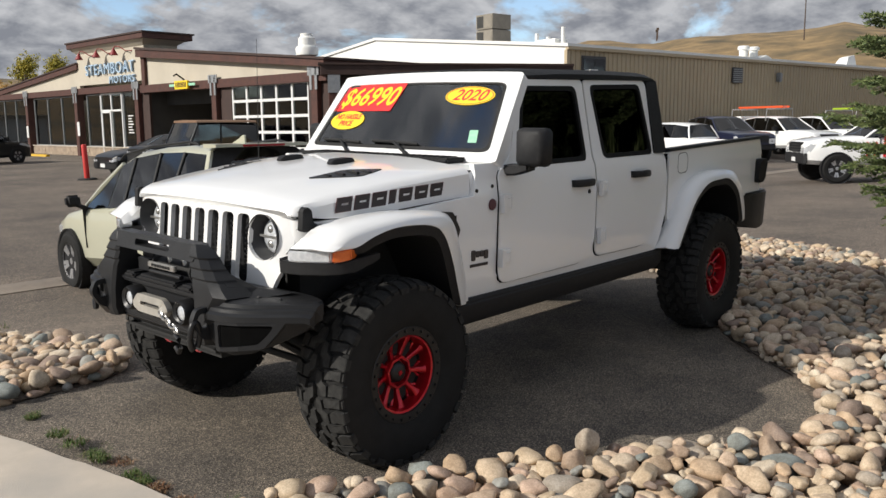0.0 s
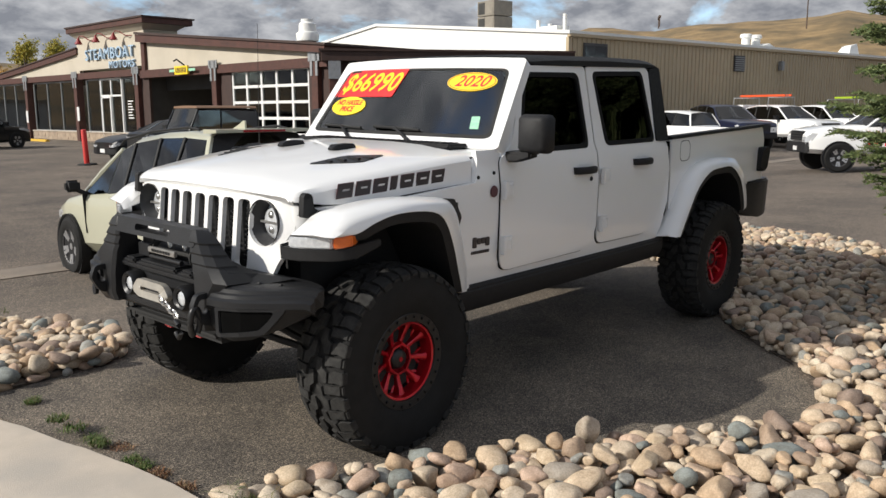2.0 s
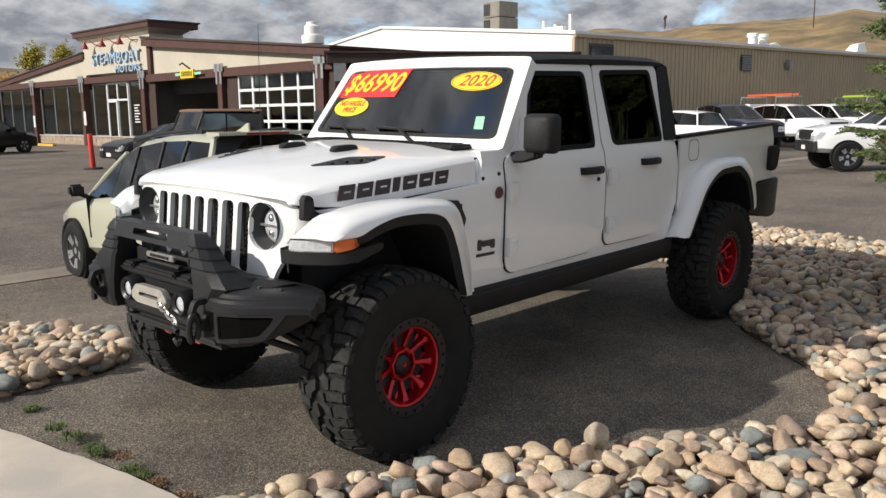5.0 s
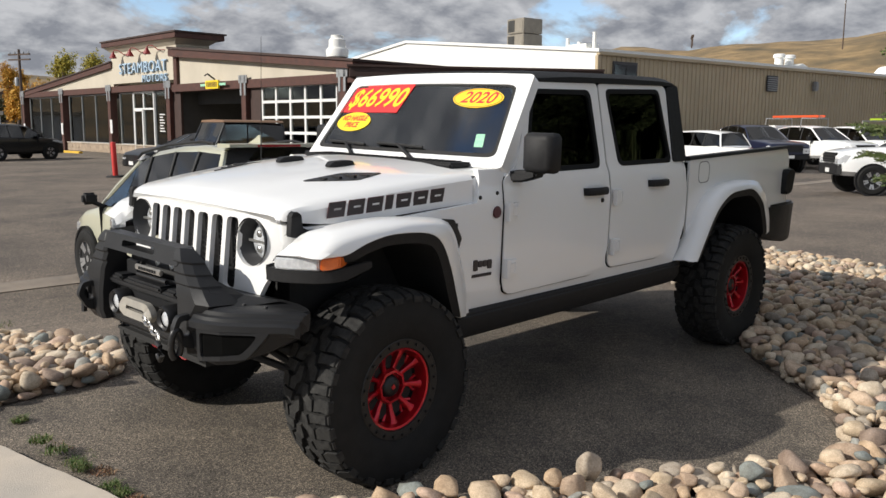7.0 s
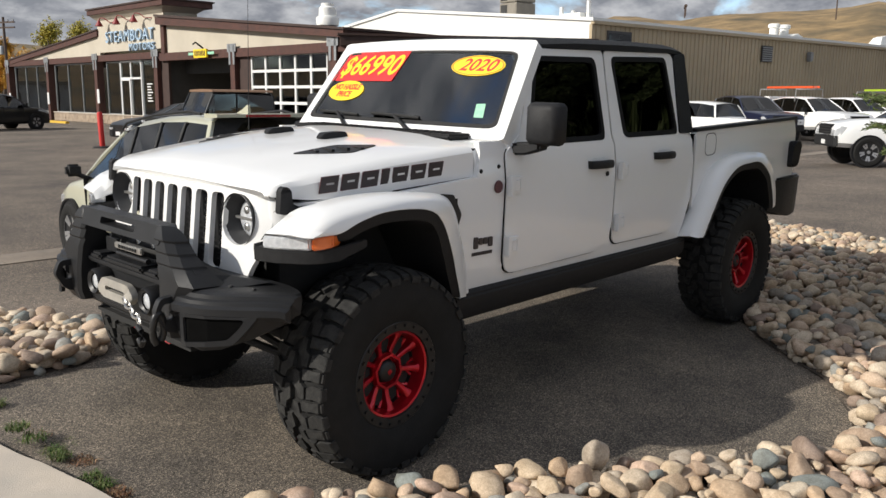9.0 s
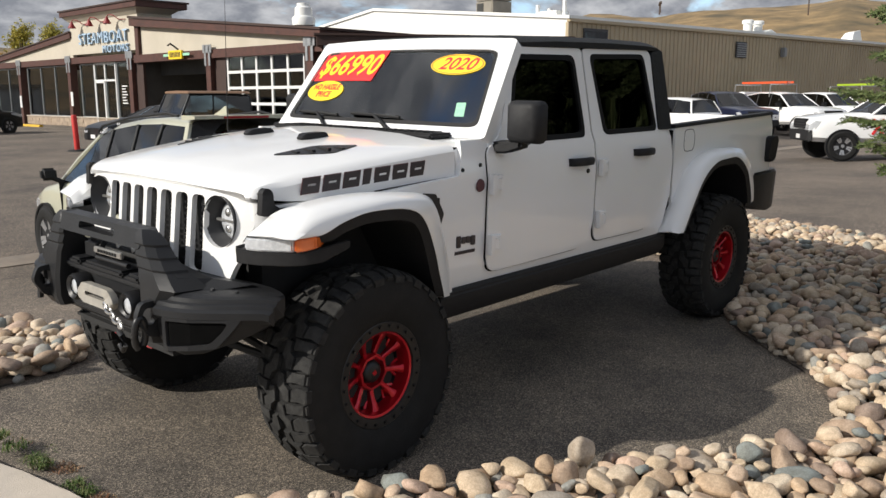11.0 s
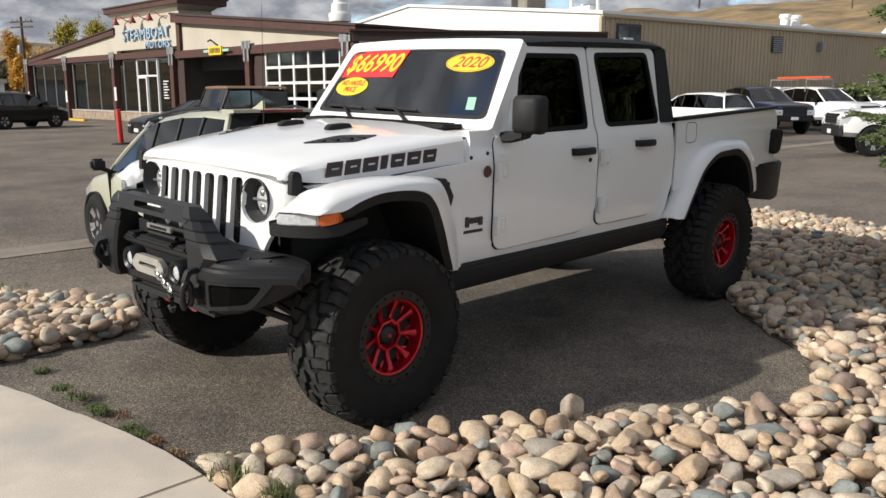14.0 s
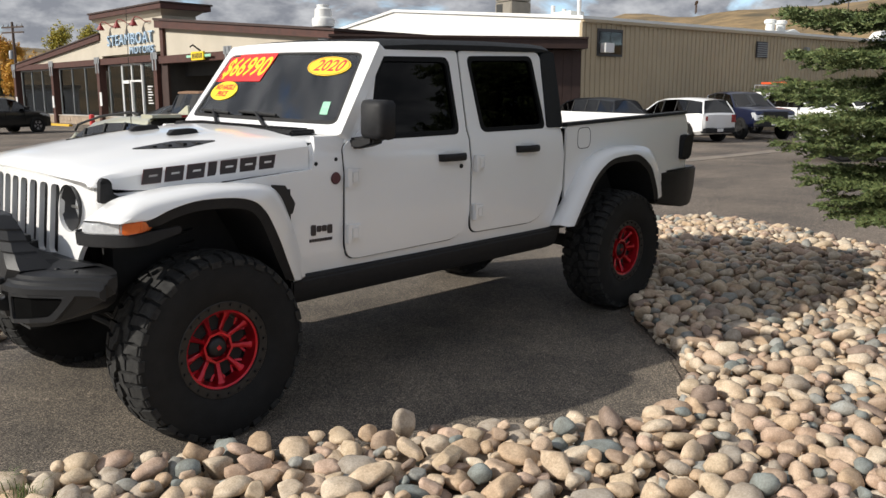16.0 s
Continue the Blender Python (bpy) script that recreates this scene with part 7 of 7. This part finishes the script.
sbox("beam", 22.9, 38.3, -0.26, 0.1, 3.38, 3.77, M_BROWN, label="brown timber beam", bev=0.01)
# stone base with single veneer blocks
base_ = sbox("stone_base", 0.3, 22.4, -0.10, 0.15, -0.25, 0.49, M_VEN, label="ledge stone base wall")
rng = random.Random(21)
for row in range(3):
    s0 = 0.45
    while s0 < 15.6:
        w = rng.uniform(0.35, 0.75)
        sbox("stone_block", s0, s0 + w - 0.02, -0.10 - rng.uniform(0.01, 0.035), -0.098, -0.2 + 0.2 * row, -0.02 + 0.2 * row, M_VEN, base_)
        s0 += w
sbox("sill", 0.3, 22.4, -0.16, 0.15, 0.49, 0.54, M_CONC)


def glazing(s0, s1, z0, z1, cols, rows=(), mat=M_GREY, name="window", bar=0.05, label="dark framed shop window"):
    w = thing(name)
    w.parent = show
    w["label"] = label
    for k in range(cols):
        a, b = s0 + (s1 - s0) * k / cols, s0 + (s1 - s0) * (k + 1) / cols
        zz = [z0, *rows, z1]
        for u, v in zip(zz, zz[1:]):
            sbox("pane", a + bar * 0.5, b - bar * 0.5, 0.0, 0.012, u + bar * 0.5, v - bar * 0.5, M_BGLASS, w)
    for k in range(cols + 1):
        a = s0 + (s1 - s0) * k / cols
        sbox("mullion", a - bar, a + bar, -0.05, 0.06, z0, z1, mat, w)
    for z in (z0, *rows, z1):
        sbox("transom", s0, s1, -0.046, 0.056, z - bar, z + bar, mat, w)
    return w


glazing(0.9, 7.0, 0.55, 3.46, 3, (), M_GALV, bar=0.032)
glazing(8.2, 14.5, 0.55, 3.46, 3, (), M_GALV, bar=0.032)
glazing(16.0, 17.7, 0.55, 3.46, 1, (), M_GALV, bar=0.032)
glazing(17.8, 20.3, 0.0, 3.46, 2, (2.55,), M_FRAMEW, "entrance", 0.05, "white framed glass entrance")
door = sbox("door", 17.9, 19.0, -0.06, -0.052, 0.05, 2.5, M_BGLASS, label="white framed glass door")
for a, b, c, d in ((17.86, 17.98, 0.0, 2.52), (18.94, 19.06, 0.0, 2.52), (17.86, 19.06, 2.42, 2.52), (17.86, 19.06, 0.0, 0.22)):
    sbox("door_rail", a, b, -0.10, -0.06, c, d, M_FRAMEW, door)
glazing(20.5, 22.1, 0.55, 3.46, 1, (), M_GALV, bar=0.032)
for s0, z0, z1, mat in ((7.55, 1.0, 1.75, M_FRAMEW), (15.3, 1.15, 1.95, M_FRAMEW), (0.4, 1.0, 1.7, M_FRAMEW)):
    pn = sbox("post_notice", s0 - 0.12, s0 + 0.16, -0.36, -0.33, z0, z1, mat, label="small white notice on a post")
for k in range(7):
    sbox("notice_line", 20.9, 21.5 - 0.1 * (k % 3), -0.02, -0.008, 1.3 + 0.15 * k, 1.36 + 0.15 * k, M_FRAMEW)
# inner shell so the panes show a dim room with pale back wall
box_part("floor_slab", (0.0, 38.5, 0.1, 15.0, -0.25, -0.02), M_CONC, show)
box_part("back_wall", (0.0, 38.5, 14.8, 15.0, -0.2, 4.2), M_CREAM, show)
box_part("end_wall", (-0.15, 0.1, 0.1, 15.0, -0.2, 4.2), M_CREAM, show)
box_part("inner_wall", (22.6, 22.75, 0.2, 14.8, -0.02, 4.2), M_CREAM, show)
for s0 in (3.0, 10.5, 12.6):
    box_part("display_desk", (s0, s0 + 1.2, 4.0, 4.8, -0.02, 1.0), M_FRAMEW, show, bev=0.03)

# cream gables, roofs
facade_poly("gable_left", [(1.0, 3.87), (15.4, 3.87), (15.4, 5.05), (1.0, 3.89)], -0.12, 0.1, M_CREAM, label="cream stucco gable")
facade_poly("roof_left", [(0.7, 3.66), (0.7, 3.94), (15.5, 5.26), (15.5, 4.96)], -0.3, 15.0, M_BROWN, label="low brown fascia roof")
facade_poly("roof_left_cap", [(0.62, 3.945), (0.62, 4.02), (15.5, 5.34), (15.5, 5.265)], -0.36, 15.0, M_BROWND)
facade_poly("gable_right", [(23.0, 3.77), (38.0, 3.77), (38.0, 3.96), (23.0, 5.25)], -0.12, 0.1, M_CREAM, label="cream stucco gable")
facade_poly("roof_right", [(23.0, 5.20), (23.0, 5.58), (38.4, 4.18), (38.4, 3.90)], -0.45, 15.0, M_BROWN, label="low brown fascia roof")
facade_poly("roof_right_cap", [(23.0, 5.585), (23.0, 5.70), (38.5, 4.28), (38.5, 4.185)], -0.52, 15.0, M_BROWND)
# sign tower
sbox("tower_wall", 15.4, 23.45, -0.20, 1.7, 4.02, 5.85, M_CREAM, label="cream stucco sign tower")
secs = [[(s0, d0, z), (s1, d0, z), (s1, d1, z), (s0, d1, z)] for s0, s1, d0, d1, z in ((15.45, 23.4, -0.22, 1.6, 5.80), (15.1, 24.1, -0.55, 1.95, 6.1))]
part("tower_soffit", loft(secs), M_CREAM, show, "flared tan soffit")
sbox("tower_roof", 15.05, 24.2, -0.62, 2.2, 6.08, 6.36, M_BROWN, label="wide flat brown tower roof", bev=0.02)
sbox("tower_roof_cap", 14.98, 24.27, -0.68, 2.28, 6.36, 6.44, M_BROWND)
sbox("tower_post", 23.2, 23.55, -0.28, 0.1, 3.75, 5.6, M_BROWN)
TW = lambda s0, z, size: Matrix.Translation((s0, -0.28, z)) @ pose(0, 0, 0, 90, 0, 0)
sign_letters("sign_letter", "STEAMBOAT", 0.86, M_SIGNB, show, TW(19.6, 4.78, 1), 0.05, 1.10, "blue grey raised sign letter")
sign_letters("sign_letter", "MOTORS", 0.56, M_SIGNB, show, TW(21.05, 4.16, 1), 0.05, 1.2, "blue raised sign letter")
for s0 in (17.9, 20.1, 22.2):
    arm = part("sign_lamp", tube([(s0, -0.2, 5.60), (s0 - 0.3, -0.42, 5.60), (s0 - 0.6, -0.6, 5.82), (s0 - 0.95, -0.65, 5.86), (s0 - 1.12, -0.66, 5.76)], 0.026, 6), M_LAMPR, show, "red gooseneck barn lamp")
    bm = lathe([(0.04, 0.2), (0.07, 0.12), (0.22, -0.16), (0.20, -0.17), (0.0, 0.05)], 16, "z")
    bmesh.ops.translate(bm, verts=bm.verts[:], vec=(s0 - 1.15, -0.66, 5.58))
    part("lamp_shade", bm, M_LAMPR, arm, smooth=40)
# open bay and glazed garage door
# bay shell and rolled door coloured near-black to stand for the dim interior
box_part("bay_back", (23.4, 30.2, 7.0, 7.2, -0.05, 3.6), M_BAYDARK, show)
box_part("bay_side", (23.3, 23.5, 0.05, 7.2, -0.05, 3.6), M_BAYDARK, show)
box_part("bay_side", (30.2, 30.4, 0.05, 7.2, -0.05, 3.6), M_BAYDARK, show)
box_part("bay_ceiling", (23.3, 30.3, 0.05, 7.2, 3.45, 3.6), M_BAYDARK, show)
sbox("bay_jamb", 22.7, 23.5, -0.08, 0.08, -0.2, 3.5, M_BROWND)
sbox("bay_jamb", 30.3, 31.2, -0.08, 0.08, -0.2, 3.5, M_BROWND)
sbox("bay_jamb", 36.9, 38.3, -0.08, 0.08, -0.2, 3.5, M_BROWND)
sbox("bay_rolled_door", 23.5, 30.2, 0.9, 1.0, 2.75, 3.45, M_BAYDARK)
g = glazing(31.25, 36.85, -0.05, 3.42, 5, (0.66, 1.35, 2.04, 2.73), M_FRAMEW, "garage_door", 0.06, "white glazed sectional garage door")
# small hanging sign
us = sbox("hanging_sign", 26.9, 28.1, -0.5, -0.40, 3.42, 3.82, M_YEL, label="yellow sign board with dark bars")
for k in range(8):
    sbox("sign_bar", 27.02 + 0.128 * k, 27.09 + 0.128 * k, -0.51, -0.5, 3.50, 3.74, M_BROWND, us)
sbox("sign_arm", 26.3, 28.7, -0.44, -0.42, 3.56, 3.68, M_GRNP, us)
part("sign_lamp", tube([(27.5, -0.3, 3.86), (27.5, -0.7, 4.12), (27.5, -0.85, 4.02)], 0.04, 6), M_DARK, us)
# wing that turns back to the warehouse
wing = thing("showroom_wing", None, "dark brown low wing between showroom and warehouse", "building")
A, B = Vector((19.45, 22.35)), Vector((27.5, 16.35))
d = (B - A).normalized()
wl_m = Matrix.Translation((A.x, A.y, 0)) @ Matrix.Rotation(math.atan2(d.y, d.x), 4, "Z")
L = (B - A).length
for k in range(26):
    x0 = L * k / 26
    box_part("board", (x0 + 0.006, x0 + L / 26 - 0.006, -0.02, 0.12, -0.3, 3.55), M_BROWND, wing, m=wl_m)
box_part("fascia", (-0.3, L + 0.1, -0.55, 6.0, 3.60, 3.98), M_BROWND, wing, "dark brown fascia and flat roof", m=wl_m)
box_part("fascia_cap", (-0.4, L + 0.1, -0.62, 6.0, 3.98, 4.06), M_BROWND, wing, m=wl_m)
wd = box_part("door", (L - 2.6, L - 1.6, -0.06, -0.02, -0.1, 2.1), M_GREY, wing, m=wl_m)
box_part("wall_sign", (L - 4.3, L - 3.4, -0.06, -0.02, 0.9, 2.4), M_FRAMEW, wing, m=wl_m)
col = box_part("post", (0.0, 0.4, -0.5, -0.1, -0.3, 3.6), M_BROWN, wing, "brown timber post", m=wl_m)
box_part("bracket", (-0.04, 0.44, -0.54, -0.50, 2.9, 3.7), M_GALV, col, m=wl_m)

# ---- warehouse ----
WH = Matrix.Translation((27.73, 16.49, 0)) @ Matrix.Rotation(math.atan2(-0.166, 0.986), 4, "Z")
ware = thing("warehouse", WH, "long tan ribbed-metal warehouse with white gable end", "building")
pitch, LEN, WID, EAVE, RIDGE = 0.305, 58.0, 28.6, 4.85, 6.28
prof = []
n = int(LEN / pitch)
for k in range(n):
    x = k * pitch
    prof += [(x, 0.0), (x + 0.20, 0.0), (x + 0.225, -0.045), (x + 0.275, -0.045), (x + 0.30, 0.0)]
bm = bmesh.new()
lo = [bm.verts.new((x, y, -0.3)) for x, y in prof]
hi = [bm.verts.new((x, y, EAVE - 0.12)) for x, y in prof]
for i in range(len(prof) - 1):
    bm.faces.new((lo[i], lo[i + 1], hi[i + 1], hi[i]))
part("wall_long", bm, M_TAN, ware, "tan ribbed-metal side wall")
box_part("eave_trim", (-0.06, LEN, -0.16, 0.05, EAVE - 0.14, EAVE + 0.02), M_TAN, ware, bev=0.02)
box_part("corner_trim", (-0.06, 0.14, -0.06, 0.1, -0.3, EAVE - 0.14), M_TAN, ware)
bm = plate([(0.0, -0.3), (0.0, EAVE), (WID / 2, RIDGE), (WID, EAVE), (WID, -0.3)], (), 0.1)
remap(bm, lambda u, v, w: (-0.02 + w, u + 0.02, v))
part("gable_end", bm, M_WMET, ware, "white metal gable end")
for y0, z0, y1, z1 in ((-0.15, EAVE, WID / 2, RIDGE), (WID / 2, RIDGE, WID + 0.15, EAVE)):
    bm = loft([[(x, y0, z0 - 0.02), (x, y1, z1 - 0.02), (x, y1, z1 + 0.12), (x, y0, z0 + 0.12)] for x in (-0.12, LEN)])
    part("roof_slope", bm, M_WMET, ware, "white low-pitched metal roof")
w = box_part("wall_window", (0.85, 2.4, -0.10, -0.04, 3.36, 4.5), M_GREY, ware, "small window holding an air conditioner")
for a in (0.93, 1.65):
    box_part("pane", (a, a + 0.68, -0.12, -0.10, 3.46, 4.38), M_CGLASS, w)
box_part("air_conditioner", (1.0, 1.55, -0.42, -0.05, 3.5, 3.9), M_FRAMEW, w, "white window air conditioner", bev=0.02)
lv = box_part("louvre", (12.35, 13.3, -0.09, -0.04, 3.6, 4.4), M_GREY, ware, "grey louvred wall vent")
for k in range(7):
    box_part("slat", (12.4, 13.25, -0.13, -0.09, 3.65 + 0.105 * k, 3.70 + 0.105 * k), M_GALV, lv)
for x in (16.6, 34.0):
    box_part("wall_lamp", (x, x + 0.3, -0.3, -0.05, 3.75, 4.25), M_GALV, ware, bev=0.04)
for x, dy in ((16.0, 1.6), (17.0, 1.6)):
    bm = lathe([(0.0, 0.0), (0.24, 0.0), (0.24, 0.5), (0.32, 0.53), (0.32, 0.68), (0.26, 0.73), (0.0, 0.75)], 16, "z")
    bmesh.ops.translate(bm, verts=bm.verts[:], vec=(x, dy, EAVE + 0.2))
    part("roof_vent", bm, M_WMET, ware, "white roof vent", smooth=40)
bm = loft([[(x, 1.0, EAVE + 0.2), (x, 2.6, EAVE + 0.35), (x, 2.6, EAVE + h), (x, 1.0, EAVE + h)] for x, h in ((16.8, 0.3), (17.4, 0.45), (17.9, 0.3))])
part("roof_hood", bm, M_WMET, ware)
for x in (27.0, 38.0):
    bm = loft([[(x - 0.7, 0.8, EAVE + 0.1), (x + 0.7, 0.8, EAVE + 0.1), (x + 0.4, 1.8, EAVE + 0.2), (x - 0.4, 1.8, EAVE + 0.2)], [(x - 0.1, 1.0, EAVE + 0.75), (x + 0.7, 1.0, EAVE + 0.9), (x + 0.4, 1.6, EAVE + 0.8), (x, 1.6, EAVE + 0.7)]])
    part("roof_hood", bm, M_WMET, ware)
for y, h in ((0.7, 0.9), (1.6, 0.55), (2.3, 0.75)):
    part("vent_pipe", tube([(0.5, y, EAVE), (0.5, y, EAVE + h)], 0.09, 8), M_WMET, ware)
box_part("roof_box", (0.2, 1.0, 0.9, 2.1, EAVE + 0.1, EAVE + 0.42), M_WMET, ware)
ac = thing("rooftop_unit", WH @ Matrix.Translation((4.75, 9.9, 5.7)) @ Matrix.Diagonal((0.68, 0.68, 0.92, 1)), "weathered tan rooftop air-conditioning unit", "air conditioner")
for z0, z1 in ((0.25, 1.05), (1.09, 1.95)):
    b = box_part("casing", (-1.0, 1.0, -1.0, 1.0, z0, z1), M_ACBOX, ac, bev=0.03)
    box_part("panel", (-1.02, -1.0, -0.85, -0.1, z0 + 0.1, z1 - 0.1), M_ACBOX, b)
    box_part("panel", (-1.02, -1.0, 0.1, 0.85, z0 + 0.1, z1 - 0.1), M_BAYDARK, b)
box_part("curb", (-1.05, 1.05, -1.05, 1.05, -0.1, 0.25), M_WMET, ac)
vent = thing("roof_exhaust_fan", pose(24.6, 29.9, 4.1, 0, 0, 20) @ Matrix.Scale(0.88, 4), "white mushroom exhaust fan on a square roof curb", "roof fan")
box_part("curb", (-0.75, 0.75, -0.75, 0.75, 0.0, 0.95), M_WMET, vent)
bm = lathe([(0.0, 0.95), (0.3, 0.95), (0.34, 1.1), (0.62, 1.15), (0.66, 1.5), (0.6, 1.62), (0.5, 1.66), (0.48, 2.1), (0.36, 2.2), (0.36, 2.35), (0.0, 2.4)], 20, "z")
part("fan_hood", bm, M_WMET, vent, smooth=40)

# ---- lot furniture ----


def bollard(m, mat, h, label):
    root = thing("bollard", m, label, "bollard")
    part("sleeve", lathe([(0.0, h), (0.07, h - 0.01), (0.085, h - 0.05), (0.085, 0.05), (0.0, 0.05)], 18, "z"), mat, root, smooth=40)
    part("base_plate", lathe([(0.0, 0.06), (0.28, 0.05), (0.32, 0.0), (0.0, 0.0)], 18, "z"), M_DARK, root, smooth=40)
    return root


bollard(at_ground(9.75, 23.1, 0) @ pose(0, 0, 0, 0, -2, 0), M_REDPOST, 1.15, "red plastic bollard on a black base")
kerb = thing("parking_block", SHOW @ Matrix.Translation((0, 0, -0.12)), "yellow painted concrete parking block", "kerb")
bm = loft([[(x, -2.2, 0.0), (x, -1.9, 0.0), (x, -1.95, 0.22), (x, -2.15, 0.22)] for x in (11.0, 14.9)])
bevel(bm, 0.03)
part("block", bm, M_YCURB, kerb)
stand = thing("price_board", at_ground(15.2, 27.5, 0), "yellow sandwich price board", "sign board")
box_part("board", (-0.03, 0.03, -0.35, 0.35, 0.05, 1.15), M_YEL, stand, m=pose(0, 0, 0, 0, -10, 70))


def utility_pole(m, h, label, arms=True):
    root = thing("utility_pole", m, label, "utility pole")
    part("pole", tube([(0, 0, -1), (0, 0, h)], [0.18, 0.12], 10), M_POLE, root, smooth=60)
    if arms:
        for z in (h - 0.5, h - 1.0):
            box_part("crossarm", (-1.5, 1.5, -0.07, 0.07, z - 0.07, z + 0.07), M_POLE, root)
        for x in (-1.3, -0.6, 0.6, 1.3):
            part("insulator", lathe([(0.0, 0.25), (0.06, 0.22), (0.09, 0.05), (0.05, 0.0), (0, 0)], 8, "z"), M_GALV, root).location = (x, 0, h - 0.43)
        part("transformer", lathe([(0.0, 0.9), (0.2, 0.85), (0.24, 0.7), (0.24, 0.05), (0.0, 0.0)], 12, "z"), M_GALV, root, smooth=40).location = (0.35, 0.1, h - 3.6)
    return root


utility_pole(pose(29.0, 85.1, 0, 0, 0, 110), 9.0, "weathered wooden utility pole with crossarms")
utility_pole(pose(232, 76, 24.0, 0, 0, 20), 14.0, "far utility pole on the hill", True)


def broadleaf(m, h, r, mat, label, seed, clumps=900):
    """A crown of many small leaf clumps on forked limbs."""
    rng = random.Random(seed)
    root = thing("tree", m, label, "tree", "autumn trees behind the showroom")
    tr = tube([(0, 0, -0.5), (0.05 * h * 0.3, 0, h * 0.3), (0, 0.02 * h, h * 0.75)], [0.035 * h, 0.025 * h, 0.008 * h], 8)
    ends = []
    for k in range(9):
        a = rng.uniform(0, 6.28)
        z0 = h * rng.uniform(0.25, 0.55)
        e = Vector((math.cos(a) * r * rng.uniform(0.4, 0.85), math.sin(a) * r * rng.uniform(0.4, 0.85), z0 + h * rng.uniform(0.12, 0.4)))
        tube([(0, 0, z0), e * 0.55 + Vector((0, 0, z0 * 0.5)), e], [0.012 * h, 0.007 * h, 0.003 * h], 5, tr)
        ends.append(e)
    part("trunk", tr, M_BARK, root, smooth=60)
    V, F = [], []
    for k in range(clumps):
        c = rng.choice(ends) + Vector((rng.gauss(0, 1), rng.gauss(0, 1), rng.gauss(0, 1.1))) * r * 0.2
        for _ in range(14):
            p = c + Vector((rng.gauss(0, 1), rng.gauss(0, 1), rng.gauss(0, 1))) * r * 0.055
            u = Vector((rng.gauss(0, 1), rng.gauss(0, 1), rng.gauss(0, 1))).normalized() * r * 0.05
            v = u.orthogonal().normalized() * r * 0.034
            i = len(V)
            V += [tuple(p - u), tuple(p + v), tuple(p + u), tuple(p - v)]
            F.append((i, i + 1, i + 2, i + 3))
    me = bpy.data.meshes.new("crown")
    me.from_pydata(V, [], F)
    me.materials.append(mat)
    ob = new("crown", me)
    ob.parent = root
    return root


def on_hill(az, dist):
    a = radians(az)
    x, y = -2.4 + dist * math.cos(a), -3.5 + dist * math.sin(a)
    return x, y, (far_z(x, y) if math.hypot(x, y) > 110 else 0.0) - 0.2


for az, dist, h, r, mat, lb, sd in ((68.1, 128, 12.0, 2.8, M_YLEAF, "yellow-green autumn cottonwood tree behind the showroom", 31), (66.95, 130, 12.2, 2.8, M_YLEAF, "yellow-green autumn cottonwood tree behind the showroom", 32), (70.75, 132, 9.6, 1.9, M_OLEAF, "golden autumn tree beyond the lot", 33), (72.6, 140, 3.6, 2.4, M_SCRUB, "dark green scrub bush on the slope", 41), (71.7, 150, 4.2, 2.8, M_SCRUB, "dark green scrub bush on the slope", 42), (73.6, 128, 3.0, 2.2, M_SCRUB, "dark green scrub bush on the slope", 43), (70.2, 146, 4.4, 2.6, M_SCRUB, "dark green scrub bush on the slope", 44), (69.9, 118, 6.8, 2.4, M_OLEAF, "orange autumn shrub beyond the lot", 34), (69.1, 120, 6.6, 2.4, M_OLEAF, "orange autumn shrub beyond the lot", 35), (70.5, 122, 5.6, 2.0, M_OLEAF, "orange autumn shrub beyond the lot", 38), (76.0, 135, 7.0, 2.8, M_YLEAF, "yellow-green autumn tree beyond the lot", 36)):
    x, y, z = on_hill(az, dist)
    broadleaf(pose(x, y, z), h, r, mat, lb, sd)
shed = thing("far_shed", pose(28.5, 90.0, 0, 0, 0, 4), "low white commercial shed beyond the lot", "building")
box_part("wall", (-22, 0, 0, 8, -0.3, 2.6), M_WMET, shed)
box_part("roof", (-22.2, 0.2, -0.3, 8.3, 2.6, 3.0), M_CREAM, shed)
x, y, z = on_hill(70.4, 165)
cabin = thing("hill_house", pose(x, y, z, 0, 0, 60), "small brown house on the hill", "building")
box_part("wall", (-5, 5, -4, 4, -2, 3.5), M_BROWND, cabin)
part("roof", loft([[(s0, -4.6, 3.4), (s0, 0, 6.2), (s0, 4.6, 3.4)] for s0 in (-5.4, 5.4)]), M_BROWND, cabin)
for s0 in (-2.5, 2.5):
    box_part("window", (s0 - 0.7, s0 + 0.7, -4.05, -4.0, 0.8, 2.2), M_BGLASS, cabin)
# hilltop billboard frame and sagging wires
x, y, z = on_hill(27.6, 300)
bb = thing("hill_scaffold", pose(x, y, z + 1.0, 0, 0, 30), "dark timber frame on the hill crest", "structure frame")
for k in range(5):
    box_part("strut", (-4 + 2 * k - 0.15, -4 + 2 * k + 0.15, -0.15, 0.15, 0, 3.2), M_POLE, bb)
box_part("deck", (-4.4, 4.4, -0.4, 0.4, 3.0, 3.6), M_POLE, bb)
